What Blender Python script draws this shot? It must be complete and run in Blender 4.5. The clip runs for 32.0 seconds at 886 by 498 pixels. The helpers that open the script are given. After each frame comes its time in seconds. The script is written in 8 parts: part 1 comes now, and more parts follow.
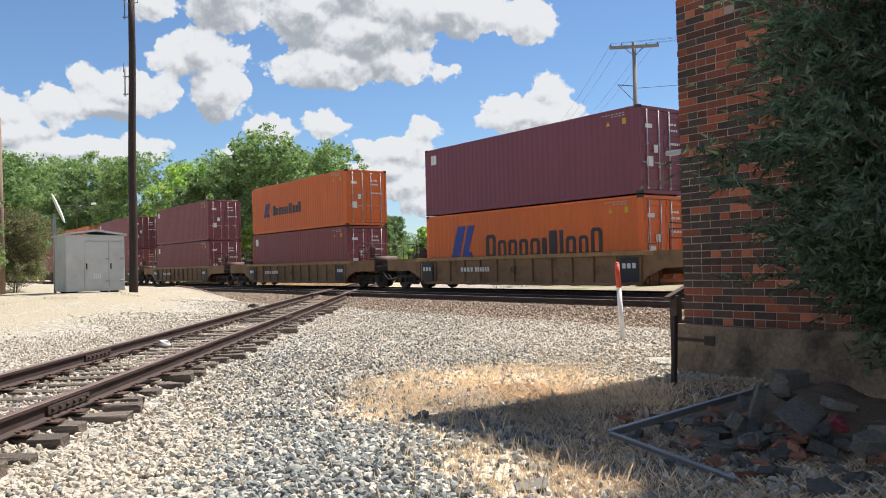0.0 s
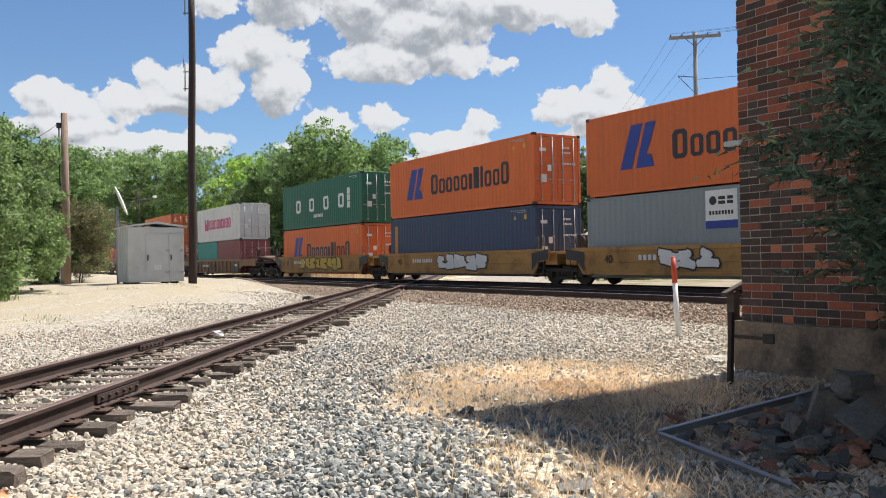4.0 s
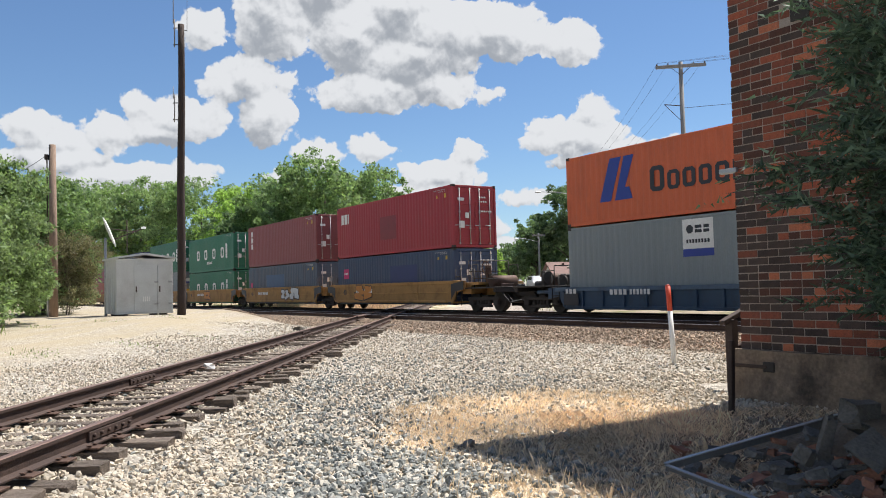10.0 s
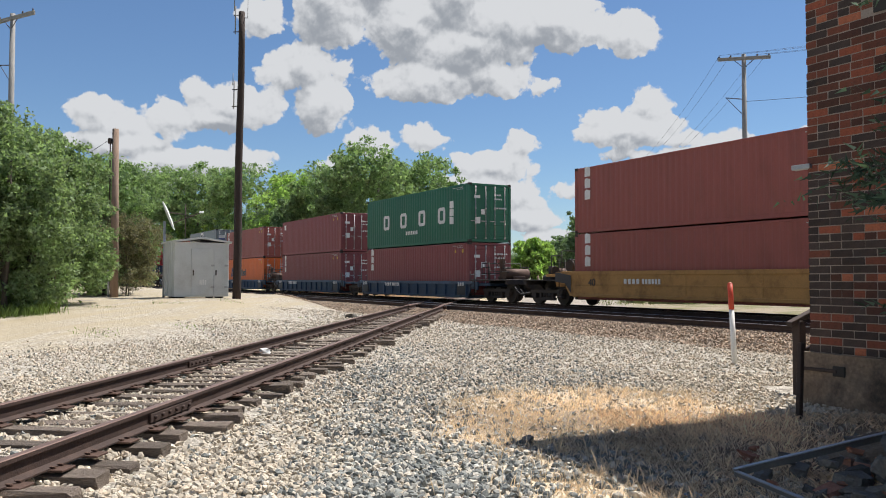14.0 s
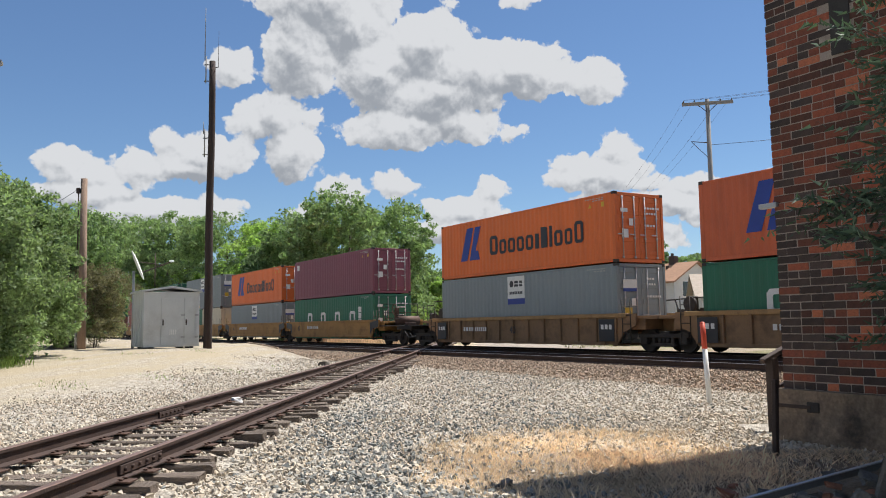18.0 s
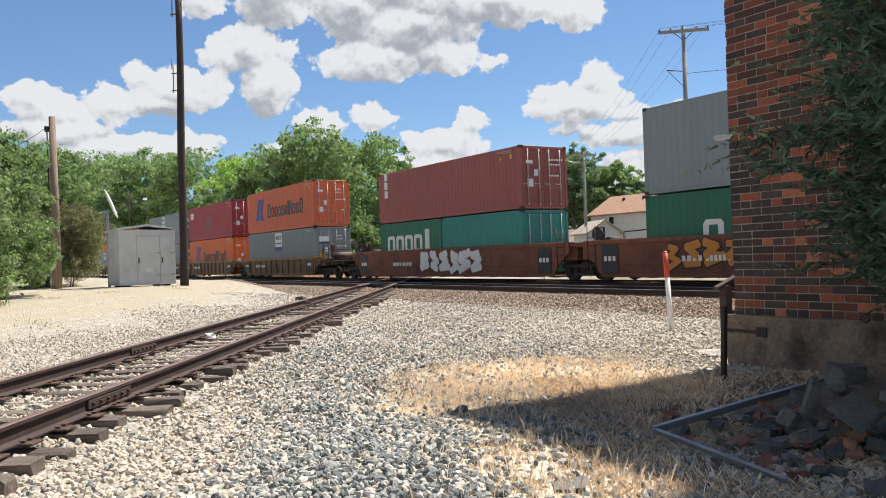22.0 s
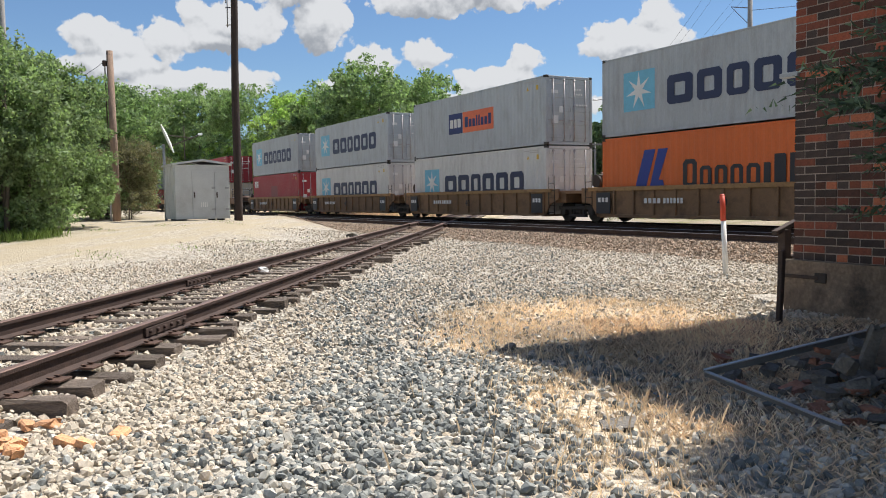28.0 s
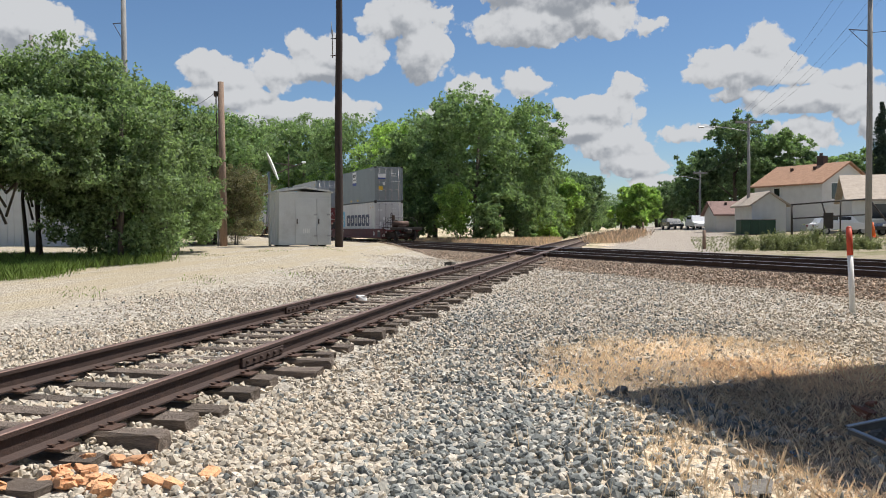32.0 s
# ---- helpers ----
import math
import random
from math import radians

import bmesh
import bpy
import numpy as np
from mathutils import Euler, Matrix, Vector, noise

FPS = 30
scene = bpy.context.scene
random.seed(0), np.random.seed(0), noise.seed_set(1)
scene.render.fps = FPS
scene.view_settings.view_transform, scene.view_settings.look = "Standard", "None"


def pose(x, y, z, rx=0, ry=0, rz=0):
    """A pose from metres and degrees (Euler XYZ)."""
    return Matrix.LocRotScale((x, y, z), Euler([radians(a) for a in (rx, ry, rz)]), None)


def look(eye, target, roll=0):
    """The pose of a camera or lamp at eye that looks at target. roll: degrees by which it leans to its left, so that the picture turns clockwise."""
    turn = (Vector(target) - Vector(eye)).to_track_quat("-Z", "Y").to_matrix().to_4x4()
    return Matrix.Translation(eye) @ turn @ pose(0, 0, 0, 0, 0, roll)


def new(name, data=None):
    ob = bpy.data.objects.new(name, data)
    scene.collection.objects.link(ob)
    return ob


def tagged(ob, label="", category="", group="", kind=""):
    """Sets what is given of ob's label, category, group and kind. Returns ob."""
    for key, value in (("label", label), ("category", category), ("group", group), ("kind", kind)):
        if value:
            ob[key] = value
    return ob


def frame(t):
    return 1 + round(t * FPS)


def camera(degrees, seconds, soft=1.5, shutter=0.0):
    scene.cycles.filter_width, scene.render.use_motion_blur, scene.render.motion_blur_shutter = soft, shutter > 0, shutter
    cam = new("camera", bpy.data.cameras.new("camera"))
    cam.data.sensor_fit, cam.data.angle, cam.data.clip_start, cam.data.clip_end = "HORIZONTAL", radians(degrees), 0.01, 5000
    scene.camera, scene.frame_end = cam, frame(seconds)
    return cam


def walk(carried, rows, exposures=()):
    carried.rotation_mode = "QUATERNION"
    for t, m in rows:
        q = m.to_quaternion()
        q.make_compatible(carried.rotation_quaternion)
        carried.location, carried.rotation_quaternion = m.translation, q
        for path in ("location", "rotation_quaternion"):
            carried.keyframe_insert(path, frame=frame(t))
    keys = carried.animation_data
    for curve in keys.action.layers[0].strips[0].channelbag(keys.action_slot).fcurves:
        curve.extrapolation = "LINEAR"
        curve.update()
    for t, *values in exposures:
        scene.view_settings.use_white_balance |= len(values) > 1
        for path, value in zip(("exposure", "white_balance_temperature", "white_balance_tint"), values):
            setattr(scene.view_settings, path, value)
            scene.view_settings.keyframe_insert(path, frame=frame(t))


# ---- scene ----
cam = camera(56.55, 32.0, soft=1.0)


def aim(x, y, z, yaw, pitch, roll):
    """Camera pose: yaw to the left of +y, pitch up, roll as look()."""
    return Matrix.Translation((x, y, z)) @ Matrix.Rotation(radians(yaw), 4, "Z") @ Matrix.Rotation(radians(90 + pitch), 4, "X") @ Matrix.Rotation(radians(roll), 4, "Z")


walk(cam, [
    (0, aim(4.324, -0.239, 1.254, -0.88, 1.10, -1.32)), (0.5, aim(4.332, -0.290, 1.258, -0.09, 1.31, -1.53)),
    (1, aim(4.346, -0.244, 1.254, 1.17, 1.49, -1.42)), (1.5, aim(4.271, -0.211, 1.252, 0.98, 1.36, -1.72)),
    (2, aim(4.279, -0.167, 1.251, 0.31, 1.33, -1.05)), (2.5, aim(4.368, -0.111, 1.248, 1.20, 0.72, -0.28)),
    (3, aim(4.396, -0.139, 1.251, 2.15, 0.45, -0.27)), (3.5, aim(4.412, -0.111, 1.244, 2.75, 0.70, -0.58)),
    (5.5, aim(4.424, -0.028, 1.244, 0.91, 0.77, -3.80)), (6, aim(4.395, 0.030, 1.252, -0.67, 0.25, -5.32)),
    (6.5, aim(4.329, 0.003, 1.269, -0.33, 1.28, -4.40)), (7, aim(4.285, 0.014, 1.274, 1.87, 2.32, -3.07)),
    (7.5, aim(4.276, 0.007, 1.274, 3.21, 2.64, -2.96)), (8, aim(4.291, 0.017, 1.266, 2.89, 2.73, -2.86)),
    (8.5, aim(4.284, 0.014, 1.276, 2.58, 3.08, -2.75)), (9, aim(4.287, 0.011, 1.271, 2.75, 3.31, -2.95)),
    (9.5, aim(4.289, -0.006, 1.276, 2.78, 3.48, -2.95)), (10, aim(4.317, -0.007, 1.262, 2.19, 2.73, -1.40)),
    (10.5, aim(4.336, 0.004, 1.256, 0.96, 0.64, 0.21)), (11, aim(4.365, -0.016, 1.256, 2.83, -1.48, -0.32)),
    (11.5, aim(4.351, 0.026, 1.249, 5.50, -1.73, -0.56)), (12, aim(4.258, 0.057, 1.256, 6.34, 1.01, -0.97)),
    (12.5, aim(4.169, 0.097, 1.265, 6.41, 2.00, -0.25)), (13, aim(4.165, 0.076, 1.251, 7.54, 0.81, 0.70)),
    (13.5, aim(4.196, 0.053, 1.268, 7.67, 0.14, 1.16)), (14, aim(4.199, 0.100, 1.280, 5.70, 2.09, 0.15)),
    (14.5, aim(4.216, 0.139, 1.268, 4.48, 4.11, -0.78)), (15, aim(4.254, 0.194, 1.241, 4.67, 5.04, -2.06)),
    (15.5, aim(4.221, 0.201, 1.236, 5.16, 6.80, -1.79)), (17.5, aim(4.231, 0.142, 1.245, 2.94, 6.49, -1.17)),
    (18, aim(4.178, 0.107, 1.244, 3.75, 5.27, -0.87)), (18.5, aim(4.171, 0.075, 1.230, 4.62, 4.03, -0.31)),
    (19, aim(4.200, 0.002, 1.237, 2.94, 2.47, -0.27)), (19.5, aim(4.220, -0.039, 1.239, -0.00, 1.67, -1.47)),
    (20, aim(4.274, -0.034, 1.241, -1.43, 1.48, -1.24)), (20.5, aim(4.383, -0.022, 1.243, 0.35, 1.02, -0.02)),
    (21, aim(4.414, -0.044, 1.239, 1.24, 0.52, -0.65)), (21.5, aim(4.392, -0.032, 1.233, 2.38, 0.23, -1.03)),
    (22, aim(4.427, -0.056, 1.255, 2.51, 0.57, -1.87)), (22.5, aim(4.441, -0.032, 1.246, -0.42, 1.00, -2.69)),
    (23, aim(4.437, -0.017, 1.236, -2.12, 0.81, -2.66)), (23.5, aim(4.445, -0.002, 1.246, -2.70, 1.48, -1.56)),
    (24, aim(4.434, -0.014, 1.221, -2.17, 0.94, -1.03)), (24.5, aim(4.426, -0.009, 1.228, -0.65, -1.22, -0.83)),
    (26.5, aim(4.419, 0.009, 1.218, 2.83, -3.24, -0.38)), (27, aim(4.411, -0.001, 1.219, 4.37, -3.29, -0.51)),
    (27.5, aim(4.415, -0.005, 1.221, 5.50, -3.60, -0.85)), (28, aim(4.416, -0.000, 1.225, 6.10, -3.51, -0.85)),
    (28.5, aim(4.414, -0.006, 1.224, 6.21, -3.33, -0.66)), (29, aim(4.406, -0.011, 1.238, 6.42, -3.40, -0.35)),
    (29.5, aim(4.402, -0.001, 1.243, 7.07, -3.04, 0.14)), (30, aim(4.398, 0.003, 1.233, 7.97, -2.82, 0.26)),
    (30.5, aim(4.391, -0.012, 1.227, 9.18, -2.68, 0.39)), (31, aim(4.408, -0.047, 1.229, 11.15, -1.40, 0.45)),
    (31.5, aim(4.375, 0.141, 1.207, 12.59, -0.66, 0.24)), (32, aim(4.294, 0.389, 1.248, 12.83, -1.51, -0.27)),
], exposures=[(0, 0.78), (3, 0.72), (6, 0.76), (7, 0.82), (8, 0.74), (10, 0.7), (12, 0.62), (15, 0.5), (18, 0.56), (20, 0.88), (21, 0.78), (22, 0.76), (24.5, 0.8), (28, 0.62), (30, 0.58), (32, 0.38)])

# ---- main line geometry: the line runs along EX, NN points away across it ----
AL = radians(34.8)
EX = Vector((math.sin(AL), -math.cos(AL), 0))
NN = Vector((math.cos(AL), math.sin(AL), 0))
YAW = -90 + 34.8
D_FAR = 25.28      # centre of the track with the train
D_NEAR = 21.24     # centre of the empty track
GAUGE = 1.505
RAIL_TOP = 0.18
SPEED = 22.3


def on_line(s, d, z=0.0):
    return EX * s + NN * d + Vector((0, 0, z))


def smooth(a, b, v):
    k = min(1.0, max(0.0, (v - a) / (b - a)))
    return k * k * (3 - 2 * k)


# ---- world and sun ----
SUN_TO = Vector((0.768, 0.64, 0)).normalized()
SUN_EL = radians(62)
sun = new("sun", bpy.data.lights.new("sun", "SUN"))
sun.data.energy, sun.data.angle, sun.data.color = 5.0, radians(0.6), (1.0, 0.955, 0.895)
sun.matrix_world = look((0, 0, 60), Vector((0, 0, 60)) - (SUN_TO * math.cos(SUN_EL) + Vector((0, 0, math.sin(SUN_EL)))))

world = bpy.data.worlds.new("world")
scene.world = world
world.use_nodes = True
wn, wl = world.node_tree.nodes, world.node_tree.links
sky = wn.new("ShaderNodeTexSky")
sky.sky_type, sky.sun_disc = "NISHITA", False
sky.sun_elevation, sky.sun_rotation = SUN_EL, math.atan2(SUN_TO.x, SUN_TO.y)
sky.air_density, sky.dust_density, sky.ozone_density = 1.0, 0.1, 7.5
background = wn["Background"]
background.inputs["Strength"].default_value = 0.073

# cumulus clouds over the blue: soft ellipses of azimuth, elevation and two radii in degrees, broken up by noise
HIGH_BANK = [(-12, 22.4, 5.3, 2.55), (-13.7, 18.6, 2.48, 3.33), (-10, 20.8, 2.94, 2.35), (-4.8, 19.2, 3.32, 2.04), (-1.2, 17.6, 4.93, 1.88), (2.4, 17.4, 3.08, 1.8), (7.3, 16.4, 1.84, 1.41), (-8.1, 17.4, 3.08, 2.55), (-6.8, 13.5, 3.95, 1.33), (-2.2, 13.8, 2.5, 1.25), (1.2, 13.1, 0.72, 0.43), (-4.1, 15.8, 4.48, 1.76), (-2.7, 21.8, 0.51, 0.27), (1.8, 22, 0.93, 0.55), (-18.4, 17.3, 1.64, 1.1), (-15.2, 14.5, 1.82, 1.57), (-14.1, 12.1, 1.92, 2.04), (-16.9, 13.8, 1.29, 1.18), (-19.9, 11.6, 2.88, 1.49), (-22.1, 12.4, 1.2, 0.67), (-20.8, 10.7, 2.31, 0.86), (-13, 14.3, 1.05, 0.63)]
LOW_BANK = [(-28.8, 10.5, 1.67, 1.06), (-26.8, 9.9, 1.43, 0.94), (-24.2, 10.6, 1.52, 1.18), (-27.4, 8.7, 2.97, 0.78), (-23.2, 7.7, 3.96, 0.94), (-19.2, 8, 1.58, 0.86), (-24.6, 6.5, 2.17, 0.71), (-10.7, 9.4, 1.35, 1.02), (-13.3, 7.8, 0.99, 0.86), (-7.1, 9.7, 1.35, 0.67), (-2.2, 7.9, 2.77, 1.1), (-0.3, 9.1, 0.99, 0.94), (-3.2, 6.6, 2.96, 1.02), (7.1, 10.1, 3.5, 1.18), (8.4, 11.6, 1.44, 1.1), (5.2, 10.9, 1.44, 0.78), (10.4, 9.4, 1.27, 0.55), (-31.7, 21.1, 1.47, 0.55), (-25.8, 22.2, 1.52, 0.27)]
SIDE_BANKS = [(11.4, 7.9, 4.16, 0.86), (13.3, 8.9, 1.43, 0.86), (14, 7.5, 1.66, 1.1), (10.6, 5.7, 1.97, 1.02), (3.6, 6.2, 1.66, 0.55), (6.1, 8.6, 1.03, 0.31), (-1.3, 5.7, 2.36, 1.25), (0.1, 4.2, 2.16, 0.78), (1.4, 2.9, 1.57, 0.55), (15.6, 6.4, 1.78, 1.18), (10.1, 4.1, 2.36, 0.55), (-39.5, 12.4, 3.21, 1.88), (-40.6, 10.1, 1.99, 1.18), (-43, 10.9, 2.79, 1.96), (-45, 8.4, 3.17, 1.18), (-40, 8, 1.03, 0.55), (21.5, 9, 3.6, 1.3), (25, 10.6, 2, 1.4), (29, 14.5, 4.5, 1.8)]
HIGH_BANK += [(4.9, 16.7, 1.7, 1.0)]
CLOUDS = HIGH_BANK + LOW_BANK + SIDE_BANKS
# similar broken cover added over the unseen sky, to brighten faces in shade
rnd = random.Random(77)
for k in range(22):
    e = rnd.choice((12, 20, 30, 42, 56))
    CLOUDS.append((rnd.uniform(40, 315) if k % 2 else rnd.uniform(60, 300), e, rnd.uniform(9, 15) / math.cos(radians(e)), rnd.uniform(4, 7.5)))
CLOUDS = [(a - 360 if a > 180 else a, e, ra, re) for a, e, ra, re in CLOUDS]


def cloud_field():
    """A node group: direction as (azimuth, elevation, 0) in degrees to the density of cloud there."""
    g = bpy.data.node_groups.new("cloud_field", "ShaderNodeTree")
    g.interface.new_socket("Vector", in_out="INPUT", socket_type="NodeSocketVector")
    g.interface.new_socket("Density", in_out="OUTPUT", socket_type="NodeSocketFloat")
    n, l = g.nodes, g.links
    gin, gout = n.new("NodeGroupInput"), n.new("NodeGroupOutput")
    warp = n.new("ShaderNodeTexNoise")
    warp.inputs["Scale"].default_value, warp.inputs["Detail"].default_value = 0.45, 3
    l.new(gin.outputs[0], warp.inputs["Vector"])
    shift = n.new("ShaderNodeVectorMath")
    shift.operation = "MULTIPLY_ADD"
    l.new(warp.outputs["Color"], shift.inputs[0])
    shift.inputs[1].default_value, shift.inputs[2].default_value = (1.8, 1.2, 0), (-0.9, -0.6, 0)
    put = n.new("ShaderNodeVectorMath")
    l.new(gin.outputs[0], put.inputs[0])
    l.new(shift.outputs[0], put.inputs[1])
    last = None
    for a, e, ra, re in CLOUDS:
        fit = n.new("ShaderNodeVectorMath")
        fit.operation = "MULTIPLY_ADD"
        l.new(put.outputs[0], fit.inputs[0])
        fit.inputs[1].default_value, fit.inputs[2].default_value = (1 / ra, 1 / re, 0), (-a / ra, -e / re, 0)
        far = n.new("ShaderNodeVectorMath")
        far.operation = "LENGTH"
        l.new(fit.outputs[0], far.inputs[0])
        # about how many degrees inside or outside the ellipse
        deep = n.new("ShaderNodeMath")
        deep.operation = "MULTIPLY_ADD"
        l.new(far.outputs["Value"], deep.inputs[0])
        size = min(2.2, math.sqrt(ra * re))
        deep.inputs[1].default_value, deep.inputs[2].default_value = size, -size
        if last is None:
            last = deep.outputs[0]
            continue
        least = n.new("ShaderNodeMath")
        least.operation = "SMOOTH_MIN"
        least.inputs[2].default_value = 0.35
        l.new(last, least.inputs[0])
        l.new(deep.outputs[0], least.inputs[1])
        last = least.outputs[0]
    puff = n.new("ShaderNodeTexNoise")
    puff.inputs["Scale"].default_value, puff.inputs["Detail"].default_value, puff.inputs["Roughness"].default_value = 1.1, 7, 0.6
    l.new(gin.outputs[0], puff.inputs["Vector"])
    lift = n.new("ShaderNodeMath")
    lift.operation = "MULTIPLY_ADD"
    l.new(puff.outputs["Fac"], lift.inputs[0])
    lift.inputs[1].default_value, lift.inputs[2].default_value = 1.0, 0.48
    for size, amount in ((0.6, -0.75), (1.5, -0.42), (3.6, -0.2)):
        lobes = n.new("ShaderNodeTexVoronoi")
        lobes.feature = "SMOOTH_F1"
        lobes.inputs["Scale"].default_value, lobes.inputs["Smoothness"].default_value = size, 0.2
        l.new(put.outputs[0], lobes.inputs["Vector"])
        more = n.new("ShaderNodeMath")
        more.operation = "MULTIPLY_ADD"
        l.new(lobes.outputs["Distance"], more.inputs[0])
        more.inputs[1].default_value = amount
        l.new(lift.outputs[0], more.inputs[2])
        lift = more
    sub = n.new("ShaderNodeMath")
    sub.operation = "SUBTRACT"
    l.new(lift.outputs[0], sub.inputs[0])
    l.new(last, sub.inputs[1])
    l.new(sub.outputs[0], gout.inputs[0])
    return g


def world_clouds():
    def calc(op, a, b=None, c=None):
        q = wn.new("ShaderNodeMath")
        q.operation = op
        for i, v in enumerate((a, b, c)):
            if isinstance(v, (int, float)):
                q.inputs[i].default_value = v
            elif v is not None:
                wl.new(v, q.inputs[i])
        return q.outputs[0]

    def ramp(v, a, b, c=0.0, d=1.0):
        q = wn.new("ShaderNodeMapRange")
        q.interpolation_type = "SMOOTHSTEP"
        for key, x in (("From Min", a), ("From Max", b), ("To Min", c), ("To Max", d)):
            q.inputs[key].default_value = x
        wl.new(v, q.inputs["Value"])
        return q.outputs[0]

    tc = wn.new("ShaderNodeTexCoord")
    sep = wn.new("ShaderNodeSeparateXYZ")
    wl.new(tc.outputs["Generated"], sep.inputs[0])
    az = calc("MULTIPLY", calc("ARCTAN2", sep.outputs["X"], sep.outputs["Y"]), 180 / math.pi)
    el = calc("MULTIPLY", calc("ARCSINE", sep.outputs["Z"]), 180 / math.pi)
    group = cloud_field()
    dens = []
    for lift in (0.0, 0.45, 1.9):
        comb = wn.new("ShaderNodeCombineXYZ")
        wl.new(calc("ADD", az, 0.35 * lift), comb.inputs[0])
        wl.new(calc("ADD", el, lift), comb.inputs[1])
        node = wn.new("ShaderNodeGroup")
        node.node_tree = group
        wl.new(comb.outputs[0], node.inputs[0])
        dens.append(node.outputs[0])
    mask = ramp(dens[0], -0.02, 0.24)
    fine = calc("MULTIPLY", calc("SUBTRACT", dens[0], dens[1]), 0.7)
    under = calc("MULTIPLY", ramp(dens[2], 0.1, 2.6), -0.75)
    light = calc("ADD", calc("ADD", fine, under), 1.06)
    light = ramp(light, 0.0, 1.15, 0.0, 1.0)
    tint = wn.new("ShaderNodeMix")
    tint.data_type = "RGBA"
    wl.new(light, tint.inputs["Factor"])
    tint.inputs["A"].default_value, tint.inputs["B"].default_value = (*CLOUD_GREY, 1), (*CLOUD_WHITE, 1)
    haze = wn.new("ShaderNodeMix")
    haze.data_type = "RGBA"
    wl.new(mask, haze.inputs["Factor"])
    wl.new(sky.outputs[0], haze.inputs["A"])
    wl.new(tint.outputs["Result"], haze.inputs["B"])
    wl.new(haze.outputs["Result"], background.inputs["Color"])


CLOUD_WHITE, CLOUD_GREY = (6.5, 6.65, 6.9), (3.15, 3.4, 3.8)
world_clouds()

# ---- materials ----
def material(name, color, rough=0.7, metal=0.0, vary=0.25, scale=3.0, fine=40.0, bump=0.2, bump_scale=None, stain=None, stain_amount=0.4, stain_scale=0.8, island=0.0, objvar=0.0, spec=0.5, stretch=(1, 1, 1)):
    m = bpy.data.materials.new(name)
    m.use_nodes = True
    n, l = m.node_tree.nodes, m.node_tree.links
    b = n["Principled BSDF"]
    b.inputs["Metallic"].default_value = metal
    b.inputs["Specular IOR Level"].default_value = spec
    tc = n.new("ShaderNodeTexCoord")
    mp = n.new("ShaderNodeMapping")
    mp.inputs["Scale"].default_value = stretch
    l.new(tc.outputs["Object"], mp.inputs[0])
    big, small = n.new("ShaderNodeTexNoise"), n.new("ShaderNodeTexNoise")
    big.inputs["Scale"].default_value, big.inputs["Detail"].default_value = scale, 5
    small.inputs["Scale"].default_value, small.inputs["Detail"].default_value = fine, 4
    l.new(mp.outputs[0], big.inputs["Vector"])
    l.new(mp.outputs[0], small.inputs["Vector"])
    add = n.new("ShaderNodeMath")
    add.operation = "ADD"
    l.new(big.outputs["Fac"], add.inputs[0])
    l.new(small.outputs["Fac"], add.inputs[1])
    rng = n.new("ShaderNodeMapRange")
    rng.inputs["From Min"].default_value, rng.inputs["From Max"].default_value = 0.6, 1.4
    rng.inputs["To Min"].default_value, rng.inputs["To Max"].default_value = 1 - vary, 1 + vary
    l.new(add.outputs[0], rng.inputs["Value"])
    value = rng.outputs[0]
    for amount, node, socket in ((island, "ShaderNodeNewGeometry", "Random Per Island"), (objvar, "ShaderNodeObjectInfo", "Random")):
        if amount:
            src, r2, mul = n.new(node), n.new("ShaderNodeMapRange"), n.new("ShaderNodeMath")
            r2.inputs["To Min"].default_value, r2.inputs["To Max"].default_value = 1 - amount, 1 + amount
            mul.operation = "MULTIPLY"
            l.new(src.outputs[socket], r2.inputs["Value"])
            l.new(value, mul.inputs[0])
            l.new(r2.outputs[0], mul.inputs[1])
            value = mul.outputs[0]
    vm = n.new("ShaderNodeVectorMath")
    vm.operation = "SCALE"
    vm.inputs[0].default_value = color
    l.new(value, vm.inputs["Scale"])
    out = vm.outputs[0]
    if stain:
        sn, sr, mx = n.new("ShaderNodeTexNoise"), n.new("ShaderNodeMapRange"), n.new("ShaderNodeMix")
        sn.inputs["Scale"].default_value, sn.inputs["Detail"].default_value, sn.inputs["Roughness"].default_value = stain_scale, 8, 0.7
        l.new(mp.outputs[0], sn.inputs["Vector"])
        sr.inputs["From Min"].default_value, sr.inputs["From Max"].default_value = 0.48, 0.68
        sr.inputs["To Max"].default_value = stain_amount
        l.new(sn.outputs["Fac"], sr.inputs["Value"])
        mx.data_type = "RGBA"
        l.new(sr.outputs[0], mx.inputs["Factor"])
        l.new(out, mx.inputs["A"])
        mx.inputs["B"].default_value = (*stain, 1)
        out = mx.outputs["Result"]
    l.new(out, b.inputs["Base Color"])
    rr = n.new("ShaderNodeMapRange")
    rr.inputs["To Min"].default_value, rr.inputs["To Max"].default_value = max(0.02, rough - 0.12), min(1, rough + 0.12)
    l.new(small.outputs["Fac"], rr.inputs["Value"])
    l.new(rr.outputs[0], b.inputs["Roughness"])
    if bump:
        bp = n.new("ShaderNodeBump")
        bp.inputs["Strength"].default_value, bp.inputs["Distance"].default_value = bump, 0.02
        src = small
        if bump_scale:
            src = n.new("ShaderNodeTexNoise")
            src.inputs["Scale"].default_value, src.inputs["Detail"].default_value = bump_scale, 5
            l.new(mp.outputs[0], src.inputs["Vector"])
        l.new(src.outputs["Fac"], bp.inputs["Height"])
        l.new(bp.outputs[0], b.inputs["Normal"])
    return m


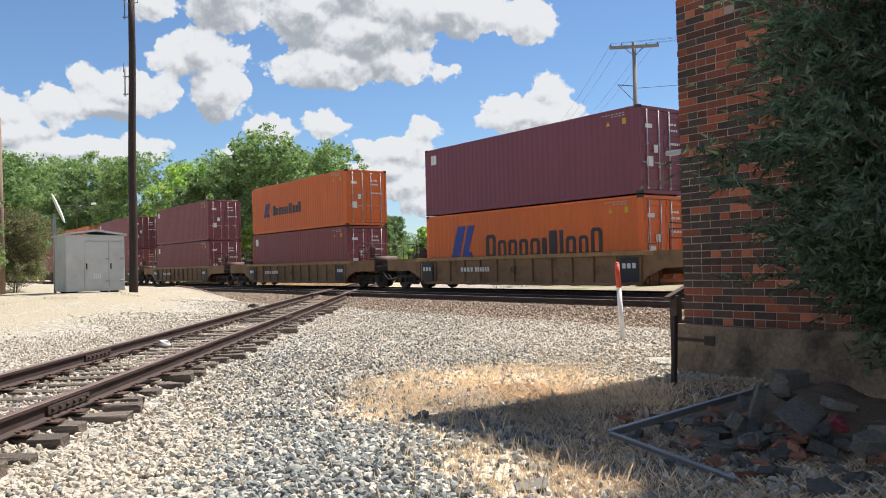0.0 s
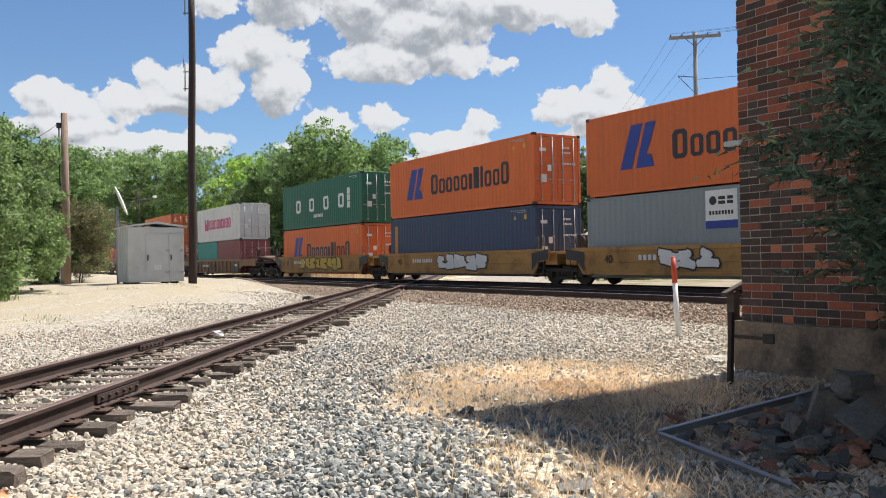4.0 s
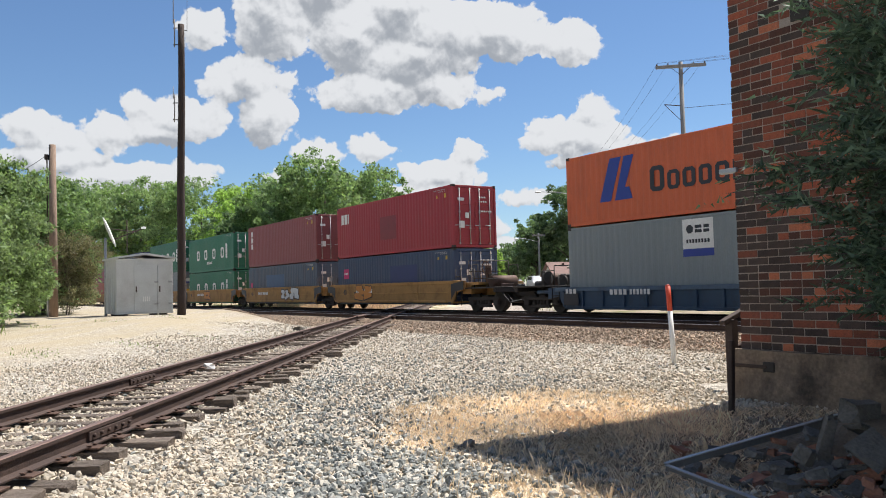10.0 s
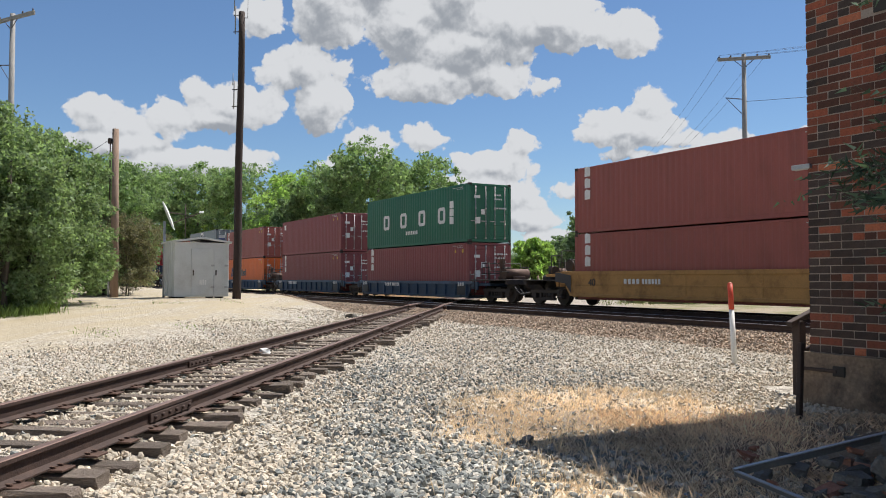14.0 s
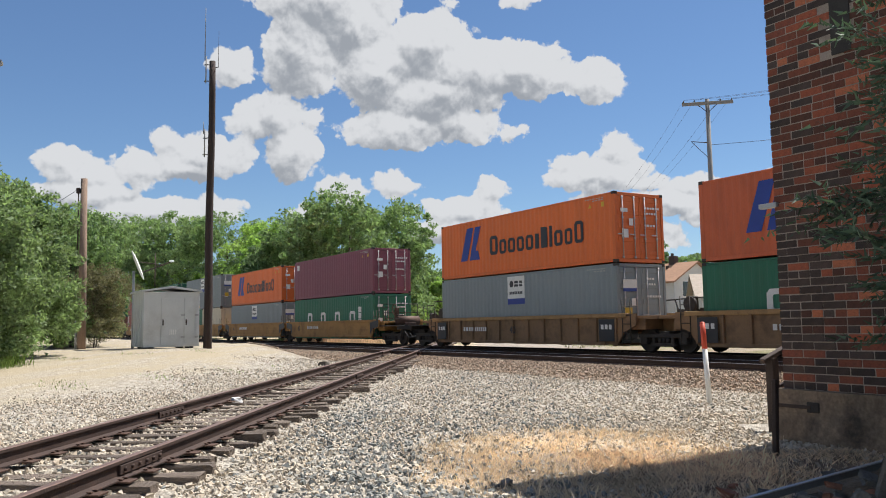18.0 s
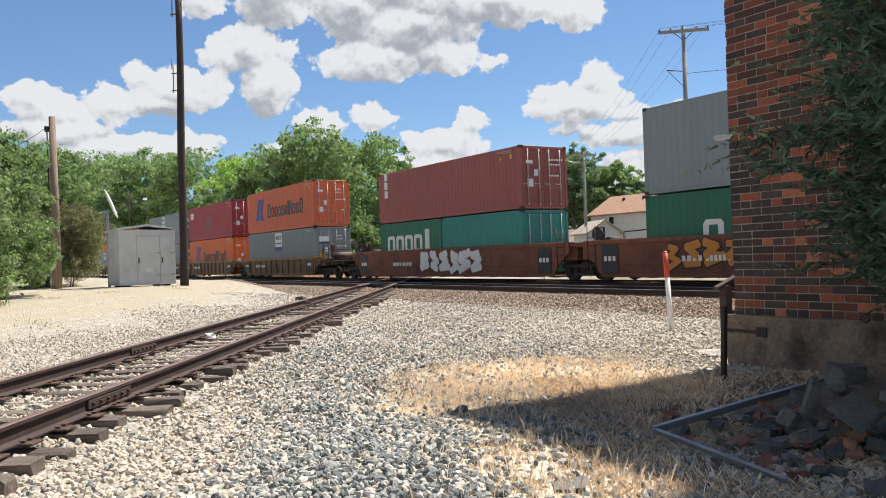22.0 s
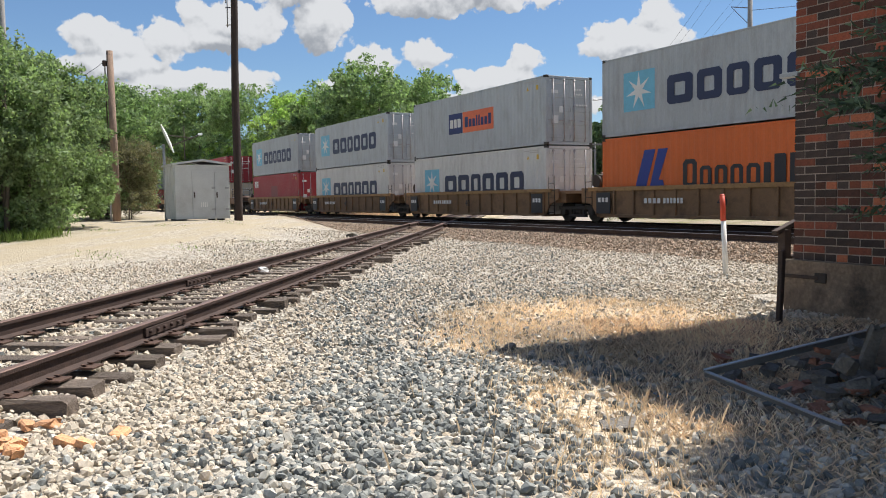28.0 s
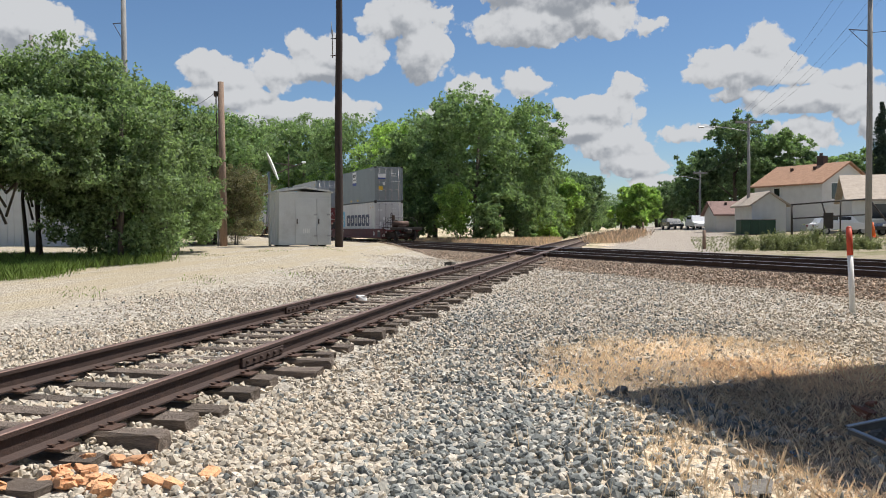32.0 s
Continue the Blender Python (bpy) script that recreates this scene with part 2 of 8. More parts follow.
RUST = (0.10, 0.045, 0.025)
M_RAIL = material("rusty_rail", (0.055, 0.035, 0.029), 0.75, 0.3, 0.35, 2, 60, 0.3, stain=(0.105, 0.062, 0.045), stain_scale=5)
M_RAILTOP = material("worn_rail_head", (0.36, 0.33, 0.31), 0.38, 0.85, 0.2, 2, 60, 0.05)
M_TIE = material("weathered_tie", (0.20, 0.158, 0.125), 0.95, 0, 0.7, 2.5, 30, 1.0, stretch=(1, 9, 9), stain=(0.085, 0.066, 0.053), stain_amount=0.7, stain_scale=1.2, objvar=0.3)
M_STEEL = material("brown_steel", (0.10, 0.06, 0.045), 0.7, 0.4, 0.3, 6, 60, 0.3)
M_BLACK = material("black_undercarriage", (0.04, 0.034, 0.03), 0.75, 0.1, 0.4, 4, 40, 0.2)
M_CAST = material("galvanised_steel", (0.42, 0.43, 0.44), 0.5, 0.6, 0.2, 5, 60, 0.1, stain=(0.2, 0.17, 0.14))
M_WHITE = material("white_paint", (0.78, 0.78, 0.76), 0.55, 0, 0.08, 3, 40, 0.05)


# ---- shared builders ----
def mesh_from(name, bm, mats):
    me = bpy.data.meshes.new(name)
    bm.to_mesh(me)
    bm.free()
    for m in mats if isinstance(mats, (list, tuple)) else [mats]:
        me.materials.append(m)
    return me


def part(name, bm, mat, parent, label="", m=None):
    ob = new(name, bm if isinstance(bm, bpy.types.Mesh) else mesh_from(name, bm, mat))
    ob.parent = parent
    if m is not None:
        ob.matrix_basis = m
    if label:
        ob["label"] = label
    return ob


def thing(name, m, label, category, group="", kind=""):
    ob = new(name)
    ob.matrix_basis = m
    return tagged(ob, label, category, group, kind)


def box(bm, x0, x1, y0, y1, z0, z1, bevel=0.0, mat=0, m=None):
    r = bmesh.ops.create_cube(bm, size=1.0, matrix=Matrix.Translation(((x0 + x1) / 2, (y0 + y1) / 2, (z0 + z1) / 2)) @ Matrix.Diagonal((x1 - x0, y1 - y0, z1 - z0, 1)))
    vs = r["verts"]
    faces = {f for v in vs for f in v.link_faces}
    if bevel:
        rb = bmesh.ops.bevel(bm, geom=list({e for v in vs for e in v.link_edges}), offset=bevel, segments=1, affect="EDGES")
        faces = set(rb["faces"]) | {f for f in faces if f.is_valid}
        vs = list({v for f in faces for v in f.verts})
    for f in faces:
        f.material_index = mat
    if m is not None:
        bmesh.ops.transform(bm, matrix=m, verts=vs)
    return vs


def tube(bm, a, b, r0, r1=None, seg=10, mat=0):
    a, b = Vector(a), Vector(b)
    d = b - a
    m = Matrix.Translation((a + b) / 2) @ d.to_track_quat("Z", "Y").to_matrix().to_4x4()
    r = bmesh.ops.create_cone(bm, cap_ends=True, segments=seg, radius1=r0, radius2=r0 if r1 is None else r1, depth=d.length, matrix=m)
    for f in {f for v in r["verts"] for f in v.link_faces}:
        f.material_index = mat
        f.smooth = len(f.verts) == 4
    return r["verts"]


def sweep(bm, pts, radii, seg=10, mat=0):
    """One tube through several points, its radius changing from point to point."""
    pts = [Vector(p) for p in pts]
    rings = []
    whole = pts[-1] - pts[0]
    ref = Vector((0, 1, 0)) if abs(whole.y) < 0.7 * whole.length else Vector((1, 0, 0))
    for i, p in enumerate(pts):
        d = (pts[min(i + 1, len(pts) - 1)] - pts[max(i - 1, 0)]).normalized()
        u = ref.cross(d).normalized()
        w = d.cross(u)
        rings.append([bm.verts.new(p + (u * math.cos(2 * math.pi * k / seg) + w * math.sin(2 * math.pi * k / seg)) * radii[i]) for k in range(seg)])
    for a, b in zip(rings, rings[1:]):
        for k in range(seg):
            f = bm.faces.new((a[k], a[(k + 1) % seg], b[(k + 1) % seg], b[k]))
            f.smooth, f.material_index = True, mat
    bm.faces.new(rings[0][::-1])
    bm.faces.new(rings[-1])


def fast_mesh(name, verts, faces, mats, smooth_faces=False):
    me = bpy.data.meshes.new(name)
    verts = np.asarray(verts, dtype=np.float32)
    faces = np.asarray(faces, dtype=np.int32)
    k = faces.shape[1]
    me.vertices.add(len(verts))
    me.vertices.foreach_set("co", verts.ravel())
    me.loops.add(faces.size)
    me.loops.foreach_set("vertex_index", faces.ravel())
    me.polygons.add(len(faces))
    me.polygons.foreach_set("loop_start", np.arange(0, faces.size, k, dtype=np.int32))
    me.polygons.foreach_set("loop_total", np.full(len(faces), k, dtype=np.int32))
    me.update(calc_edges=True)
    me.shade_flat()
    for m in mats if isinstance(mats, (list, tuple)) else [mats]:
        me.materials.append(m)
    return me


# ---- ground ----
def sstep(a, b, v):
    k = np.clip((v - a) / (b - a), 0, 1)
    return k * k * (3 - 2 * k)


def tie_top(y):
    """Height of the tie tops of the side track, which climbs gently to the crossing."""
    return 0.0034 * (np.clip(y, -40, 35) - 35)


def ground_height(x, y):
    x, y = np.asarray(x, float), np.asarray(y, float)
    d = x * NN.x + y * NN.y
    s = x * EX.x + y * EX.y
    base = -0.22 + 0 * x
    left = sstep(-3.0, -9.0, x) * sstep(6, 33, y) * (1 - sstep(17.5, 19.5, d))
    base = base + 0.62 * left
    base = base + 1.1 * sstep(30, 85, d) * sstep(-2, 8, x)
    base = base + 0.15 * sstep(27.5, 34, d)
    # ballast bed of the double main line
    prof = np.minimum(sstep(D_NEAR - 3.6, D_NEAR - 1.5, d), 1 - sstep(D_FAR + 1.5, D_FAR + 3.8, d))
    base = base * (1 - prof) + prof * (-0.03)
    # bed of the side track
    w = 1 - sstep(1.3, 2.3, np.abs(x))
    base = np.maximum(base, base * (1 - w) + w * (tie_top(y) - 0.06 - 0.06 * sstep(0.72, 1.2, np.abs(x))))
    ripple = 0.03 * np.sin(x * 0.9 + 1.3) * np.sin(y * 0.7) + 0.015 * np.sin(x * 2.9) * np.sin(y * 2.3 + x)
    return base + ripple * (1 - prof) * (1 - w)


def ground_z(x, y):
    return float(ground_height(x, y))


def node_math(n, l, op, a, b=None, clamp=False):
    q = n.new("ShaderNodeMath")
    q.operation, q.use_clamp = op, clamp
    for i, v in enumerate((a, b)):
        if v is None:
            continue
        if isinstance(v, (int, float)):
            q.inputs[i].default_value = v
        else:
            l.new(v, q.inputs[i])
    return q.outputs[0]


def node_ramp(n, l, v, a, b):
    q = n.new("ShaderNodeMapRange")
    q.interpolation_type = "SMOOTHSTEP"
    q.inputs["From Min"].default_value, q.inputs["From Max"].default_value = a, b
    l.new(v, q.inputs["Value"])
    return q.outputs[0]


def node_mix(n, l, f, a, b):
    q = n.new("ShaderNodeMix")
    q.data_type = "RGBA"
    l.new(f, q.inputs["Factor"])
    for key, v in (("A", a), ("B", b)):
        if isinstance(v, tuple):
            q.inputs[key].default_value = (*v, 1)
        else:
            l.new(v, q.inputs[key])
    return q.outputs["Result"]


def ground_material():
    m = bpy.data.materials.new("gravel_and_sand_ground")
    m.use_nodes = True
    n, l = m.node_tree.nodes, m.node_tree.links
    b = n["Principled BSDF"]
    b.inputs["Roughness"].default_value = 0.95
    b.inputs["Specular IOR Level"].default_value = 0.2
    tc = n.new("ShaderNodeTexCoord").outputs["Object"]
    sep = n.new("ShaderNodeSeparateXYZ")
    l.new(tc, sep.inputs[0])
    x, y = sep.outputs["X"], sep.outputs["Y"]
    noise_a = n.new("ShaderNodeTexNoise")
    noise_a.inputs["Scale"].default_value, noise_a.inputs["Detail"].default_value = 0.5, 6
    l.new(tc, noise_a.inputs["Vector"])
    wob = node_math(n, l, "MULTIPLY", node_math(n, l, "SUBTRACT", noise_a.outputs["Fac"], 0.5), 5.0)
    d = node_math(n, l, "ADD", node_math(n, l, "MULTIPLY", x, NN.x), node_math(n, l, "MULTIPLY", y, NN.y))
    # stones: cells with their own tone
    cells = n.new("ShaderNodeTexVoronoi")
    cells.inputs["Scale"].default_value = 19
    l.new(tc, cells.inputs["Vector"])
    tone = n.new("ShaderNodeSeparateColor")
    l.new(cells.outputs["Color"], tone.inputs[0])
    stone = node_mix(n, l, tone.outputs[0], (0.21, 0.187, 0.155), (0.56, 0.51, 0.43))
    fine = n.new("ShaderNodeTexNoise")
    fine.inputs["Scale"].default_value, fine.inputs["Detail"].default_value = 30, 6
    l.new(tc, fine.inputs["Vector"])
    sand = node_mix(n, l, fine.outputs["Fac"], (0.30, 0.25, 0.17), (0.50, 0.43, 0.31))
    grass = node_mix(n, l, fine.outputs["Fac"], (0.055, 0.085, 0.025), (0.16, 0.15, 0.07))
    straw = node_mix(n, l, fine.outputs["Fac"], (0.60, 0.47, 0.32), (0.86, 0.71, 0.52))
    soil = node_mix(n, l, fine.outputs["Fac"], (0.13, 0.10, 0.075), (0.30, 0.23, 0.165))
    # dry patch before the brick corner: straw litter over the gravel
    px = node_math(n, l, "DIVIDE", node_math(n, l, "SUBTRACT", x, 5.1), 2.2)
    py = node_math(n, l, "DIVIDE", node_math(n, l, "SUBTRACT", y, 7.9), 4.2)
    r2 = node_math(n, l, "ADD", node_math(n, l, "MULTIPLY", px, px), node_math(n, l, "MULTIPLY", py, py))
    speck = n.new("ShaderNodeTexNoise")
    speck.inputs["Scale"].default_value, speck.inputs["Detail"].default_value, speck.inputs["Roughness"].default_value = 2.6, 8, 0.72
    l.new(tc, speck.inputs["Vector"])
    f_dry = node_ramp(n, l, node_math(n, l, "SUBTRACT", node_math(n, l, "ADD", speck.outputs["Fac"], 0.55), node_math(n, l, "MULTIPLY", r2, 0.6)), 0.30, 0.95)
    f_dry = node_math(n, l, "MULTIPLY", f_dry, 0.8)
    stone = node_mix(n, l, f_dry, stone, straw)
    # sandy drive on the far side of the side track
    f_sand = node_ramp(n, l, node_math(n, l, "ADD", x, wob), -4.2, -7.0)
    streak = n.new("ShaderNodeTexNoise")
    streak.inputs["Scale"].default_value, streak.inputs["Detail"].default_value, streak.inputs["Roughness"].default_value = 1.0, 7, 0.65
    squeeze = n.new("ShaderNodeMapping")
    squeeze.inputs["Scale"].default_value, squeeze.inputs["Rotation"].default_value = (1.3, 0.16, 1), (0, 0, 0.25)
    l.new(tc, squeeze.inputs[0])
    l.new(squeeze.outputs[0], streak.inputs["Vector"])
    crumbs = node_mix(n, l, tone.outputs[0], (0.27, 0.235, 0.185), (0.54, 0.48, 0.385))
    sand = node_mix(n, l, node_ramp(n, l, streak.outputs["Fac"], 0.42, 0.62), sand, crumbs)
    col = node_mix(n, l, f_sand, stone, sand)
    f_green = node_ramp(n, l, node_math(n, l, "ADD", node_math(n, l, "ADD", node_math(n, l, "MULTIPLY", x, 1.0), node_math(n, l, "MULTIPLY", y, 0.0)), wob), -9.8, -11.8)
    f_green = node_math(n, l, "MULTIPLY", f_green, node_ramp(n, l, node_math(n, l, "ADD", y, wob), 29, 24))
    col = node_mix(n, l, f_green, col, grass)
    # brown ballast of the main line
    f_b = node_math(n, l, "MULTIPLY", node_ramp(n, l, node_math(n, l, "ADD", d, node_math(n, l, "MULTIPLY", wob, 0.5)), D_NEAR - 4.6, D_NEAR - 3.0), node_ramp(n, l, d, D_FAR + 4.5, D_FAR + 3.0))
    brown = node_mix(n, l, tone.outputs[1], (0.15, 0.105, 0.075), (0.46, 0.37, 0.28))
    col = node_mix(n, l, f_b, col, brown)
    # beyond the line: dry grass, then green
    far = node_ramp(n, l, node_math(n, l, "ADD", d, wob), D_FAR + 4.0, D_FAR + 6.0)
    lane = node_math(n, l, "MULTIPLY", node_ramp(n, l, node_math(n, l, "ADD", x, wob), 2.0, 3.5), node_ramp(n, l, node_math(n, l, "ADD", x, node_math(n, l, "MULTIPLY", y, -0.09)), 6.5, 5.0))
    beyond = node_mix(n, l, node_ramp(n, l, noise_a.outputs["Fac"], 0.4, 0.62), straw, grass)
    beyond = node_mix(n, l, node_ramp(n, l, x, 3.0, 8.0), beyond, node_mix(n, l, node_ramp(n, l, noise_a.outputs["Fac"], 0.44, 0.62), node_mix(n, l, fine.outputs["Fac"], (0.24, 0.20, 0.14), (0.40, 0.34, 0.25)), node_mix(n, l, fine.outputs["Fac"], (0.13, 0.14, 0.06), (0.27, 0.24, 0.13))))
    beyond = node_mix(n, l, lane, beyond, node_mix(n, l, tone.outputs[2], (0.24, 0.205, 0.17), (0.46, 0.41, 0.35)))
    col = node_mix(n, l, far, col, beyond)
    # soil and rubble dust by the brick wall
    f_soil = node_math(n, l, "MULTIPLY", node_ramp(n, l, node_math(n, l, "ADD", d, node_math(n, l, "MULTIPLY", wob, 0.25)), 7.0, 8.4), node_ramp(n, l, d, 12.6, 12.2))
    f_soil = node_math(n, l, "MULTIPLY", f_soil, node_ramp(n, l, y, 10.5, 9.0))
    col = node_mix(n, l, f_soil, col, soil)
    l.new(col, b.inputs["Base Color"])
    bp = n.new("ShaderNodeBump")
    bp.inputs["Strength"].default_value, bp.inputs["Distance"].default_value = 0.9, 0.04
    hgt = node_math(n, l, "ADD", node_math(n, l, "MULTIPLY", cells.outputs["Distance"], -1.0), fine.outputs["Fac"])
    l.new(hgt, bp.inputs["Height"])
    l.new(bp.outputs[0], b.inputs["Normal"])
    return m


def make_ground():
    k = 250
    u = np.linspace(-1, 1, k)
    g = 26 * np.sinh(u * 5.2) / math.sinh(1.6) * 1.0
    xs, ys = np.meshgrid(g, g + 18, indexing="ij")
    zs = ground_height(xs, ys)
    verts = np.stack([xs.ravel(), ys.ravel(), zs.ravel()], 1)
    i = np.arange(k * k).reshape(k, k)
    faces = np.stack([i[:-1, :-1].ravel(), i[1:, :-1].ravel(), i[1:, 1:].ravel(), i[:-1, 1:].ravel()], 1)
    me = fast_mesh("ground", verts, faces, ground_material())
    me.polygons.foreach_set("use_smooth", np.ones(len(faces), dtype=bool))
    return tagged(new("ground", me), "grey gravel and pale sand ground with dry grass", "ground", kind="structure")


make_ground()


# ---- tracks ----
def rail_mesh(length, step=4.0, guard=False):
    """Rail profile swept along +x, head top at z = 0."""
    prof = [(-0.07, -0.172), (0.07, -0.172), (0.07, -0.16), (0.012, -0.14), (0.009, -0.045), (0.036, -0.036), (0.036, -0.006), (0.028, 0), (-0.028, 0), (-0.036, -0.006), (-0.036, -0.036), (-0.009, -0.045), (-0.012, -0.14), (-0.07, -0.16)]
    bm = bmesh.new()
    n = max(1, int(length / step))
    rings = [[bm.verts.new((length * i / n, y, z)) for y, z in prof] for i in range(n + 1)]
    for a, b in zip(rings, rings[1:]):
        for j in range(len(prof)):
            f = bm.faces.new((a[j], a[(j + 1) % len(prof)], b[(j + 1) % len(prof)], b[j]))
            f.material_index = 1 if j in (6, 7, 8) else 0
    bm.faces.new(rings[0][::-1])
    bm.faces.new(rings[-1])
    bmesh.ops.recalc_face_normals(bm, faces=bm.faces)
    return bm


def tie_mesh(seed, length=2.6):
    rnd = random.Random(seed)
    bm = bmesh.new()
    box(bm, -length / 2 + rnd.uniform(0, 0.16), length / 2 - rnd.uniform(0, 0.2), -rnd.uniform(0.09, 0.115), rnd.uniform(0.09, 0.115), -0.17, 0, 0.014)
    bmesh.ops.subdivide_edges(bm, edges=[e for e in bm.edges if e.calc_length() > 1.5], cuts=5)
    for v in bm.verts:
        v.co += Vector((rnd.uniform(-0.02, 0.02), rnd.uniform(-0.01, 0.01), rnd.uniform(-0.018, 0.004)))
    return mesh_from("tie", bm, M_TIE)


TIES = [tie_mesh(i) for i in range(9)]


TIE_ROWS = []


def side_track():
    track = tagged(new("side_track"), "rusty single railway track on weathered wooden ties", "railway track", kind="structure")
    # rails: straight along +y, in lengths that follow the gentle climb
    spans = [(-30, 35.0), (35.0, 260)]
    for y0, y1 in spans:
        z0, z1 = float(tie_top(y0)) + RAIL_TOP, float(tie_top(y1)) + RAIL_TOP
        L = math.hypot(y1 - y0, z1 - z0)
        tilt = math.atan2(z1 - z0, y1 - y0)
        for x in (-GAUGE / 2, GAUGE / 2):
            m = Matrix.Translation((x, y0, z0)) @ Matrix.Rotation(radians(90), 4, "Z") @ Matrix.Rotation(-tilt, 4, "Y")
            part("rail", rail_mesh(L), [M_RAIL, M_SIDETOP], track, m=m)
    rnd = random.Random(4)
    y = -6.0
    TIE_ROWS.clear()
    while y < 33.2:
        m = pose(rnd.uniform(-0.08, 0.10), y, float(tie_top(y)) + rnd.uniform(-0.045, 0.002), rnd.uniform(-2, 2), rnd.uniform(-1, 1), rnd.uniform(-2.2, 2.2))
        part("tie", TIES[rnd.randrange(9)], None, track, m=m)
        TIE_ROWS.append(y)
        y += rnd.uniform(0.47, 0.56)
    y = 47.5
    while y < 110:
        part("tie", TIES[rnd.randrange(9)], None, track, m=pose(rnd.uniform(-0.05, 0.05), y, -0.01, 0, 0, rnd.uniform(-1.5, 1.5)))
        y += 0.55
    # tie plates with spikes, and joint bars
    bm = bmesh.new()
    box(bm, -0.17, 0.17, -0.09, 0.09, 0, 0.018, 0.003)
    for sx in (-1, 1):
        for sy in (-1, 1):
            box(bm, sx * 0.085 - 0.012, sx * 0.085 + 0.012, sy * 0.05 - 0.01, sy * 0.05 + 0.01, 0.0, 0.032)
            box(bm, sx * 0.085 - 0.02 - 0.012 * sx, sx * 0.085 + 0.02 - 0.012 * sx, sy * 0.05 - 0.015, sy * 0.05 + 0.015, 0.024, 0.036)
    plate = mesh_from("tie_plate", bm, M_STEEL)
    for o in [c for c in track.children if c.name.startswith("tie") and c.matrix_basis.translation.y < 33.2]:
        for x in (-GAUGE / 2, GAUGE / 2):
            p = o.matrix_basis.translation
            part("tie_plate", plate, None, track, m=pose(x, p.y, float(tie_top(p.y)) - 0.006, 0, 0, 0))
    bm = bmesh.new()
    for sy in (-1, 1):
        box(bm, -0.46, 0.46, sy * 0.02 - 0.018, sy * 0.02 + 0.018, -0.135, -0.05, 0.004)
        for k in range(6):
            tube(bm, (-0.38 + k * 0.152, sy * 0.03, -0.09), (-0.38 + k * 0.152, sy * 0.066, -0.09), 0.019, seg=6)
    bar = mesh_from("joint_bar", bm, M_RAIL)
    for x, y in ((GAUGE / 2, 7.85), (-GAUGE / 2, 12.3), (GAUGE / 2, 20.2), (-GAUGE / 2, 24.3), (GAUGE / 2, 27.0)):
        part("joint_bar", bar, None, track, m=Matrix.Translation((x, y, float(tie_top(y)) + RAIL_TOP)) @ Matrix.Rotation(radians(90), 4, "Z"))
    return track


def main_track(name, d, s0=-420.0, s1=260.0):
    track = tagged(new(name), "main line track with dark rails on brown ballast", "railway track", kind="structure")
    for side in (-1, 1):
        part("rail", rail_mesh(s1 - s0, 20), [M_RAIL, M_RAILTOP], track, m=Matrix.Translation(on_line(s0, d + side * GAUGE / 2, RAIL_TOP)) @ Matrix.Rotation(radians(YAW), 4, "Z"))
    rnd = random.Random(int(d))
    s = -46.0
    while s < 14:
        part("tie", TIES[rnd.randrange(9)], None, track, m=Matrix.Translation(on_line(s, d + rnd.uniform(-0.04, 0.04), rnd.uniform(-0.01, 0.004))) @ Matrix.Rotation(radians(YAW + 90), 4, "Z"))
        s += rnd.uniform(0.5, 0.56)
    return track


def crossing():
    """Guard rails and filler plates where the side track crosses the two main tracks."""
    c = tagged(new("rail_crossing"), "dark steel diamond crossing with guard rails", "railway track", kind="structure")
    for x in (-GAUGE / 2 + 0.105, GAUGE / 2 - 0.105):
        part("guard_rail", rail_mesh(13.0), [M_RAIL, M_SIDETOP], c, m=Matrix.Translation((x, 34.3, RAIL_TOP - 0.004)) @ Matrix.Rotation(radians(90), 4, "Z"))
    for d in (D_NEAR, D_FAR):
        y = d / NN.y
        s = -y * math.cos(AL)
        for side in (-1, 1):
            part("guard_rail", rail_mesh(6.4), [M_RAIL, M_RAILTOP], c, m=Matrix.Translation(on_line(s - 3.2, d + side * (GAUGE / 2 - 0.105), RAIL_TOP - 0.008)) @ Matrix.Rotation(radians(YAW), 4, "Z"))
            for x in (-GAUGE / 2, GAUGE / 2):
                yy = (d + side * GAUGE / 2 - x * NN.x) / NN.y
                bm = bmesh.new()
                box(bm, -0.34, 0.34, -0.30, 0.30, -0.16, -0.035, 0.01)
                part("frog_plate", bm, M_STEEL, c, m=pose(x, yy, RAIL_TOP, 0, 0, YAW / 2))
    return c


M_SIDETOP = material("rusty_rail_head", (0.20, 0.13, 0.105), 0.5, 0.5, 0.3, 3, 50, 0.1, stain=(0.09, 0.05, 0.035), stain_scale=4)
side_track()
main_track("near_main_track", D_NEAR)
main_track("far_main_track", D_FAR)
crossing()


# ---- old brick building: its long wall runs along the main line ----
CORNER = Vector((7.6, 10.4, 0))
WALL_Z0, WALL_Z1, COURSE, STRETCH = 0.42, 8.1, 0.0935, 0.292
M_MORTAR = material("pale_mortar", (0.36, 0.30, 0.255), 0.95, 0, 0.3, 4, 60, 0.5, stain=(0.16, 0.12, 0.10), stain_amount=0.7, stain_scale=1.2)
M_CONC = material("old_concrete", (0.215, 0.16, 0.115), 0.95, 0, 0.5, 2.2, 25, 1.0, bump_scale=9, stain=(0.05, 0.04, 0.032), stain_amount=0.95, stain_scale=1.7)
M_IRON = material("rusted_iron", (0.07, 0.05, 0.042), 0.85, 0.3, 0.3, 5, 50, 0.3)


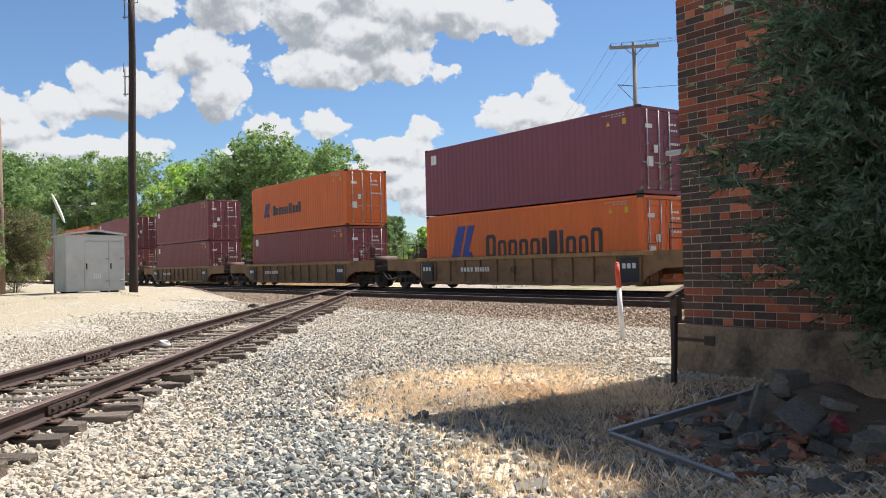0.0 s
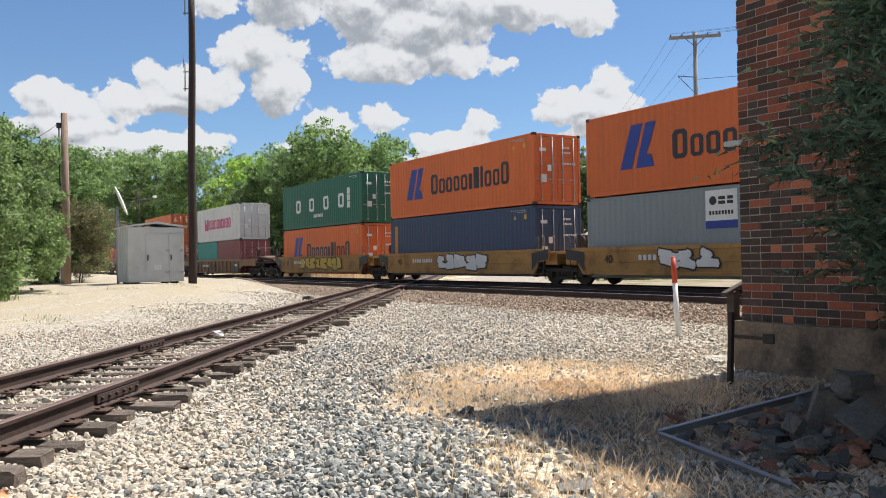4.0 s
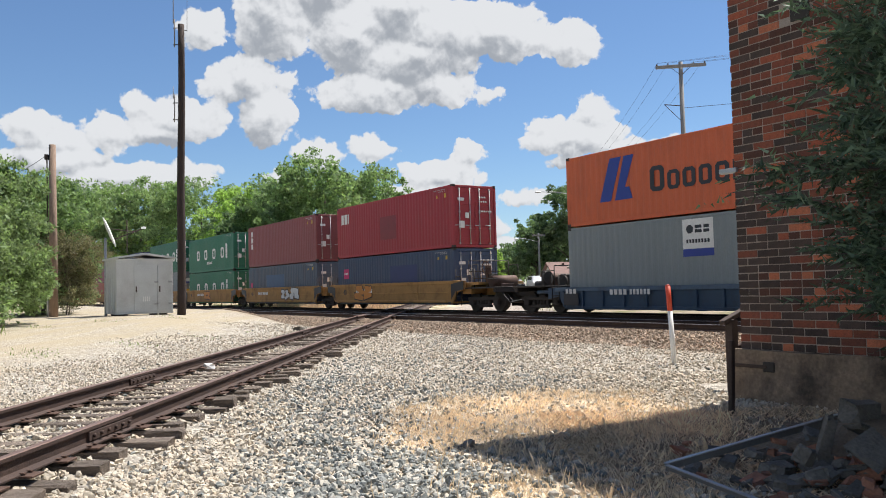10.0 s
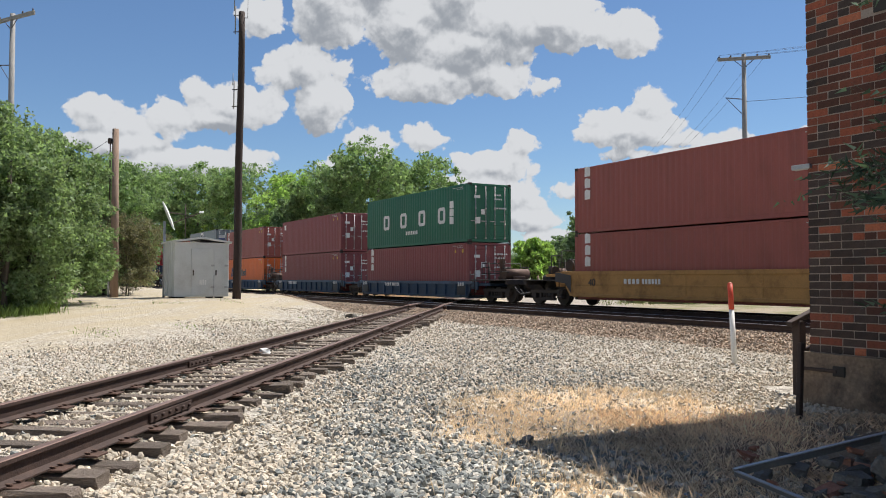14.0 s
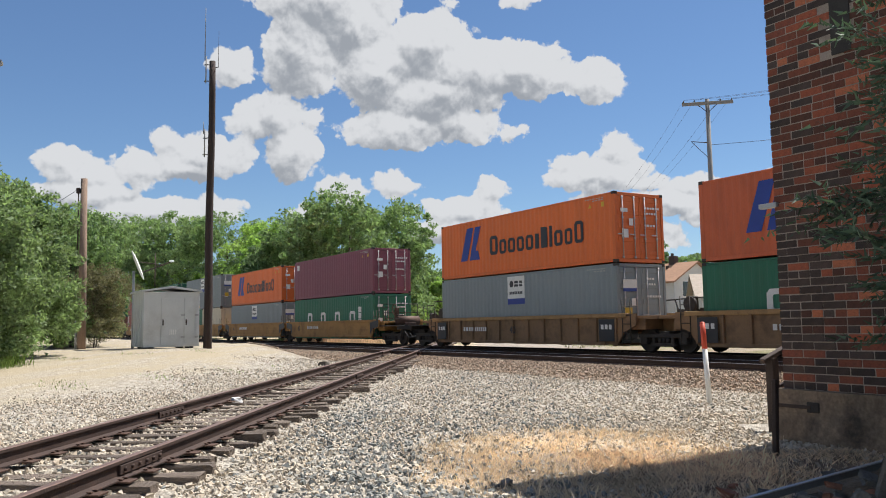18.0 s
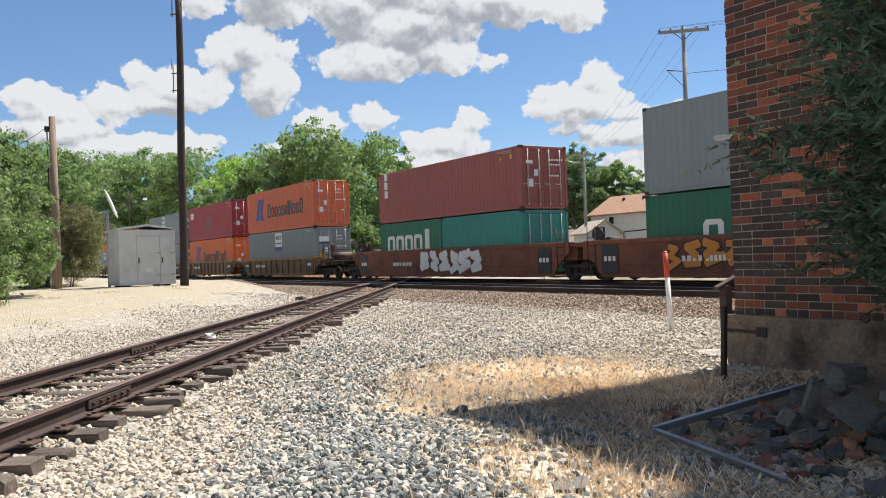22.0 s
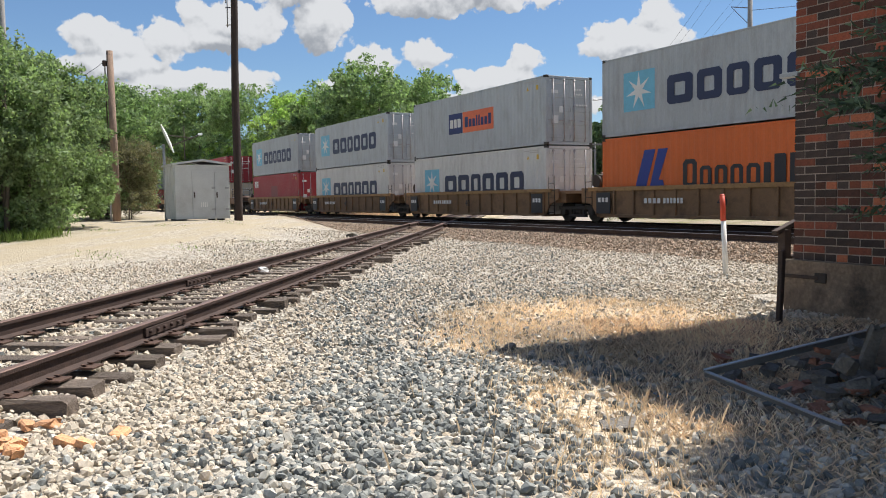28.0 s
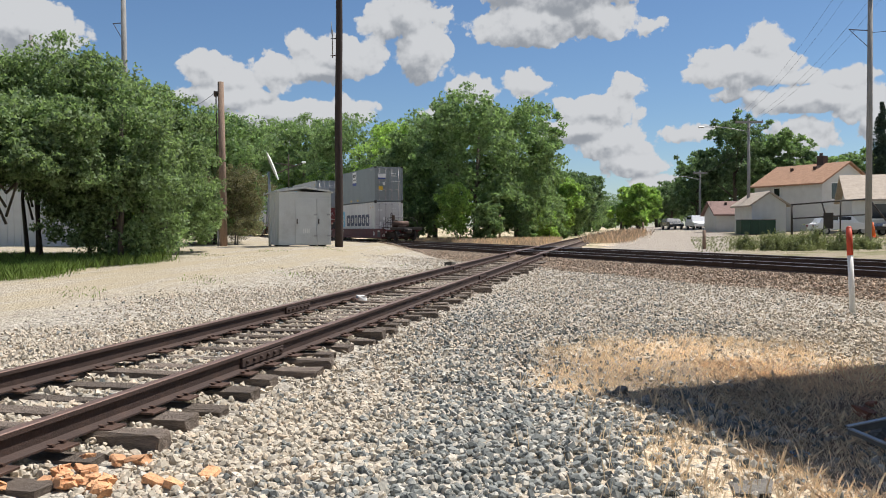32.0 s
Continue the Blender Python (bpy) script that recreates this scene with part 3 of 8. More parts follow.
def brick_material():
    m = material("worn_brick", (0.255, 0.084, 0.052), 0.9, 0, 0.35, 7, 60, 0.6, stain=(0.05, 0.032, 0.03), stain_scale=4, stain_amount=0.5)
    n, l = m.node_tree.nodes, m.node_tree.links
    b = n["Principled BSDF"]
    old = b.inputs["Base Color"].links[0].from_socket
    info = n.new("ShaderNodeObjectInfo")
    geo = n.new("ShaderNodeNewGeometry")
    mixv = n.new("ShaderNodeMath")
    mixv.operation = "ADD"
    l.new(info.outputs["Random"], mixv.inputs[0])
    l.new(geo.outputs["Random Per Island"], mixv.inputs[1])
    frac = n.new("ShaderNodeMath")
    frac.operation = "FRACT"
    l.new(mixv.outputs[0], frac.inputs[0])
    cr = n.new("ShaderNodeValToRGB")
    cr.color_ramp.interpolation = "CONSTANT"
    e = cr.color_ramp.elements
    e[0].color = (0.36, 0.45, 0.5, 1)
    e[1].position, e[1].color = 0.2, (0.60, 0.62, 0.62, 1)
    for p, c in ((0.36, (0.95, 0.85, 0.8, 1)), (0.58, (1.4, 1.15, 0.95, 1)), (0.74, (0.85, 0.8, 0.75, 1)), (0.92, (1.9, 1.85, 1.5, 1))):
        q = e.new(p)
        q.color = c
    l.new(frac.outputs[0], cr.inputs[0])
    mul = n.new("ShaderNodeMix")
    mul.data_type, mul.blend_type = "RGBA", "MULTIPLY"
    mul.inputs["Factor"].default_value = 1.0
    l.new(old, mul.inputs["A"])
    l.new(cr.outputs[0], mul.inputs["B"])
    l.new(mul.outputs["Result"], b.inputs["Base Color"])
    return m


M_BRICK = brick_material()
M_SOOT = material("overburnt_dark_brick", (0.06, 0.042, 0.036), 0.85, 0, 0.35, 8, 60, 0.6, stain=(0.09, 0.05, 0.04), stain_scale=5, objvar=0.35)


def one_brick(w, seed, mat):
    rnd = random.Random(seed)
    bm = bmesh.new()
    box(bm, 0, w - 0.012, -0.006, 0.09, 0, COURSE - 0.012, 0.004)
    for v in bm.verts:
        v.co += Vector((rnd.uniform(-0.003, 0.003), rnd.uniform(-0.002, 0.002), rnd.uniform(-0.003, 0.003)))
    return mesh_from("brick", bm, mat)


def brick_building():
    b = tagged(new("brick_building"), "old dark red brick building on a stained concrete base", "building", kind="structure")
    b.matrix_basis = Matrix.Translation(CORNER) @ Matrix.Rotation(radians(YAW), 4, "Z")
    bm = bmesh.new()
    box(bm, 0.012, 14, 0.0, 0.4, WALL_Z0, WALL_Z1)
    box(bm, 0.012, 0.4, 0.4, 8.6, WALL_Z0, WALL_Z1)
    box(bm, 13.6, 14, 0.4, 8.6, WALL_Z0, WALL_Z1)
    box(bm, 0.012, 14, 8.6, 9.0, WALL_Z0, WALL_Z1)
    part("wall", bm, M_MORTAR, b, "mortar core of the wall")
    bm = bmesh.new()
    box(bm, -0.15, 14.2, -0.15, 9.2, WALL_Z1, WALL_Z1 + 0.16, 0.02)
    part("roof", bm, M_CONC, b)
    # concrete base, uneven
    bm = bmesh.new()
    box(bm, -0.06, 14.06, -0.07, 9.06, -0.6, WALL_Z0)
    bmesh.ops.subdivide_edges(bm, edges=bm.edges, cuts=14, use_grid_fill=True)
    for v in bm.verts:
        v.co += Vector((0, -0.02 + 0.035 * noise.noise(v.co * 2.2), 0.02 * noise.noise(v.co * 3.1) if v.co.z > 0.3 else 0))
    part("foundation", bm, M_CONC, b, "stained concrete foundation")
    bm = bmesh.new()
    box(bm, -0.10, 0.42, -0.115, -0.075, 0.21, 0.25, 0.006)
    part("drain_pipe", bm, M_IRON, b, "rusty pipe along the base")
    # no hole is cut: a black block paints in the opening's shade
    bm = bmesh.new()
    box(bm, 0.36, 0.52, -0.105, -0.05, 0.17, 0.29, 0.01)
    part("vent_opening", bm, M_BLACK, b, "black block for the dark inside of a square opening")
    bm = bmesh.new()
    box(bm, -0.20, 0.06, -0.05, 0.05, 2.62, 2.68, 0.006)
    part("bracket", bm, M_CAST, b, "small steel bracket")
    # flat black slab set in for the shade inside the recess
    bm = bmesh.new()
    box(bm, 0.88, 1.12, -0.02, 0.05, 4.28, 8.0)
    part("recess", bm, M_BLACK, b, "black slab for the dark inside of an upright recess")
    # bricks course by course
    meshes = {(w, k): one_brick(w, k + 10 * int(w * 100), M_BRICK if k < 5 else M_SOOT) for w in (STRETCH, STRETCH / 2) for k in range(8)}
    rnd = random.Random(8)
    rest_v, rest_f, rest_m = [], [], []
    n = int((WALL_Z1 - WALL_Z0) / COURSE)
    count = 0
    for c in range(n):
        z = WALL_Z0 + c * COURSE + 0.007
        header = c % 7 == 0 or c == 9
        w0 = STRETCH / 2 if header else STRETCH
        x = 0.0 if header or c % 2 == 0 else -STRETCH / 2
        jag = rnd.choice((0, 0, 0.0, 0.04, 0.09)) if z > 3.6 else 0.0
        while x < 7.0:
            w = w0
            xx = x
            if xx < 0:
                xx, w = 0.0, STRETCH / 2
            keep = not (0.86 < xx + w / 2 < 1.14 and z > 4.25)
            if xx == 0.0 and jag > 0.06:
                keep = False
            if keep:
                dark = rnd.random() < (0.16 + 0.62 * smooth(1.15, 0.25, xx)) * (1 - 0.6 * smooth(2.2, 3.2, z))
                me = meshes[(w, rnd.randrange(5, 8) if dark else rnd.randrange(5))]
                if xx < 1.4 and z < 6.2 and count < 300:
                    part("brick", me, None, b, m=pose(xx + rnd.uniform(-0.003, 0.003) + jag * 0.3, rnd.uniform(-0.003, 0.002), z, 0, 0, rnd.uniform(-0.3, 0.3)))
                    count += 1
                else:
                    base = len(rest_v)
                    rest_v += [(v.co.x + xx, v.co.y, v.co.z + z) for v in me.vertices]
                    rest_f += [[base + i for i in p.vertices] for p in me.polygons]
                    rest_m += [int(dark)] * len(me.polygons)
            x = xx + w if x >= 0 else STRETCH / 2
    me = bpy.data.meshes.new("brickwork")
    me.from_pydata(rest_v, [], rest_f)
    me.materials.append(M_BRICK)
    me.materials.append(M_SOOT)
    me.polygons.foreach_set("material_index", rest_m)
    tagged(part("brickwork", me, None, b, "rest of the brick facing"), kind="stuff")


brick_building()


def handrail():
    """Old iron handrail behind the corner of the building, and a loose bar before it."""
    h = thing("handrail", pose(7.70, 11.12, -0.24, 0, 0, YAW), "dark rusted iron handrail beside the brick corner", "railing")
    bm = bmesh.new()
    box(bm, -0.06, 0.06, -0.06, 0.06, 0.0, 1.0, 0.008)
    part("post", bm, M_IRON, h)
    bm = bmesh.new()
    box(bm, -0.05, 0.05, -0.18, 1.6, -0.03, 0.03, 0.008, m=pose(0, 0, 1.02, 22, 0, -8))
    part("top_rail", bm, M_IRON, h)
    bm = bmesh.new()
    box(bm, -0.03, 0.03, 0.0, 1.2, -0.035, 0.035, 0.008, m=pose(0, 0.04, 0.58, 22, 0, -8))
    part("brace", bm, M_IRON, h)
    h = thing("iron_bar", pose(7.14, 9.40, -0.26, -2, 1, YAW), "thin rusty iron bar standing in the gravel", "bar")
    bm = bmesh.new()
    box(bm, -0.025, 0.03, -0.03, 0.03, 0.0, 0.86, 0.006)
    part("shaft", bm, M_IRON, h)


handrail()


# ---- marker post ----
def marker_post():
    p = thing("marker_post", pose(7.92, 15.3, -0.27, -2.5, -2.2, 0), "white plastic marker post with a red top, leaning slightly", "marker post")
    bm = bmesh.new()
    tube(bm, (0, 0, 0), (0, 0, 1.02), 0.048, 0.046, 12)
    part("shaft", bm, M_WHITE, p)
    bm = bmesh.new()
    tube(bm, (0, 0, 1.02), (0, 0, 1.47), 0.05, 0.048, 12)
    bmesh.ops.create_uvsphere(bm, u_segments=12, v_segments=6, radius=0.048, matrix=Matrix.Translation((0, 0, 1.47)) @ Matrix.Diagonal((1, 1, 0.8, 1)))
    part("cap", bm, material("faded_red_plastic", (0.52, 0.055, 0.02), 0.5, 0, 0.15, 6, 40, 0.05), p, "red-orange upper sleeve")


marker_post()


# ---- plants ----
def leaf_material(name, color, vary=0.45, trans=0.35, glow=(1.05, 1.15, 0.7)):
    m = bpy.data.materials.new(name)
    m.use_nodes = True
    n, l = m.node_tree.nodes, m.node_tree.links
    b = n["Principled BSDF"]
    b.inputs["Roughness"].default_value = 0.6
    b.inputs["Specular IOR Level"].default_value = 0.25
    geo, tc, big = n.new("ShaderNodeNewGeometry"), n.new("ShaderNodeTexCoord"), n.new("ShaderNodeTexNoise")
    big.inputs["Scale"].default_value = 0.5
    l.new(tc.outputs["Object"], big.inputs["Vector"])
    k = node_math(n, l, "ADD", node_math(n, l, "MULTIPLY", geo.outputs["Random Per Island"], 2 * vary), 1 - vary)
    k = node_math(n, l, "MULTIPLY", k, node_math(n, l, "ADD", big.outputs["Fac"], 0.5))
    sc = n.new("ShaderNodeVectorMath")
    sc.operation = "SCALE"
    sc.inputs[0].default_value = color
    l.new(k, sc.inputs["Scale"])
    l.new(sc.outputs[0], b.inputs["Base Color"])
    tr = n.new("ShaderNodeBsdfTranslucent")
    warm = n.new("ShaderNodeVectorMath")
    warm.operation = "MULTIPLY"
    warm.inputs[1].default_value = glow
    l.new(sc.outputs[0], warm.inputs[0])
    l.new(warm.outputs[0], tr.inputs["Color"])
    mx = n.new("ShaderNodeMixShader")
    mx.inputs[0].default_value = trans
    l.new(b.outputs[0], mx.inputs[1])
    l.new(tr.outputs[0], mx.inputs[2])
    l.new(mx.outputs[0], n["Material Output"].inputs["Surface"])
    return m


M_BARK = material("grey_bark", (0.10, 0.08, 0.065), 0.95, 0, 0.4, 6, 40, 0.8, stretch=(1, 1, 0.3))
LEAF = {"mid": leaf_material("green_leaves", (0.215, 0.30, 0.15), 0.4, 0.5), "bright": leaf_material("bright_green_leaves", (0.32, 0.45, 0.145), 0.35, 0.55), "deep": leaf_material("deep_green_leaves", (0.165, 0.235, 0.132), 0.4, 0.45),
        "thick": leaf_material("thicket_leaves", (0.215, 0.285, 0.148), 0.45, 0.5),
        "brown": leaf_material("brownish_leaves", (0.21, 0.195, 0.115), 0.5), "spruce": leaf_material("spruce_needles", (0.05, 0.08, 0.06), 0.4, 0.2), "juniper": leaf_material("juniper_sprays", (0.085, 0.13, 0.085), 0.5, 0.2),
        "weed": leaf_material("weed_leaves", (0.23, 0.25, 0.13)), "grass": leaf_material("green_grass", (0.21, 0.29, 0.08)), "straw": leaf_material("dry_straw", (0.93, 0.79, 0.595), 0.2, 0.5, (1, 1, 1)), "dead": leaf_material("dead_grass", (0.70, 0.56, 0.40), 0.35, 0.3, (1, 1, 1))}


def leaf_mesh(name, pts, rng, size, mat, slim=0.55, up=0.0):
    """One pointed leaf at each of pts, turned at random; up > 0 stands them on end."""
    n = len(pts)
    a = rng.normal(size=(n, 3))
    a[:, 2] = a[:, 2] * (1 - up) + up * 2.2 * np.abs(rng.normal(size=n))
    a /= np.linalg.norm(a, axis=1, keepdims=True)
    b = np.cross(a, rng.normal(size=(n, 3)))
    b /= np.linalg.norm(b, axis=1, keepdims=True) + 1e-9
    s = (size * rng.uniform(0.6, 1.35, n))[:, None]
    v = np.stack([pts - a * s * 0.4 + b * s * 0.62 * slim, pts + a * s * 0.6, pts - a * s * 0.4 - b * s * 0.62 * slim], 1).reshape(-1, 3)
    f = np.arange(3 * n).reshape(n, 3)
    return fast_mesh(name, v, f, mat)


def crown_points(rng, blobs, count, per=48, spread=0.34, shell=0.45):
    """Points in clumps that sit in the outer parts of some ellipsoids (cx, cy, cz, rx, ry, rz)."""
    vol = np.array([b[3] * b[4] * b[5] for b in blobs]) ** 0.67
    vol /= vol.sum()
    out, mids = [], []
    for b, share in zip(blobs, vol):
        k = max(4, int(count * share / per))
        d = rng.normal(size=(k, 3))
        d /= np.linalg.norm(d, axis=1, keepdims=True)
        r = rng.uniform(shell ** 3, 0.95, k) ** (1 / 3)
        c = np.array(b[:3]) + d * r[:, None] * np.array(b[3:])
        rad = spread * (np.array(b[3:]).mean() * 0.9) * rng.uniform(0.55, 1.2, k)
        m = int(count * share / k) + 1
        ball = rng.normal(size=(k * m, 3))
        ball *= (rng.uniform(0.05, 1, k * m) ** 0.4 / np.linalg.norm(ball, axis=1))[:, None]
        p = np.repeat(c, m, 0) + ball * np.repeat(rad, m)[:, None] * np.array([1.05, 1.05, 0.72])
        out.append(p)
        mids.append(c)
    return np.concatenate(out), np.concatenate(mids)


def tree(name, label, x, y, blobs, leaf, count, size, seed, trunk=0.22, z0=None, limbs=5, category="tree", stems=1):
    """Blobs are given relative to the foot of the tree."""
    rng = np.random.default_rng(seed)
    z = ground_z(x, y) if z0 is None else z0
    t = thing(name, pose(x, y, z), label, category)
    pts, mids = crown_points(rng, blobs, count)
    pts = pts[pts[:, 2] > 0.05]
    part("crown", leaf_mesh("crown", pts, rng, size, LEAF[leaf]), None, t)
    top = max(b[2] for b in blobs)
    for k in range(stems):
        ox, oy = (0, 0) if stems == 1 else rng.uniform(-0.8, 0.8, 2)
        path = [(ox, oy, -0.2), (ox + rng.uniform(-0.2, 0.2), oy, top * 0.35), (ox * 1.6 + rng.uniform(-0.4, 0.4), oy * 1.6, top * 0.8)]
        r = trunk / stems ** 0.5
        bm = bmesh.new()
        sweep(bm, path, (r, r * 0.62, r * 0.3), 8)
        part("trunk", bm, M_BARK, t)
    for c in mids[rng.choice(len(mids), min(limbs, len(mids)), replace=False)]:
        h = min(top * 0.75, max(top * 0.18, c[2] * rng.uniform(0.35, 0.7)))
        bm = bmesh.new()
        sweep(bm, [(0, 0, h), tuple(np.array([0, 0, h]) * 0.45 + c * 0.55 + np.array([0, 0, 0.2])), tuple(c)], (trunk * 0.3, trunk * 0.18, trunk * 0.06), 5)
        part("limb", bm, M_BARK, t)
    return t


def big_crown(r, h, seed, low=0.25, n=9):
    """A rounded, uneven crown of overlapping lobes, radius r, total height h."""
    rnd = random.Random(seed)
    zc = h * (1 + low) / 2
    out = [(0, 0, zc, r * 0.72, r * 0.72, h * (1 - low) / 2 * 0.85)]
    for i in range(n):
        a = 2 * math.pi * i / n + rnd.uniform(-0.3, 0.3)
        q = rnd.uniform(0.45, 0.75)
        zz = zc + rnd.uniform(-0.55, 0.62) * h * (1 - low) / 2
        s = rnd.uniform(0.34, 0.5)
        out.append((r * q * math.cos(a), r * q * math.sin(a), zz, r * s, r * s, h * 0.14 * rnd.uniform(0.8, 1.3)))
    out.append((rnd.uniform(-0.2, 0.2) * r, 0, h * 0.85, r * 0.62, r * 0.62, h * 0.11))
    return out


def beyond_line(x, y, r):
    """Moves a tree of the far wood straight back until its crown clears the main line; returns the growth that keeps its outline."""
    d = x * NN.x + y * NN.y
    k = max(1.0, (D_FAR + 4.5 + r - 3.5) / (d - 3.5))
    return 4.3 + (x - 4.3) * k, y * k, k


def plant_trees():
    # thicket beside the sandy drive
    thicket = [(-12.6, 20.0, 2.3, 5.0, "thick"), (-14.6, 18.6, 2.3, 4.6, "thick"), (-11.6, 23.4, 2.3, 6.5, "thick"), (-14.2, 23.0, 2.6, 6.8, "thick"), (-12.6, 27.4, 2.2, 6.4, "thick"), (-16.6, 20.0, 2.6, 5.6, "thick"), (-15.4, 28.0, 2.4, 6.6, "thick")]
    for i, (x, y, r, h, leaf) in enumerate(thicket):
        tree("tree", "dense bushy green tree leafy down to the ground", x, y, big_crown(r, h, 20 + i, (0.42, 0.45, -0.12, 0.42, -0.1, 0.45, 0.1)[i], 20), leaf, 56000 if i < 5 else 16000, 0.12, 40 + i, 0.14, limbs=6, stems=3)
    # taller trees behind the wooden pole and the shed, this side of the line
    for i, (x, y, r, h, leaf) in enumerate([(-17.8, 41.0, 3.0, 7.6, "mid"), (-20.8, 38.5, 3.2, 7.8, "mid"), (-20.0, 45.0, 3.4, 8.0, "deep"), (-24.0, 41.0, 3.5, 8.6, "mid")]):
        tree("tree", "leafy green tree behind the wooden pole", x, y, big_crown(r, h, 60 + i, -0.05, 16), leaf, 30000, 0.165, 70 + i, 0.18, stems=2)
    tree("shrub", "brownish half-bare shrub behind the wooden pole", -15.6, 39.5, big_crown(1.75, 4.3, 5, -0.05, 12), "brown", 30000, 0.075, 81, 0.06, limbs=10, stems=3, category="shrub")
    # wood beyond the main line
    wood = [(-36, 82, 5.6, 12.8, "mid"), (-30.5, 85, 5.8, 13.8, "mid"), (-26.0, 90, 6.0, 14.8, "mid"), (-21.0, 88, 5.2, 13.4, "bright"), (-42, 80, 5.5, 11.0, "deep"), (-48, 78, 5.5, 10.8, "mid"), (-54, 74, 5.5, 10.5, "deep"), (-17.6, 82, 4.4, 10.6, "deep"),
            (-14.2, 78.0, 4.8, 13.2, "mid"), (-9.8, 76.0, 5.2, 15.2, "mid"), (-6.6, 81, 4.8, 14.4, "mid"), (-5.6, 90, 3.4, 9.0, "mid"), (-4.6, 98, 3.2, 7.6, "bright"), (-3.9, 108, 3.6, 7.6, "mid"), (-3.6, 124, 4.4, 10.2, "deep"), (-6.5, 118, 5.0, 9.6, "mid"), (-5.4, 150, 6.0, 9.0, "mid"),
            (-23.5, 77, 3.6, 7.0, "bright"), (-28.5, 75, 3.6, 6.4, "bright"), (-33, 73, 3.8, 6.6, "mid"), (-38.5, 71, 3.8, 6.6, "bright"), (-45, 68, 4, 7.0, "mid"), (-60, 66, 5, 9.5, "mid"), (-66, 60, 5, 9.5, "deep")]
    for i, (x, y, r, h, leaf) in enumerate(wood):
        x, y, k = beyond_line(x, y, r)
        r, h = r * k, h * k
        tree("tree", "full green deciduous tree in the wood beyond the line" if leaf != "bright" else "light green deciduous tree in the wood beyond the line", x, y, big_crown(r, h, 100 + i, -0.05, 20), leaf, 27000, 0.29 * k, 130 + i, 0.3, z0=-0.2)
    # hazy trees at the end of the lane
    for i, (x, y, r, h) in enumerate([(-9, 262, 9, 12), (2, 275, 9, 10), (13, 268, 8, 11), (26, 262, 10, 13), (40, 255, 10, 14), (56, 250, 11, 13)]):
        tree("tree", "distant green tree at the end of the lane", x, y, big_crown(r, h, 300 + i, -0.05, 12), "mid", 7000, 1.0, 310 + i, 0.4, z0=ground_z(x, y))
    # undergrowth at the edge of the wood
    for i, (x, y, r, h) in enumerate([(-10.5, 69.5, 1.9, 5.4), (-7.6, 70.5, 1.6, 3.6), (-5.2, 75, 1.6, 4.6), (-4.2, 84, 1.6, 3.8), (-13.5, 70, 2.0, 4.2), (-3.8, 92, 1.5, 3.2), (-17, 70, 2.2, 4.6), (-20.5, 69, 2.2, 4.4)]):
        x, y, k = beyond_line(x, y, r)
        r, h = r * k, h * k
        tree("shrub", "pale green bush at the edge of the wood", x, y, big_crown(r, h, 180 + i, -0.05, 10), "bright" if i % 3 == 0 else "mid", 9000, 0.2 * k, 190 + i, 0.07, z0=-0.15, category="shrub", stems=2)
    # trees by the houses
    for i, (x, y, r, h, leaf, low) in enumerate([(13.2, 116, 4.2, 11.0, "deep", 0.1), (17.4, 113, 4.6, 14.6, "deep", 0.3), (23.0, 117, 4.4, 13.0, "mid", 0.4), (27.5, 119, 3.4, 10.0, "deep", 0.3), (11.2, 150, 4.4, 8.6, "deep", 0.1), (9.0, 158, 4, 8.0, "mid", 0.1), (5.2, 102, 2.9, 6.0, "bright", 0.03), (20, 130, 5, 10, "deep", 0.05), (33, 112, 5, 10, "mid", 0.1), (16, 170, 7, 9, "deep", 0.05), (2, 210, 9, 9, "deep", 0.05), (-8, 220, 9, 11, "deep", 0.05), (12, 230, 9, 9, "mid", 0.05)]):
        tree("tree", "dark green tree near the houses", x, y, big_crown(r, h, 210 + i, low, 12), leaf, 13000, 0.38, 230 + i, 0.35, z0=ground_z(x, y))
    spruce(32.4, 104.0, 14.6)


def spruce(x, y, h):
    rng = np.random.default_rng(7)
    z = ground_z(x, y)
    t = thing("spruce_tree", pose(x, y, z), "tall dark narrow spruce behind the house", "tree")
    pts = []
    for i in range(36):
        k = i / 35
        zz = h * (0.05 + 0.93 * k)
        r = 3.4 * (1 - k) ** 0.9 * rng.uniform(0.75, 1.1) + 0.2
        for j in range(max(5, int(15 * (1 - 0.6 * k)))):
            a = rng.uniform(0, 2 * math.pi)
            reach = r * rng.uniform(0.55, 1.15)
            q = rng.uniform(0.08, 1, 70) * reach
            droop = -0.3 * q + 0.035 * q * q
            fan = (0.1 + 0.16 * q) * rng.normal(size=70) * 0.6
            pts.append(np.stack([q * math.cos(a) - fan * math.sin(a), q * math.sin(a) + fan * math.cos(a), zz + droop - np.abs(rng.normal(size=70)) * 0.3], 1))
    part("crown", leaf_mesh("crown", np.concatenate(pts), rng, 0.24, LEAF["spruce"], 0.4), None, t)
    bm = bmesh.new()
    tube(bm, (0, 0, -0.2), (0, 0, h * 0.97), 0.24, 0.03, 8)
    part("trunk", bm, M_BARK, t)


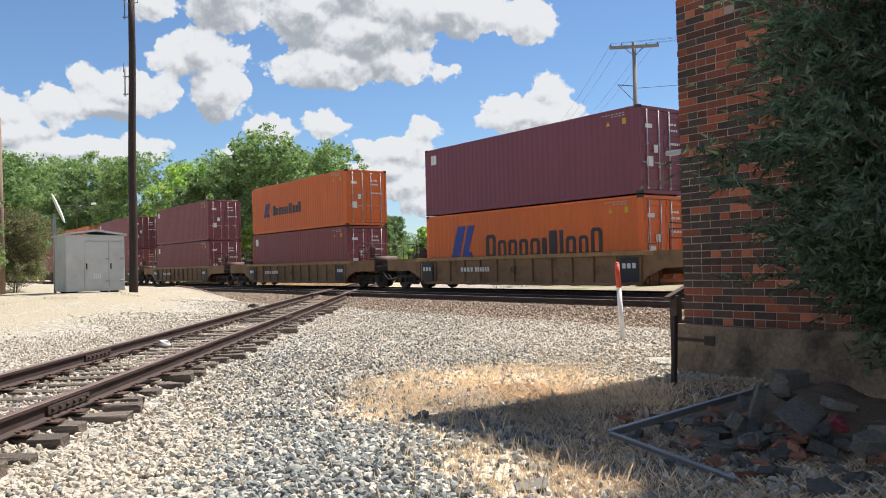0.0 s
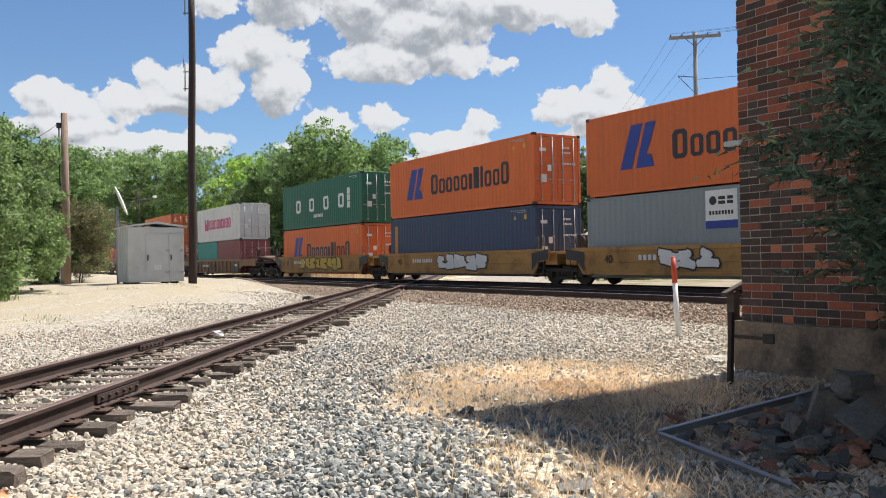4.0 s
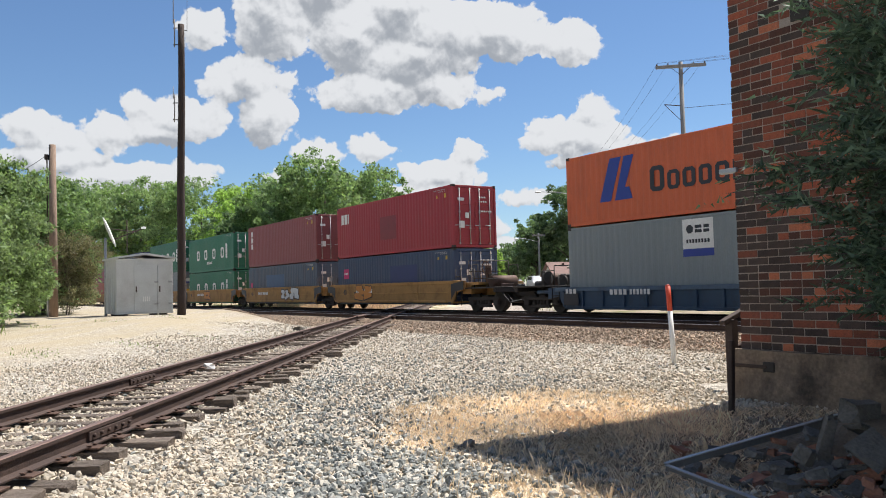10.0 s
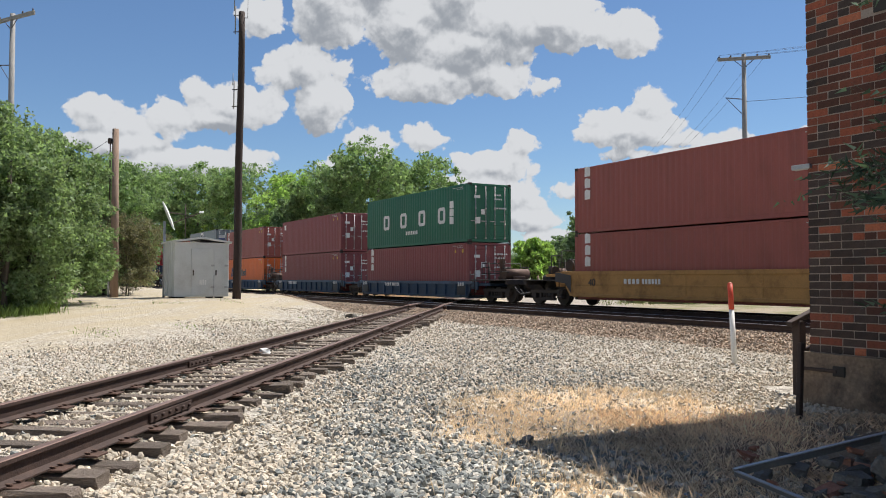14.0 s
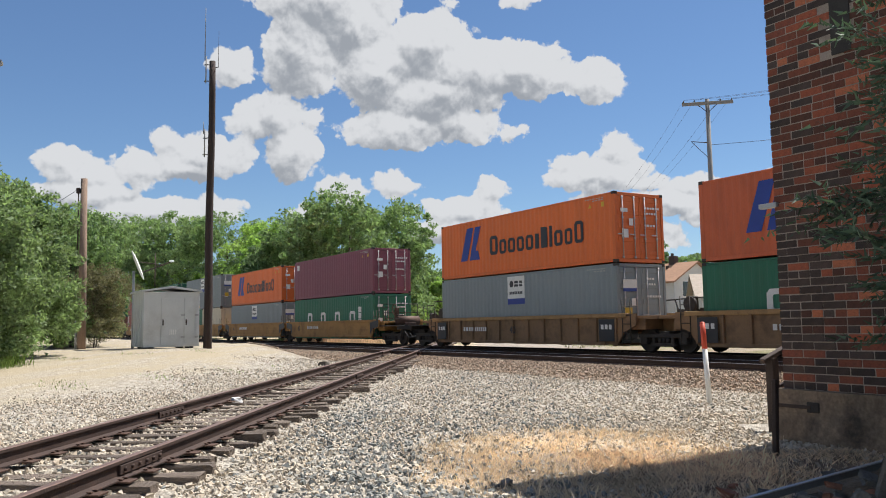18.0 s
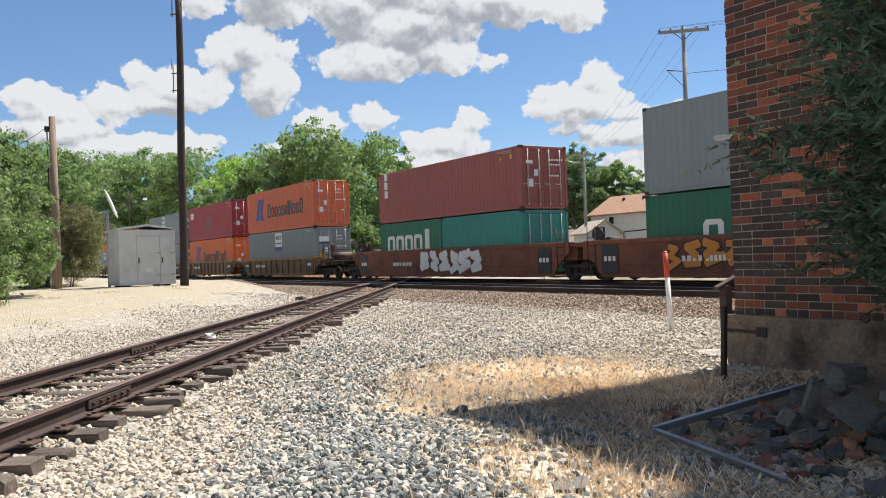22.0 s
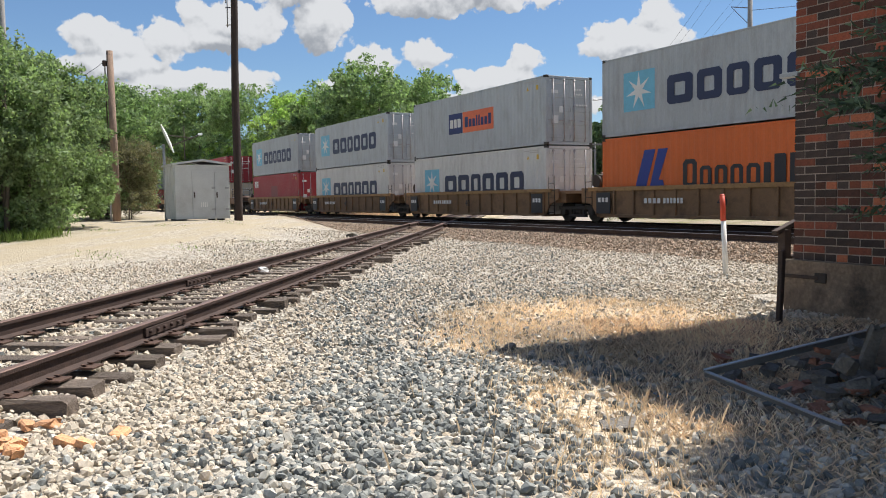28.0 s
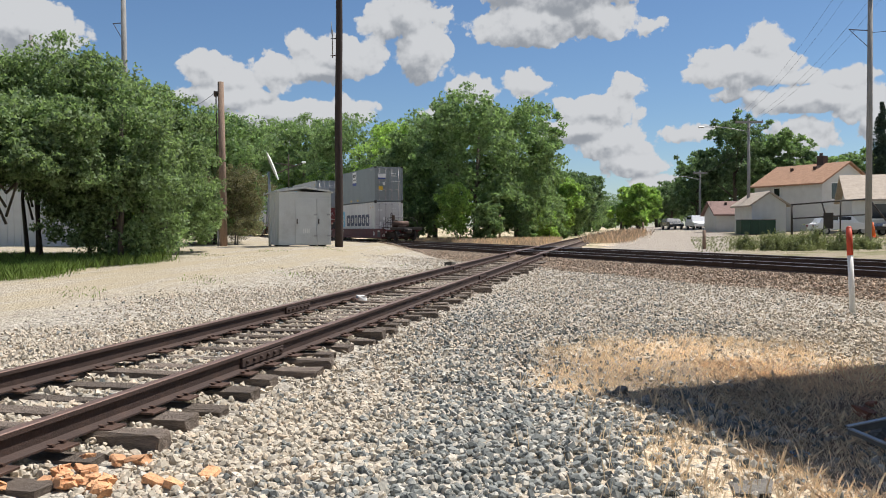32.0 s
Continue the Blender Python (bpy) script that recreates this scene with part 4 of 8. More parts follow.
def juniper(x, y):
    """Dark evergreen in front of the brick wall, with loose sprays reaching out."""
    rng = np.random.default_rng(12)
    z = ground_z(x, y)
    t = thing("juniper_tree", pose(x, y, z), "dark green juniper with feathery sprays before the brick wall", "tree")
    bm = bmesh.new()
    tube(bm, (0, 0, -0.2), (0.05, 0.05, 5.2), 0.16, 0.03, 10)
    part("trunk", bm, M_BARK, t)
    bm = bmesh.new()
    feet, ends = [], []
    for i in range(420):
        long = i >= 330
        zz = rng.uniform(0.75, 5.3)
        a = rng.uniform(0, 2 * math.pi)
        reach = (1.5 - 0.10 * abs(zz - 2.8) - 0.3 * max(0, zz - 3.6)) * rng.uniform(0.6, 1.05)
        if long:
            reach *= rng.uniform(1.1, 1.36)
        away = max(0.0, math.cos(a + 0.75))
        reach *= 1 + 0.3 * away * (zz < 2.8)
        if zz < 1.6:
            reach *= 0.3 + 0.7 * (zz - 0.9) / 0.7 * (1 - away) + 0.7 * away
        tip = np.array([reach * math.cos(a), reach * math.sin(a), zz + reach * rng.uniform(-0.15, 0.3)])
        foot = np.array([0, 0, zz - reach * 0.2])
        tube(bm, foot, tip, 0.02, 0.004, 4)
        # twigs fan out along the branch and droop at their ends
        for k in range(26 if not long else 34):
            q = rng.uniform(0.3, 1.0)
            c = foot + (tip - foot) * q
            out = (tip - foot) / np.linalg.norm(tip - foot) + rng.normal(size=3) * np.array([0.55, 0.55, 0.4])
            e = c + out * rng.uniform(0.14, 0.34) + np.array([0, 0, -0.05])
            feet.append(c)
            ends.append(e)
    tagged(part("branch_mass", bm, M_BARK, t), kind="stuff")
    feet, ends = np.array(feet), np.array(ends)
    m = 15
    q = np.tile(np.linspace(0.1, 1.0, m), len(feet))[:, None]
    ax = np.repeat(ends - feet, m, 0)
    base = np.repeat(feet, m, 0) + ax * q
    ax = ax / np.linalg.norm(ax, axis=1, keepdims=True)
    d = ax * 0.9 + rng.normal(size=base.shape) * 0.6
    d /= np.linalg.norm(d, axis=1, keepdims=True)
    side = np.cross(d, rng.normal(size=base.shape))
    side /= np.linalg.norm(side, axis=1, keepdims=True)
    s = rng.uniform(0.05, 0.10, len(base))[:, None]
    v = np.stack([base + side * s * 0.15, base + d * s, base - side * s * 0.15], 1).reshape(-1, 3)
    part("sprays", fast_mesh("sprays", v, np.arange(len(v)).reshape(-1, 3), LEAF["juniper"]), None, t)


plant_trees()
juniper(8.25, 5.75)


# ---- grasses and weeds ----
def blades(name, label, xy, rng, h, w, leaf, lean=0.35, kind="stuff", rise=None):
    n = len(xy)
    z = ground_height(xy[:, 0], xy[:, 1])
    a = rng.uniform(0, 2 * math.pi, n)
    hh = h * rng.uniform(0.45, 1.25, n)
    if rise is not None:
        hh = hh * rise
    l = lean * hh * rng.uniform(0.1, 1.2, n)
    foot = np.stack([xy[:, 0], xy[:, 1], z - 0.01], 1)
    side = np.stack([-np.sin(a), np.cos(a), 0 * a], 1) * (w * rng.uniform(0.6, 1.3, n))[:, None]
    tip = foot + np.stack([np.cos(a) * l, np.sin(a) * l, hh], 1)
    mid = foot + np.stack([np.cos(a) * l * 0.35, np.sin(a) * l * 0.35, hh * 0.6], 1)
    v = np.stack([foot - side, foot + side, mid + side * 0.8, tip, mid - side * 0.8], 1).reshape(-1, 3)
    f = np.arange(5 * n).reshape(n, 5)
    ob = new(name, fast_mesh(name, v, f, LEAF[leaf]))
    return tagged(ob, label, "grass", kind=kind)


def in_patch(p):
    """The dry patch: an uneven area before the brick corner."""
    x, y = p[:, 0], p[:, 1]
    wob = 0.35 * np.sin(3.1 * y + 1.2 * x) + 0.25 * np.sin(5.3 * x - 2.0 * y)
    k = (np.abs((x - 5.15 + 0.10 * (y - 9)) / 1.95) ** 2.4 + np.abs((y - 9.1) / 2.8) ** 2.6)
    tail = (np.abs((x - 5.15) / 0.95) ** 2 + np.abs((y - 5.5) / 2.4) ** 2)
    return np.minimum(k, tail * 0.9 + 0.25) + 0.35 * wob


WEEDS = ((10.5, 48.6, 0.55, 0.9), (11.6, 46.8, 0.6, 1.1), (12.6, 45.6, 0.7, 0.9), (13.6, 46.8, 0.75, 1.35), (14.7, 45.6, 0.6, 0.95), (16.0, 46.6, 0.7, 0.8), (12.4, 49.6, 0.7, 1.0))


def grasses():
    rng = np.random.default_rng(3)
    p = rng.uniform((2.8, 3.4), (7.4, 12.2), (230000, 2))
    k = in_patch(p)
    clump = np.sin(p[:, 0] * 7.3 + 2 * np.sin(p[:, 1] * 3.1)) * np.sin(p[:, 1] * 6.7 + 1.5 * np.sin(p[:, 0] * 2.3))
    p = p[rng.uniform(size=len(p)) < np.clip(1.4 - k, 0, 0.9) ** 2.0 * (0.5 + 0.45 * clump)]
    blades("dry_grass", "patch of short dry straw-coloured grass on gravel", p, rng, 0.058, 0.0009, "straw", 0.8, rise=rng.uniform(0.35, 1.0, len(p)) ** 2 * 1.4)
    # taller dead stalks
    q = np.concatenate([rng.normal((4.6, 6.0), (0.45, 1.0), (240, 2)), rng.normal((5.9, 8.6), (0.4, 0.5), (160, 2)), rng.normal((5.0, 4.9), (0.45, 0.6), (240, 2)), rng.normal((6.6, 8.4), (0.4, 0.6), (160, 2)), rng.normal((4.4, 8.6), (0.5, 1.2), (200, 2)), rng.normal((5.2, 10.6), (1.0, 0.5), (160, 2))])
    blades("dead_stalks", "sparse tall dry stalks standing in the gravel", q, rng, 0.16, 0.0006, "straw", 0.3)
    # brown grass in the building's shade
    p = rng.uniform((5.0, 3.0), (9.8, 9.6), (90000, 2))
    d = p @ np.array([NN.x, NN.y])
    p = p[(d < 12.0) & (d > 7.1 + rng.normal(size=len(p)) * 0.5) & (rng.uniform(size=len(p)) < 0.35 + 0.4 * np.sin(2.3 * p[:, 0] + np.sin(3.7 * p[:, 1])) * np.sin(3.1 * p[:, 1]))]
    blades("shaded_grass", "matted dry grass and weeds in the shade of the wall", p, rng, 0.06, 0.0008, "dead", 1.5)
    # green verge by the thicket
    p = rng.uniform((-17, 11), (-8.8, 24), (34000, 2))
    edge = -10.4 - 0.5 * np.sin(p[:, 1] * 1.3) + (p[:, 1] - 17) * 0.03
    p = p[p[:, 0] < edge + rng.normal(size=len(p)) * 0.25]
    blades("green_grass", "green grass verge before the thicket", p, rng, 0.3, 0.006, "grass", 0.5)
    p = rng.uniform((-12, 14), (-3.8, 36), (5000, 2))
    p = p[(np.sin(p[:, 0] * 1.1 + p[:, 1] * 0.6) * np.sin(p[:, 1] * 0.9) > 0.72)]
    blades("sparse_weeds", "sparse weeds on the sandy drive", p, rng, 0.08, 0.006, "grass", 0.9)
    # dry grass strip beyond the line, left of the side track
    p = rng.uniform((-22, 55), (-1.9, 78), (30000, 2))
    d = p @ np.array([NN.x, NN.y])
    p = p[(d > D_FAR + 5.5)]
    blades("dry_verge", "tall dry grass beyond the main line", p, rng, 0.42, 0.016, "dead", 0.5)
    p = np.concatenate([rng.normal((x, y), (0.8, 2.5), (1400, 2)) for x, y in ((2.6, 68), (3.2, 74), (3.6, 80), (4.2, 87))])
    blades("brown_brush", "brown dry brush along the side track", p, rng, 0.8, 0.006, "dead", 0.6, rise=rng.uniform(0.2, 1.1, len(p)))
    # green weeds beyond the line before the houses
    for x, y, r, tall in WEEDS:
        q = rng.normal(size=(5200, 3))
        q *= (rng.uniform(0.1, 1, 5200) ** 0.5 / np.linalg.norm(q, axis=1))[:, None]
        q = q * np.array([r * 1.5, r * 1.3, tall]) * (0.7 + 0.45 * np.sin(q[:, :1] * 7 + x) * np.sin(q[:, 1:2] * 6 + y))
        q[:, 2] = np.abs(q[:, 2])
        w = thing("weed_clump", pose(x, y, ground_z(x, y)), "bushy clump of tall grey-green weeds", "weed", "weeds beyond the line")
        part("leaves", leaf_mesh("leaves", q, rng, 0.11, LEAF["weed"], 0.3, 0.6), None, w)
    p = rng.uniform((6.5, 44), (40, 74), (9000, 2))
    d = p @ np.array([NN.x, NN.y])
    p = p[(d > D_FAR + 6) & (p[:, 0] > 7.5 + 0.06 * (p[:, 1] - 44))]
    blades("rough_grass", "rough green and dry grass before the houses", p, rng, 0.16, 0.015, "weed", 1.1)


grasses()


# ---- ballast stones ----
def stone_shape(fine):
    """Corners and triangles of a rough lump: twelve corners near the camera, six farther off."""
    if not fine:
        v = np.array([[1, 0, 0], [-1, 0, 0], [0, 1, 0], [0, -1, 0], [0, 0, 1], [0, 0, -1]], float)
        f = np.array([[0, 2, 4], [2, 1, 4], [1, 3, 4], [3, 0, 4], [2, 0, 5], [1, 2, 5], [3, 1, 5], [0, 3, 5]])
        return v * 0.62, f
    bm = bmesh.new()
    bmesh.ops.create_icosphere(bm, subdivisions=1, radius=0.56)
    bm.verts.index_update()
    v = np.array([p.co for p in bm.verts])
    f = np.array([[p.index for p in q.verts] for q in bm.faces])
    bm.free()
    return v, f


def stones(name, label, xy, size, rng, mat, sink=0.25, fine=False):
    """Crushed stones: small lumps with every corner moved, flattened and turned at random."""
    n = len(xy)
    lump, tri = stone_shape(fine)
    m = len(lump)
    j = 0.13 if fine else 0.2
    v = lump[None] + rng.uniform(-j, j, (n, m, 3))
    v *= (rng.uniform(0.65, 1.3, (n, 1, 3)) * np.array([1.15, 1.0, 0.78]) * size * rng.uniform(0.65, 1.4, (n, 1, 1)))
    q = rng.normal(size=(n, 4)) * np.array([1.0, 0.5, 0.5, 1.0])
    q /= np.linalg.norm(q, axis=1, keepdims=True)
    w, x, y, z = q.T
    R = np.stack([np.stack([1 - 2 * (y * y + z * z), 2 * (x * y - z * w), 2 * (x * z + y * w)], -1), np.stack([2 * (x * y + z * w), 1 - 2 * (x * x + z * z), 2 * (y * z - x * w)], -1), np.stack([2 * (x * z - y * w), 2 * (y * z + x * w), 1 - 2 * (x * x + y * y)], -1)], 1)
    v = np.einsum("nij,nkj->nki", R, v)
    zz = ground_height(xy[:, 0], xy[:, 1]) + size * (0.62 - sink) * rng.uniform(-0.7, 1.35, n)
    v += np.stack([xy[:, 0], xy[:, 1], zz], 1)[:, None]
    f = (tri[None] + m * np.arange(n)[:, None, None]).reshape(-1, 3)
    return tagged(new(name, fast_mesh(name, v.reshape(-1, 3), f, mat)), label, "gravel", kind="stuff")


def stone_material(name, dark, light, warm):
    m = bpy.data.materials.new(name)
    m.use_nodes = True
    n, l = m.node_tree.nodes, m.node_tree.links
    b = n["Principled BSDF"]
    b.inputs["Roughness"].default_value, b.inputs["Specular IOR Level"].default_value = 0.85, 0.3
    geo, tc, fine = n.new("ShaderNodeNewGeometry"), n.new("ShaderNodeTexCoord"), n.new("ShaderNodeTexNoise")
    fine.inputs["Scale"].default_value, fine.inputs["Detail"].default_value = 45, 5
    l.new(tc.outputs["Object"], fine.inputs["Vector"])
    cr = n.new("ShaderNodeValToRGB")
    e = cr.color_ramp.elements
    e[0].color, e[1].color = (*dark, 1), (*light, 1)
    q = e.new(0.55)
    q.color = (*[(a + c) / 2 * 0.95 for a, c in zip(dark, light)], 1)
    q = e.new(0.93)
    q.color = (*warm, 1)
    l.new(geo.outputs["Random Per Island"], cr.inputs[0])
    sc = n.new("ShaderNodeVectorMath")
    sc.operation = "SCALE"
    l.new(cr.outputs[0], sc.inputs[0])
    l.new(node_math(n, l, "ADD", node_math(n, l, "MULTIPLY", fine.outputs["Fac"], 0.7), 0.65), sc.inputs["Scale"])
    l.new(sc.outputs[0], b.inputs["Base Color"])
    bp = n.new("ShaderNodeBump")
    bp.inputs["Strength"].default_value, bp.inputs["Distance"].default_value = 0.4, 0.01
    l.new(fine.outputs["Fac"], bp.inputs["Height"])
    l.new(bp.outputs[0], b.inputs["Normal"])
    return m


def scatter_stones():
    rng = np.random.default_rng(21)
    grey = stone_material("blue_grey_ballast", (0.12, 0.128, 0.12), (0.42, 0.43, 0.40), (0.58, 0.52, 0.43))
    pale = stone_material("pale_limestone_ballast", (0.33, 0.285, 0.22), (0.71, 0.645, 0.535), (0.55, 0.45, 0.34))
    brown = stone_material("rusty_brown_ballast", (0.17, 0.125, 0.09), (0.58, 0.48, 0.365), (0.42, 0.30, 0.21))

    def field(r0, r1, per_m2, a0=-0.72, a1=0.78):
        n = int((r1 * r1 - r0 * r0) * (a1 - a0) / 2 * per_m2)
        r = np.sqrt(rng.uniform(r0 * r0, r1 * r1, n))
        a = rng.uniform(a0, a1, n)
        return np.stack([4.35 + r * np.sin(a), r * np.cos(a)], 1)

    for lo, hi, per, size in ((2.6, 7.5, 700, 0.046), (7.5, 14, 380, 0.045), (14, 25, 190, 0.04), (25, 37, 60, 0.05)):
        p = field(lo, hi, per)
        d = p @ np.array([NN.x, NN.y])
        p = p[(d < 12.4) | (p[:, 0] < 7.4) | (p[:, 1] > 12)]
        d = p @ np.array([NN.x, NN.y])
        on_drive = p[:, 0] < -4.6 + 0.8 * np.sin(p[:, 1] * 0.7) + rng.normal(size=len(p)) * 0.6
        dry = (in_patch(p) < rng.uniform(0.5, 1.1, len(p))) & (rng.uniform(size=len(p)) < 0.72)
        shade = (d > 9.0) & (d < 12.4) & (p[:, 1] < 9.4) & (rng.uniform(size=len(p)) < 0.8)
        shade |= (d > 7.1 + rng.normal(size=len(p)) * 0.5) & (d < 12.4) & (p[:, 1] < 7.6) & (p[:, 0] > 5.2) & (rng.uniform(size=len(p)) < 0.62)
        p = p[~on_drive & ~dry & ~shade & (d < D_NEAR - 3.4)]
        near = np.abs(p[:, 1][:, None] - np.array(TIE_ROWS)[None]).min(1)
        p = p[(np.abs(p[:, 0]) > 1.3) | ((near > 0.135) & (rng.uniform(size=len(p)) < 0.9))]
        # limestone lies along the side track and in the middle, blue-grey stone in a band from the crossing to the front
        wave = 0.5 * np.sin(p[:, 1] * 0.8) + 0.35 * np.sin(p[:, 0] * 2.1 + p[:, 1])
        g = np.exp(-(np.maximum(0, np.abs(p[:, 0] - 3.9 + wave * 0.4) - 0.9) / 0.7) ** 2) * np.clip(1.35 - p[:, 1] / 13, 0.25, 0.93) + np.exp(-((p[:, 0] - 1.9) / 0.5) ** 2 - ((p[:, 1] - 14.0) / 3.5) ** 2) * 0.9 + 0.05 + 0.25 * (p[:, 1] < 5.0) * (p[:, 0] > 3)
        pick = rng.uniform(size=len(p)) < g
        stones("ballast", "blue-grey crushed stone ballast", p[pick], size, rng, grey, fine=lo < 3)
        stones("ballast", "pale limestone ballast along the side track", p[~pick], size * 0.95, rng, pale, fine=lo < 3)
    # slope of the main line
    s = rng.uniform(-42, 4, 34000)
    d = rng.uniform(D_NEAR - 3.7, D_NEAR - 0.95, 34000)
    p = np.stack([EX.x * s + NN.x * d, EX.y * s + NN.y * d], 1)
    p = p[np.abs(np.abs(p[:, 0]) - 0.76) > 0.14]
    stones("ballast", "rusty brown ballast shoulder of the main line", p, 0.06, rng, brown)
    s = rng.uniform(-42, 4, 9000)
    d = rng.uniform(D_NEAR - 0.7, D_NEAR + 0.7, 9000)
    p = np.stack([EX.x * s + NN.x * d, EX.y * s + NN.y * d], 1)
    stones("ballast", "dark ballast between the main line rails", p[np.abs(np.abs(p[:, 0]) - 0.76) > 0.14], 0.055, rng, brown)


scatter_stones()


# ---- train: containers ----
HC, STD = 2.896, 2.591
LEN, WID = 12.192, 2.438
PAINT = {}


def paint(key, color, rust=0.35, fade=0.12):
    PAINT[key] = material("container_paint_" + key, color, 0.55, 0, fade, 0.7, 30, 0.06, stain=RUST, stain_amount=rust, stain_scale=1.6, objvar=0.1, stretch=(1, 1, 0.35))


paint("orange", (0.68, 0.15, 0.03), 0.12)
paint("red_orange", (0.58, 0.125, 0.045), 0.2)
paint("maroon", (0.23, 0.056, 0.06), 0.2)
paint("brown", (0.31, 0.086, 0.07), 0.25)
paint("purple", (0.2, 0.055, 0.082), 0.15)
paint("green", (0.017, 0.135, 0.078), 0.12)
paint("teal", (0.025, 0.24, 0.2), 0.2)
paint("navy", (0.035, 0.06, 0.12), 0.15)
paint("blue", (0.075, 0.105, 0.155), 0.3)
paint("red", (0.34, 0.03, 0.042), 0.15)
paint("grey", (0.215, 0.25, 0.262), 0.06)
paint("silver", (0.42, 0.455, 0.475), 0.25)
paint("white", (0.62, 0.62, 0.60), 0.2)
paint("cream", (0.55, 0.50, 0.38), 0.2)
INK = {k: material("ink_" + k, c, 0.5, 0, 0.15, 3, 40, 0) for k, c in dict(white=(0.72, 0.72, 0.70), black=(0.025, 0.027, 0.035), blue=(0.02, 0.05, 0.28), sky=(0.16, 0.46, 0.62), yellow=(0.62, 0.40, 0.03), magenta=(0.55, 0.02, 0.14), amber=(0.58, 0.22, 0.03), navy=(0.02, 0.03, 0.08), sand=(0.56, 0.50, 0.34), pale=(0.42, 0.40, 0.38), deep_teal=(0.06, 0.17, 0.15), coral=(0.72, 0.16, 0.06), teal=(0.15, 0.45, 0.45), dark_blue=(0.015, 0.03, 0.13), dark_red=(0.20, 0.022, 0.03), mid_blue=(0.03, 0.085, 0.19)).items()}
M_BAR = material("locking_bar_steel", (0.42, 0.40, 0.40), 0.5, 0.5, 0.2, 3, 40, 0.05, stain=(0.15, 0.09, 0.06))
BODY_CACHE = {}


def corrugated(bm, p0, along, up, height, length, out, pitch=0.278, depth=0.016, margin=0.12):
    """A corrugated sheet from p0 along a wall; the outer ridges lie in the plane of p0."""
    n = int((length - 2 * margin) / pitch)
    pitch = (length - 2 * margin) / n
    xs = [(0, 0)]
    for i in range(n):
        a = margin + i * pitch
        xs += [(a + pitch * 0.26, 0), (a + pitch * 0.46, -depth), (a + pitch * 0.74, -depth), (a + pitch * 0.94, 0)]
    xs.append((length, 0))
    lo = [bm.verts.new(p0 + along * a + out * d) for a, d in xs]
    hi = [bm.verts.new(p0 + along * a + out * d + up * height) for a, d in xs]
    for i in range(len(xs) - 1):
        bm.faces.new((lo[i], lo[i + 1], hi[i + 1], hi[i]))


def container_body(h, length):
    """Side walls, roof, floor and the closed end; origin at the middle of the underside, doors at +x."""
    bm = bmesh.new()
    x, y, z = Vector((1, 0, 0)), Vector((0, 1, 0)), Vector((0, 0, 1))
    L, W = length / 2, WID / 2
    corrugated(bm, Vector((-L + 0.12, -W + 0.012, 0.12)), x, z, h - 0.2, length - 0.24, -y)
    corrugated(bm, Vector((L - 0.12, W - 0.012, 0.12)), -x, z, h - 0.2, length - 0.24, y)
    corrugated(bm, Vector((-L + 0.03, W - 0.12, 0.12)), -y, z, h - 0.2, WID - 0.24, -x)
    box(bm, -L + 0.1, L - 0.1, -W + 0.06, W - 0.06, h - 0.06, h - 0.025)
    box(bm, -L + 0.1, L - 0.1, -W + 0.06, W - 0.06, 0.06, 0.14)
    bmesh.ops.recalc_face_normals(bm, faces=bm.faces)
    return bm


def container_frame(h, length):
    bm = bmesh.new()
    L, W = length / 2, WID / 2
    for sx in (-1, 1):
        for sy in (-1, 1):
            box(bm, sx * L - (0.16 if sx > 0 else 0), sx * L + (0.16 if sx < 0 else 0), sy * W - (0.11 if sy > 0 else 0), sy * W + (0.11 if sy < 0 else 0), 0.1, h - 0.1, 0.008)
        x0, x1 = (L - 0.1, L - 0.004) if sx > 0 else (-L + 0.004, -L + 0.1)
        box(bm, x0, x1, -W + 0.11, W - 0.11, h - 0.14, h - 0.02, 0.006)
        box(bm, x0, x1, -W + 0.11, W - 0.11, 0.01, 0.14, 0.006)
    for sy in (-1, 1):
        y0, y1 = (W - 0.07, W - 0.004) if sy > 0 else (-W + 0.004, -W + 0.07)
        box(bm, -L + 0.16, L - 0.16, y0, y1, h - 0.09, h - 0.02, 0.006)
        box(bm, -L + 0.16, L - 0.16, y0, y1, 0.015, 0.15, 0.006)
    return bm


def casting_mesh():
    bm = bmesh.new()
    box(bm, -0.09, 0.09, -0.082, 0.082, -0.06, 0.06, 0.012)
    return mesh_from("corner_casting", bm, M_BLACK)


CASTING = casting_mesh()


def door_mesh(h, mat):
    bm = bmesh.new()
    box(bm, 0, 0.03, -0.55, 0.55, 0, h - 0.3, 0.004)
    n = 5
    for i in range(n):
        z = 0.16 + (h - 0.62) * i / (n - 1)
        box(bm, 0.03, 0.052, -0.5, 0.5, z - 0.05 if i else z - 0.02, z + 0.14, 0.012)
    return mesh_from("door", bm, mat)


def bar_mesh(h):
    bm = bmesh.new()
    tube(bm, (0, 0, 0.0), (0, 0, h - 0.28), 0.021, seg=8)
    for z in (0.05, 0.75, 1.5, h - 0.36):
        box(bm, -0.03, 0.02, -0.045, 0.045, z - 0.035, z + 0.035, 0.006)
    box(bm, 0.01, 0.035, -0.28, 0.02, 0.86, 0.90, 0.004)
    return mesh_from("locking_bar", bm, M_BAR)


BARS = {h: bar_mesh(h) for h in (HC, STD)}


def shape(bm, pts, y, thick=0.006):
    """A flat outline in the side wall's plane, as a thin prism proud of it."""
    a = [bm.verts.new((px, y, pz)) for px, pz in pts]
    b = [bm.verts.new((px, y - thick, pz)) for px, pz in pts]
    bm.faces.new(b)
    for i in range(len(a)):
        bm.faces.new((a[i], a[(i + 1) % len(a)], b[(i + 1) % len(a)], b[i]))


